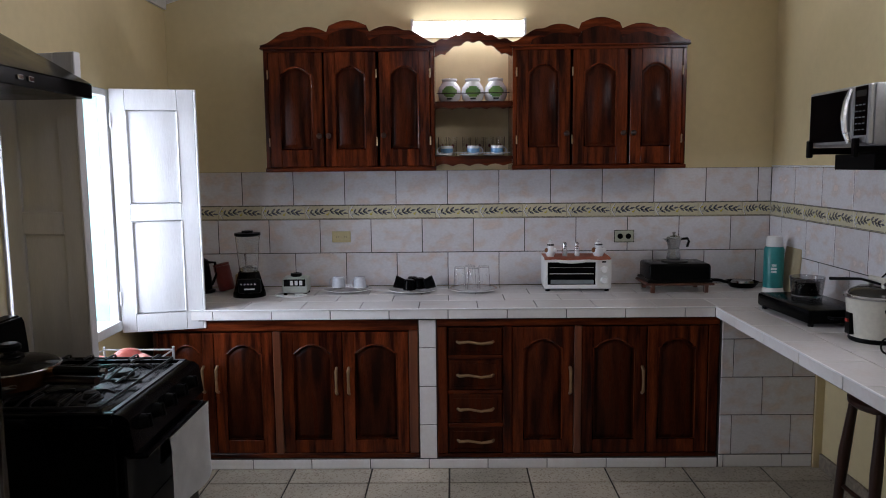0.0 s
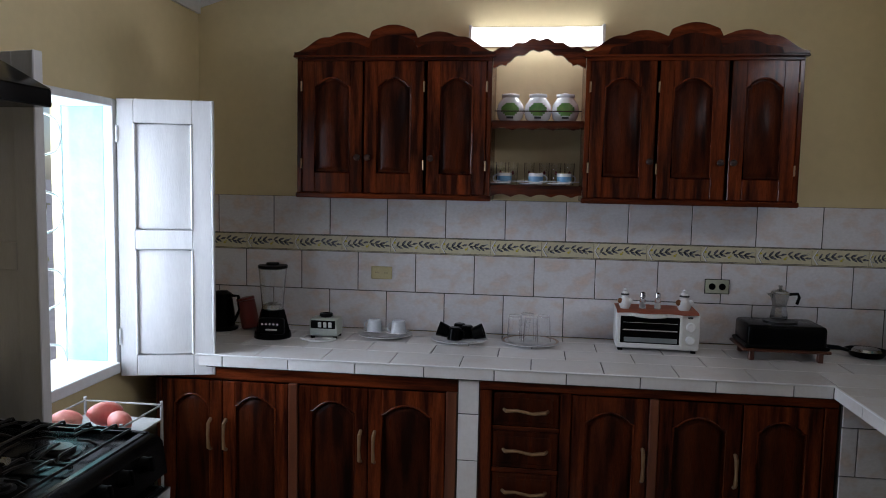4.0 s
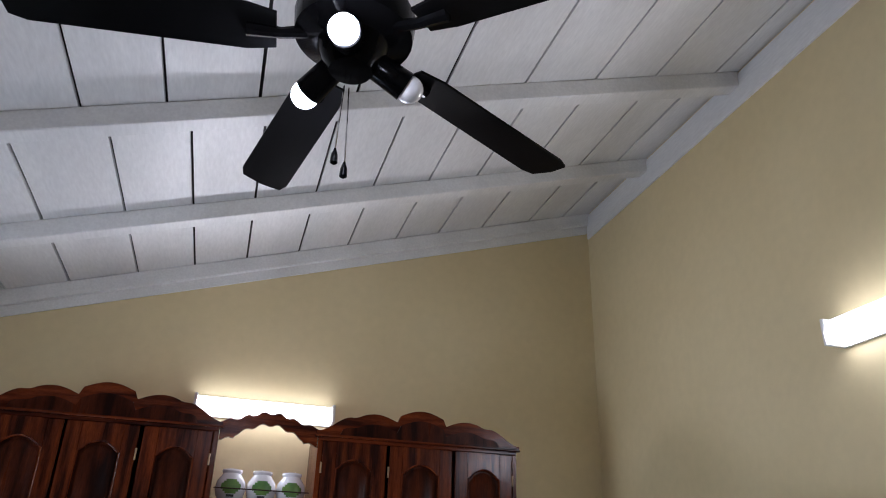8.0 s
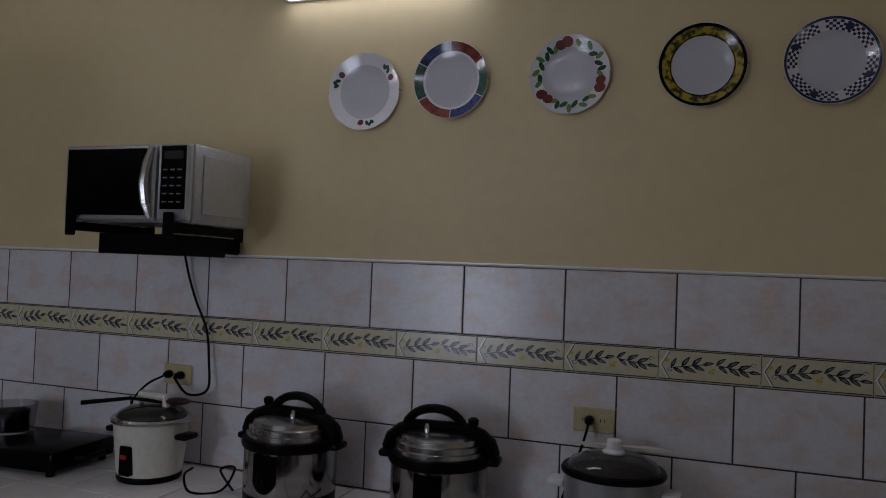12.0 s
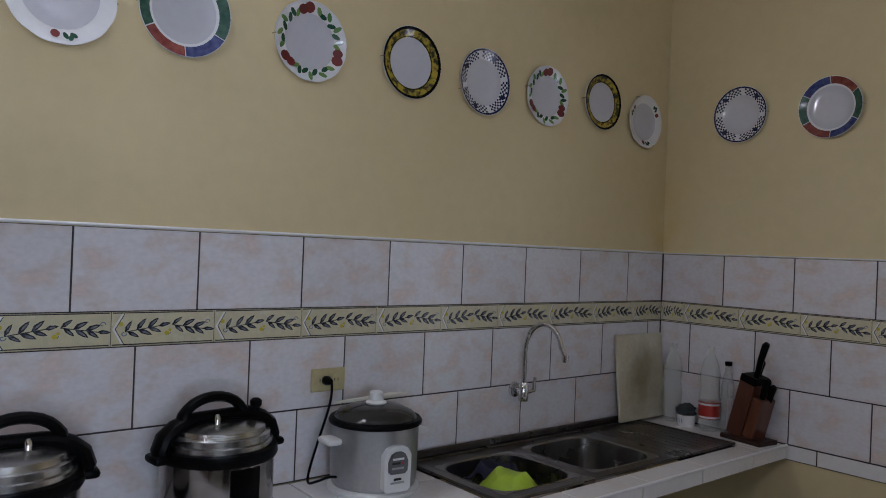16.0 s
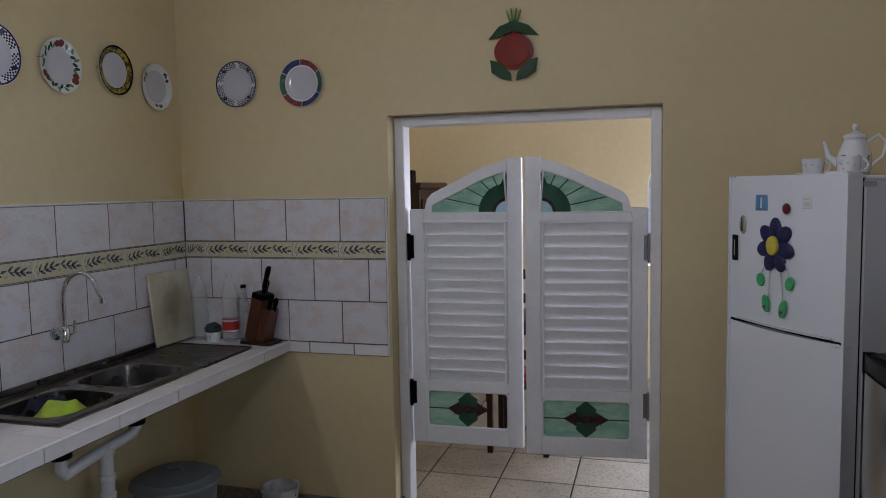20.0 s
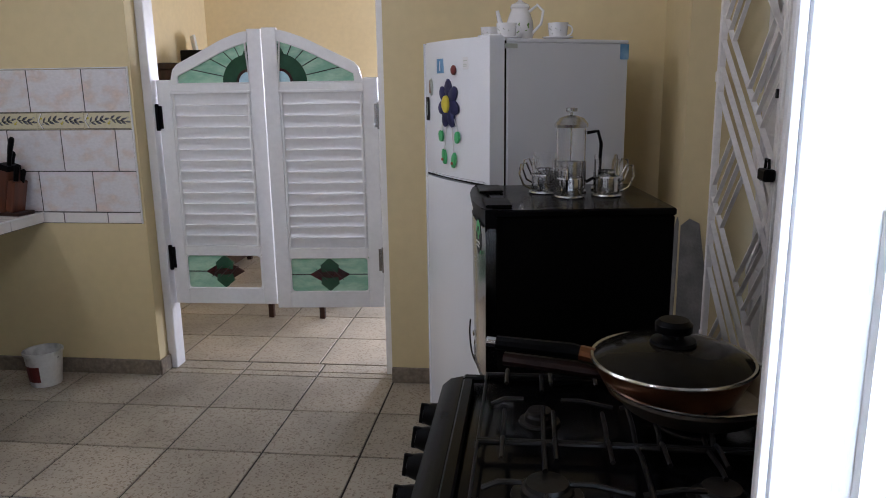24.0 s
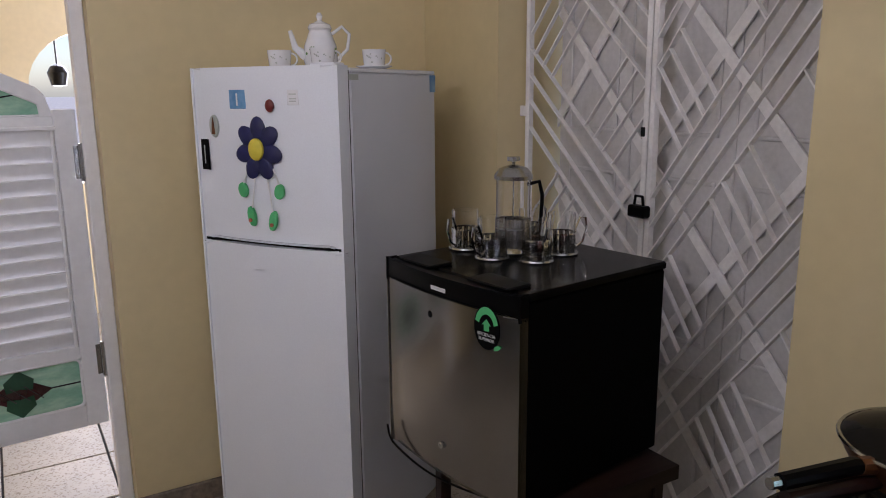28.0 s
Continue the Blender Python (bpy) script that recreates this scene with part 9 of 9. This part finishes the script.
def mango(x, y, z, s, m_, deg):
    bm = bmesh.new()
    bmesh.ops.create_icosphere(bm, subdivisions=3, radius=0.055 * s)
    for v in bm.verts:
        v.co.x *= 1.3 + 0.15 * (v.co.z > 0)
        v.co.y *= 0.95
        v.co += v.co.normalized() * 0.004 * noise.noise(v.co * 25)
    return solo("mango", bm, m_, "ripe pink mango lying in the wire rack", "mango", Matrix.Translation((x, y, z)) @ Matrix.Rotation(radians(deg), 4, "Z"), "mangoes in the rack")


for x, y, z, s, m_, d in ((-1.63, 2.86, 0.829, 0.78, PINK, 10), (-1.53, 2.95, 0.836, 0.85, PINK, 30), (-1.43, 2.88, 0.829, 0.78, PINK, -40)):
    mango(x, y, z - 0.006, s, m_, d)

# ---- ceiling fan ----
FX, FY, FZ = 0.03, 1.70, 2.777
cf = thing("ceiling_fan", "black five-blade ceiling fan with three spot bulbs", "ceiling fan", at(FX, FY, 0, 0))
bm = bmesh.new()
lathe(bm, [(0, roof(FX) - 0.04), (0.07, roof(FX) - 0.03), (0.05, roof(FX) - 0.1), (0.016, roof(FX) - 0.12), (0.016, FZ + 0.12), (0, FZ + 0.12)], 20)
part("down_rod", bm, BLACK, cf)
bm = bmesh.new()
lathe(bm, [(0, FZ + 0.125), (0.05, FZ + 0.12), (0.115, FZ + 0.085), (0.13, FZ + 0.05), (0.125, FZ + 0.0), (0.075, FZ - 0.02), (0.06, FZ - 0.06), (0.045, FZ - 0.085), (0, FZ - 0.09)], 32)
part("motor", bm, BLACK, cf)
for i in range(5):
    a = 30 + 72 * i
    bm = bmesh.new()
    outline = [(0.16, -0.045), (0.22, -0.058), (0.66, -0.066), (0.695, -0.055), (0.705, 0.0), (0.695, 0.055), (0.66, 0.066), (0.22, 0.058), (0.16, 0.045)]
    vs = prism(bm, outline, -0.003, 0.003)
    for v in vs:
        x, y, z = v.co
        v.co = (x, z, y)
    rot(bm, bm.verts, "X", 11)
    bmesh.ops.translate(bm, vec=(0, 0, FZ - 0.005), verts=bm.verts)
    rot(bm, bm.verts, "Z", a)
    part("blade", bm, BLACKP, cf)
    bm = bmesh.new()
    tube(bm, [(0.10, 0, FZ + 0.0), (0.15, 0, FZ - 0.012), (0.22, 0, FZ - 0.012)], [0.014, 0.012, 0.016], 8)
    rot(bm, bm.verts, "Z", a)
    part("blade_iron", bm, BLACK, cf)
for (dx, dy), lit in (((-0.035, -0.125), True), ((-0.08, 0.108), True), ((0.13, 0.017), False)):
    d = Vector((dx, dy, -0.06)).normalized()
    c_ = Vector((dx, dy, FZ - 0.088))
    bm = bmesh.new()
    tube(bm, [c_ - d * 0.13, c_ - d * 0.1, c_ - d * 0.099, c_ - d * 0.085, c_ - d * 0.01], [0.011, 0.011, 0.022, 0.03, 0.033], 16)
    so = part("spot_socket", bm, BLACK, cf)
    bm = bmesh.new()
    bmesh.ops.create_uvsphere(bm, u_segments=18, v_segments=12, radius=0.0305)
    bmesh.ops.translate(bm, vec=c_, verts=bm.verts)
    part("bulb", bm, BULB if lit else CERAMIC, so, "lit bulb" if lit else "unlit white bulb")
    if lit:
        q = Vector((FX, FY, 0)) + c_ + d * 0.05
        lamp("fan_light", "POINT", Matrix.Translation(q), 3.0, (0.93, 0.95, 1), radius=0.03)
for x, y, z in ((-0.01, 0.045, 2.51), (0.012, 0.05, 2.485)):
    bm = bmesh.new()
    tube(bm, [(x * 0.5, y, FZ - 0.09), (x, y, z + 0.02)], 0.0016, 5)
    part("pull_chain", bm, CHROME, cf)
    bm = bmesh.new()
    lathe(bm, [(0, -0.02), (0.008, -0.014), (0.007, 0.004), (0.002, 0.02), (0, 0.02)], 12, at=(x, y, z))
    part("chain_pull", bm, BLACK, cf)

# ---- dining room things ----
tb = thing("dining_table", "dark wooden dining table seen beyond the swing doors", "table", at(0.36, -2.1, 0))
part("tabletop", B(-0.5, -0.45, 0.72, 0.5, 0.42, 0.755, bev=0.006), DARKWOOD, tb)
for x, y in ((-0.23, 0.38), (0.13, 0.38), (-0.43, -0.4), (0.43, -0.4)):
    bm = bmesh.new()
    tube(bm, [(x, y, 0.72), (x, y, 0.3), (x, y, 0.0)], [0.028, 0.026, 0.02], 8)
    part("leg", bm, DARKWOOD, tb)
ch = thing("dining_chair", "dark wooden chair with a red striped cushion", "chair", at(0.36, -1.60, 0))
part("seat", B(-0.2, -0.2, 0.43, 0.2, 0.2, 0.455, bev=0.006), DARKWOOD, ch)
part("cushion", B(-0.18, -0.19, 0.456, 0.18, 0.18, 0.49, bev=0.012, seg=2), RED, ch, "red striped cushion")
for x in (-0.18, 0.18):
    for y in (-0.18, 0.18):
        part("leg", B(x - 0.018, y - 0.018, 0, x + 0.018, y + 0.018, 0.4295, bev=0.003), DARKWOOD, ch)
    part("back_post", B(x - 0.018, 0.165, 0.4555, x + 0.018, 0.198, 1.2, bev=0.004), DARKWOOD, ch)
for z in (0.62, 0.8, 0.98, 1.13):
    part("back_slat", B(-0.162, 0.172, z, 0.162, 0.19, z + 0.06, bev=0.003), DARKWOOD, ch)
sb = thing("display_cabinet", "dark wooden cabinet against the dining room wall", "cabinet", at(1.52, -2.78, 0))
bm = bmesh.new()
box(bm, -0.22, -0.36, 0.06, 0.22, 0.36, 1.70, bev=0.006)
part("body", bm, DARKWOOD, sb)
part("cornice", B(-0.24, -0.38, 1.7005, 0.22, 0.38, 1.75, bev=0.01), DARKWOOD, sb)
for y in (-0.34, 0.01):
    part("door", B(-0.236, y, 0.15, -0.2205, y + 0.33, 1.62, bev=0.004), WOOD_P, sb)
for x in (-0.18, 0.18):
    for y in (-0.32, 0.32):
        part("foot", B(x - 0.02, y - 0.02, 0, x + 0.02, y + 0.02, 0.0595), DARKWOOD, sb)
pf = thing("framed_picture", "pale blue framed picture standing on the cabinet", "picture", Matrix.Translation((1.60, -2.95, 1.7515)) @ pose(0, 0, 0.0, -8, 0, -60))
part("frame", B(-0.13, 0.0, 0.0, 0.13, 0.02, 0.24, bev=0.004), WHITEP, pf)
part("print", B(-0.11, -0.0025, 0.02, 0.11, -0.0005, 0.22), SKYBLUE, pf)
bm = bmesh.new()
box(bm, -0.09, -0.05, 0, 0.09, 0.05, 0.10, bev=0.006)
solo("small_radio", bm, BLACKP, "small black radio on the cabinet", "radio", at(1.5, -2.62, 1.7515))
ln = thing("lantern", "dark hanging lantern in the bright arched opening", "lamp", at(-0.62, -3.58, 0))
bm = bmesh.new()
cyl(bm, (0, 0, 1.86), 0.006, 0.23, 8)
part("rod", bm, IRON, ln)
bm = bmesh.new()
lathe(bm, [(0, 1.70), (0.05, 1.71), (0.07, 1.80), (0.045, 1.845), (0.01, 1.862), (0, 1.862)], 12)
part("body", bm, IRON, ln)

# ---- tiles, last ----
def tile_mesh(name, w, h, th, material, inset=0.0022, cache={}):
    key = (name, round(w, 4), round(h, 4), th, material.name)
    if key in cache:
        return cache[key]
    i = inset
    v = [(0, 0, 0), (w, 0, 0), (w, 0, h), (0, 0, h), (0, -th + 0.0014, 0), (w, -th + 0.0014, 0), (w, -th + 0.0014, h), (0, -th + 0.0014, h), (i, -th, i), (w - i, -th, i), (w - i, -th, h - i), (i, -th, h - i)]
    f = [(8, 9, 10, 11)]
    for a, b in ((4, 8), (0, 4)):
        for k_ in range(4):
            n_ = (k_ + 1) % 4
            f.append((a + k_, a + n_, b + n_, b + k_))
    me = bpy.data.meshes.new(name)
    me.from_pydata(v, [], f)
    me.materials.append(material)
    cache[key] = me
    return me


def motif_mesh(h, k=1.0):
    """Sprig of painted leaves with small flowers, on one border tile."""
    bm = bmesh.new()

    def leaf(x, z, L, a, wd=0.28):
        c, s = math.cos(radians(a)), math.sin(radians(a))
        x, z, L, wd = x + L * (1 - k) * 0.62 * c, z + L * (1 - k) * 0.62 * s, L * k, wd * (0.8 if k < 1 else 1)
        pts = [(0, 0), (L * 0.35, L * wd * 0.5), (L * 0.75, L * wd * 0.35), (L, 0), (L * 0.7, -L * wd * 0.3), (L * 0.3, -L * wd * 0.4)]
        bm.faces.new([bm.verts.new((x + p * c - q * s, 0, z + p * s + q * c)) for p, q in pts])
    for x0, s_ in ((0.045, 1), (0.165, -1)):
        zc_ = h * 0.5
        for dx, a_, L in ((-0.012, 52, 0.034), (-0.006, -36, 0.034), (0.016, 42, 0.040), (0.02, -30, 0.040), (0.044, 34, 0.040), (0.047, -28, 0.036), (0.072, 4, 0.034)):
            leaf(x0 + dx, zc_ + (dx - 0.04) * 0.16 * s_, L, a_ * (1 if s_ > 0 else 0.85) + 9 * s_, 0.36)
        if k < 1:
            continue
        pts = [(x0 - 0.012 + 0.088 * i / 8, zc_ + (0.088 * i / 8 - 0.05) * 0.16 * s_) for i in range(9)]
        for (xa, za), (xb, zb) in zip(pts, pts[1:]):
            bm.faces.new([bm.verts.new(p) for p in ((xa, 0, za - 0.0012), (xb, 0, zb - 0.0012), (xb, 0, zb + 0.0012), (xa, 0, za + 0.0012))])
    return bm


def curls():
    """Blue tendrils and the pale hearts of the leaves, beside the sprigs."""
    bm = bmesh.new()
    for x0, z0, s_ in ((0.13, 0.05, 1), (0.142, 0.03, -1), (0.25, 0.055, 1), (0.03, 0.03, -1)):
        pts = [(x0 + 0.008 * math.cos(a_ * 0.8) * (1 - a_ / 9), z0 + s_ * 0.008 * math.sin(a_ * 0.8) * (1 - a_ / 9)) for a_ in range(8)]
        for (xa, za), (xb, zb) in zip(pts, pts[1:]):
            d_ = Vector((xb - xa, zb - za)).normalized() * 0.0012
            bm.faces.new([bm.verts.new(p) for p in ((xa - d_.y, 0, za + d_.x), (xa + d_.y, 0, za - d_.x), (xb + d_.y, 0, zb - d_.x), (xb - d_.y, 0, zb + d_.x))])
    return bm


BW, BH = 0.27, 0.09
LEAFINK = mat("grey_blue_leaf_glaze", (0.016, 0.02, 0.028), (0.05, 0.055, 0.075), rough=0.25, scale=60, coat=0.3)
LINEINK = mat("dark_border_line", (0.02, 0.02, 0.02), rough=0.3)
FLOWERGLAZE = mat("yellow_flower_glaze", (0.55, 0.46, 0.05), rough=0.25)
CURLGLAZE = mat("blue_tendril_glaze", (0.16, 0.20, 0.32), rough=0.25)
MOTIF = mesh_of("leaf_sprig", motif_mesh(BH - 0.006), LEAFINK, False)
HEARTS = mesh_of("leaf_heart", motif_mesh(BH - 0.006, 0.55), mat("pale_leaf_glaze", (0.13, 0.135, 0.165), (0.22, 0.215, 0.23), rough=0.25, scale=50), False)
CURLS = mesh_of("tendril", curls(), CURLGLAZE, False)
bm = bmesh.new()
for x, z, r_ in ((0.022, 0.055, 0.006), (0.14, 0.028, 0.006), (0.148, 0.036, 0.004)):
    bm.faces.new([bm.verts.new((x + r_ * math.cos(2 * math.pi * i / 10) * (1 + 0.25 * (i % 2)), 0, z + r_ * 0.9 * math.sin(2 * math.pi * i / 10) * (1 + 0.25 * (i % 2)))) for i in range(10)])
FLOWERS = mesh_of("yellow_flowers", bm, FLOWERGLAZE, False)
bm = bmesh.new()
for z in (0.0, BH - 0.0075):
    bm.faces.new([bm.verts.new(p) for p in ((0.002, 0, z), (BW - 0.004, 0, z), (BW - 0.004, 0, z + 0.003), (0.002, 0, z + 0.003))])
LINES = mesh_of("border_lines", bm, LINEINK, False)


def chevron(u, w):
    """The zigzag joint at the end of a border tile."""
    bm = bmesh.new()
    zc_, hh = BH / 2 - 0.003, BH / 2 - 0.006
    for s_ in (1, -1):
        bm.faces.new([bm.verts.new(p) for p in ((u + 0.022, 0, zc_ + s_ * hh), (u, 0, zc_), (u + w, 0, zc_), (u + 0.022 + w, 0, zc_ + s_ * hh))])
    return bm


CHEVRON = mesh_of("joint_chevron", chevron(0.002, 0.0055), CERAMIC, False)
# dark twin of the chevron, a painted shadow along its edge
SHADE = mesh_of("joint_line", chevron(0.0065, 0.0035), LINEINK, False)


def row(parent, frame_m, u0, u1, phase, pitch, z0, z1, material, name="tile", th=0.007, joint=0.0048, motif=False):
    """Tiles along local x from u0 to u1; a joint lies at phase."""
    k_ = math.floor((u0 - phase) / pitch)
    u = phase + k_ * pitch
    while u < u1 - 1e-4:
        a, b = max(u, u0) + joint / 2, min(u + pitch, u1) - joint / 2
        if b - a > 0.012:
            me = tile_mesh(name, b - a, z1 - z0 - joint, th, material)
            o = piece(name, me, parent, 0, 0, 0, frame_m @ Matrix.Translation((a, 0.001, z0 + joint / 2)))
            if motif and b - a > 0.08:
                for md, lift in ((LINES, 0.0004), (CURLS, 0.0005), (FLOWERS, 0.0006), (MOTIF, 0.0008), (HEARTS, 0.001), (SHADE, 0.0009), (CHEVRON, 0.0012)):
                    q = new(md.name, md)
                    q.parent = o
                    q.matrix_basis = Matrix.Translation((0, -th - lift, 0.003)) @ Matrix.Scale((b - a) / BW, 4, Vector((1, 0, 0)))
        u += pitch


Z4, Z3, Z2, Z1 = TOP, TOP - 0.218, TOP - 0.309, TOP - 0.527


def wall_rows(parent, m, u0, u1, phase, bphase, low, pitch, bpitch):
    row(parent, m, u0, u1, phase, pitch, Z3, Z4, TILE)
    row(parent, m, u0, u1, bphase, bpitch, Z2, Z3, BORDER, "border_tile", 0.008, 0.0016, True)
    row(parent, m, u0, u1, phase + pitch / 2, pitch, Z1, Z2, TILE)
    row(parent, m, u0, u1, phase, pitch, low, Z1, TILE)


def bed(wall, a):
    part("grout_bed", B(*a), GROUT, wall)


bed(wall_north, (XW + 0.001, YN - 0.0042, CT, XE - 0.001, YN - 0.0002, TOP - 0.001))
bed(wall_east, (XE - 0.0042, YS + 0.001, CT, XE - 0.0002, YN - 0.005, TOP - 0.001))
bed(wall_south, (0.831, YS + 0.0002, 0.854, XE - 0.005, YS + 0.0042, TOP - 0.001))
MN = Matrix.Translation((0, YN, 0))
wall_rows(wall_north, MN, XW + 0.002, XE - 0.004, 0.592, 0.695, CT + 0.001, 0.330, 0.2805)
ME = Matrix.Translation((XE, 0, 0)) @ Matrix.Rotation(radians(-90), 4, "Z")
wall_rows(wall_east, ME, -YN + 0.0085, -YS - 0.0065, -1.183, -1.228, CT + 0.001, 0.3213, 0.2735)
MS = Matrix.Translation((0, YS, 0)) @ Matrix.Rotation(radians(180), 4, "Z")
wall_rows(wall_south, MS, -XE + 0.0065, -0.832, -1.384, -1.352, CT + 0.001, 0.304, 0.261)
row(wall_south, MS, -1.40, -0.832, -1.52, 0.25, 0.854, CT, EDGE)
# white nosing along the top of the tiles
structure("trim_tile_east", B(XE - 0.0115, YS + 0.012, TOP + 0.0005, XE - 0.0005, YN - 0.012, TOP + 0.009, bev=0.003), WHITE, "white nosing on top of the wall tiles", "trim")
structure("trim_tile_south", B(0.832, YS + 0.0005, TOP + 0.0005, XE - 0.012, YS + 0.0105, TOP + 0.006, bev=0.002), WHITE, "white nosing on top of the wall tiles", "trim")
structure("trim_tile_end", B(0.823, YS + 0.0005, 0.854, 0.8315, YS + 0.011, TOP + 0.009, bev=0.003), WHITE, "white end strip of the wall tiles", "trim")
# counter tops and edges
UP = Matrix.Rotation(radians(-90), 4, "X")


def top_tiles(x0, x1, y0, y1, along_x, phase):
    w, k_ = 0.205, 0
    if along_x:
        for k_, (ya, yb) in enumerate(((y0, 3.868), (3.868, 4.075), (4.075, 4.28), (4.28, y1))):
            row(counter, Matrix.Translation((0, 0, CT - 0.0065)) @ UP, x0, x1, phase + (0.163 if k_ % 2 else 0), P, ya, yb, EDGE, "tile", 0.0075)
    else:
        x = x0
        while x < x1 - 1e-4:
            xx = min(x + w, x1)
            m = Matrix.Translation((0, 0, CT - 0.0065)) @ Matrix.Rotation(radians(-90), 4, "Z") @ UP
            # local x runs along -y, local z along +x
            row(counter, m, -y1, -y0, -(phase + (P / 2 if k_ % 2 else 0)), P, x, xx, EDGE, "tile", 0.0075)
            x, k_ = xx, k_ + 1


top_tiles(XW + 0.003, XE - 0.01, NF, YN - 0.01, True, 0.098)
top_tiles(EF, XE - 0.01, 1.11, NF, False, 1.85)
top_tiles(EF, 1.49, sy0, 1.11, False, 1.85)
top_tiles(EF, XE - 0.01, YS + 0.01, sy0, False, -0.2)
row(counter, Matrix.Translation((0, NF + 0.011, 0)), XW + 0.003, EF + 0.002, -0.066, 0.3225, CT - 0.058, CT - 0.002, EDGE, "edge_tile", 0.009)
row(counter, Matrix.Translation((EF + 0.011, 0, 0)) @ Matrix.Rotation(radians(-90), 4, "Z"), -NF - 0.008, -YS - 0.002, 0.1, 0.345, CT - 0.058, CT - 0.002, EDGE, "edge_tile", 0.009)
part("nosing", B(XW + 0.003, NF - 0.0025, CT - 0.005, EF + 0.002, NF + 0.007, CT + 0.0024, bev=0.0025), WHITE, counter)
part("nosing", B(EF - 0.0025, YS + 0.003, CT - 0.005, EF + 0.007, NF - 0.003, CT + 0.0024, bev=0.0025), WHITE, counter)
for z in (0.03, 0.25, 0.47, 0.69):
    row(column, Matrix.Translation((0, NF + 0.033, 0)), -0.2305, -0.1325, -0.231, 0.099, z, min(z + 0.22, CT - 0.064), EDGE)
for i, (z0, z1) in enumerate(((0.075, 0.30), (0.30, 0.515), (0.515, 0.73), (0.73, CT - 0.064))):
    row(end_wall, Matrix.Translation((0, NF + 0.023, 0)), 1.432, 1.951, 1.50 + (P / 2 if i % 2 else 0), P, z0, z1, TILE)
row(end_wall, Matrix.Translation((0, NF + 0.023, 0)), 1.432, 1.951, 1.46, P, 0.0, 0.072, EDGE)
row(toe, Matrix.Translation((0, NF + 0.021, 0)), XW + 0.003, 1.426, -0.18, 0.33, 0.0, 0.057, EDGE)


# floor tiles
def floor_tiles(name, x0, x1, y0, y1, px, py, ox, oy):
    host = bpy.data.objects[name]
    y = oy + math.floor((y0 - oy) / py) * py
    while y < y1 - 1e-4:
        a, b = max(y, y0), min(y + py, y1)
        if b - a > 0.02:
            row(host, Matrix.Translation((0, 0, -0.007)) @ UP, x0, x1, ox, px, a, b, TERRAZZO, "tile", 0.008, 0.0098)
        y += py


floor_tiles("floor", XW - 0.29, XE, YS - 0.1, NF + 0.05, 0.434, 0.428, -0.50, 0.03)
floor_tiles("floor", DX0 + 0.001, DX1 - 0.001, YS - 0.219, YS - 0.1, 0.434, 0.428, -0.50, 0.03)
floor_tiles("floor_dining_room", HX0, HX1, HY, YS - 0.22, 0.43, 0.43, 0.40, -0.59)
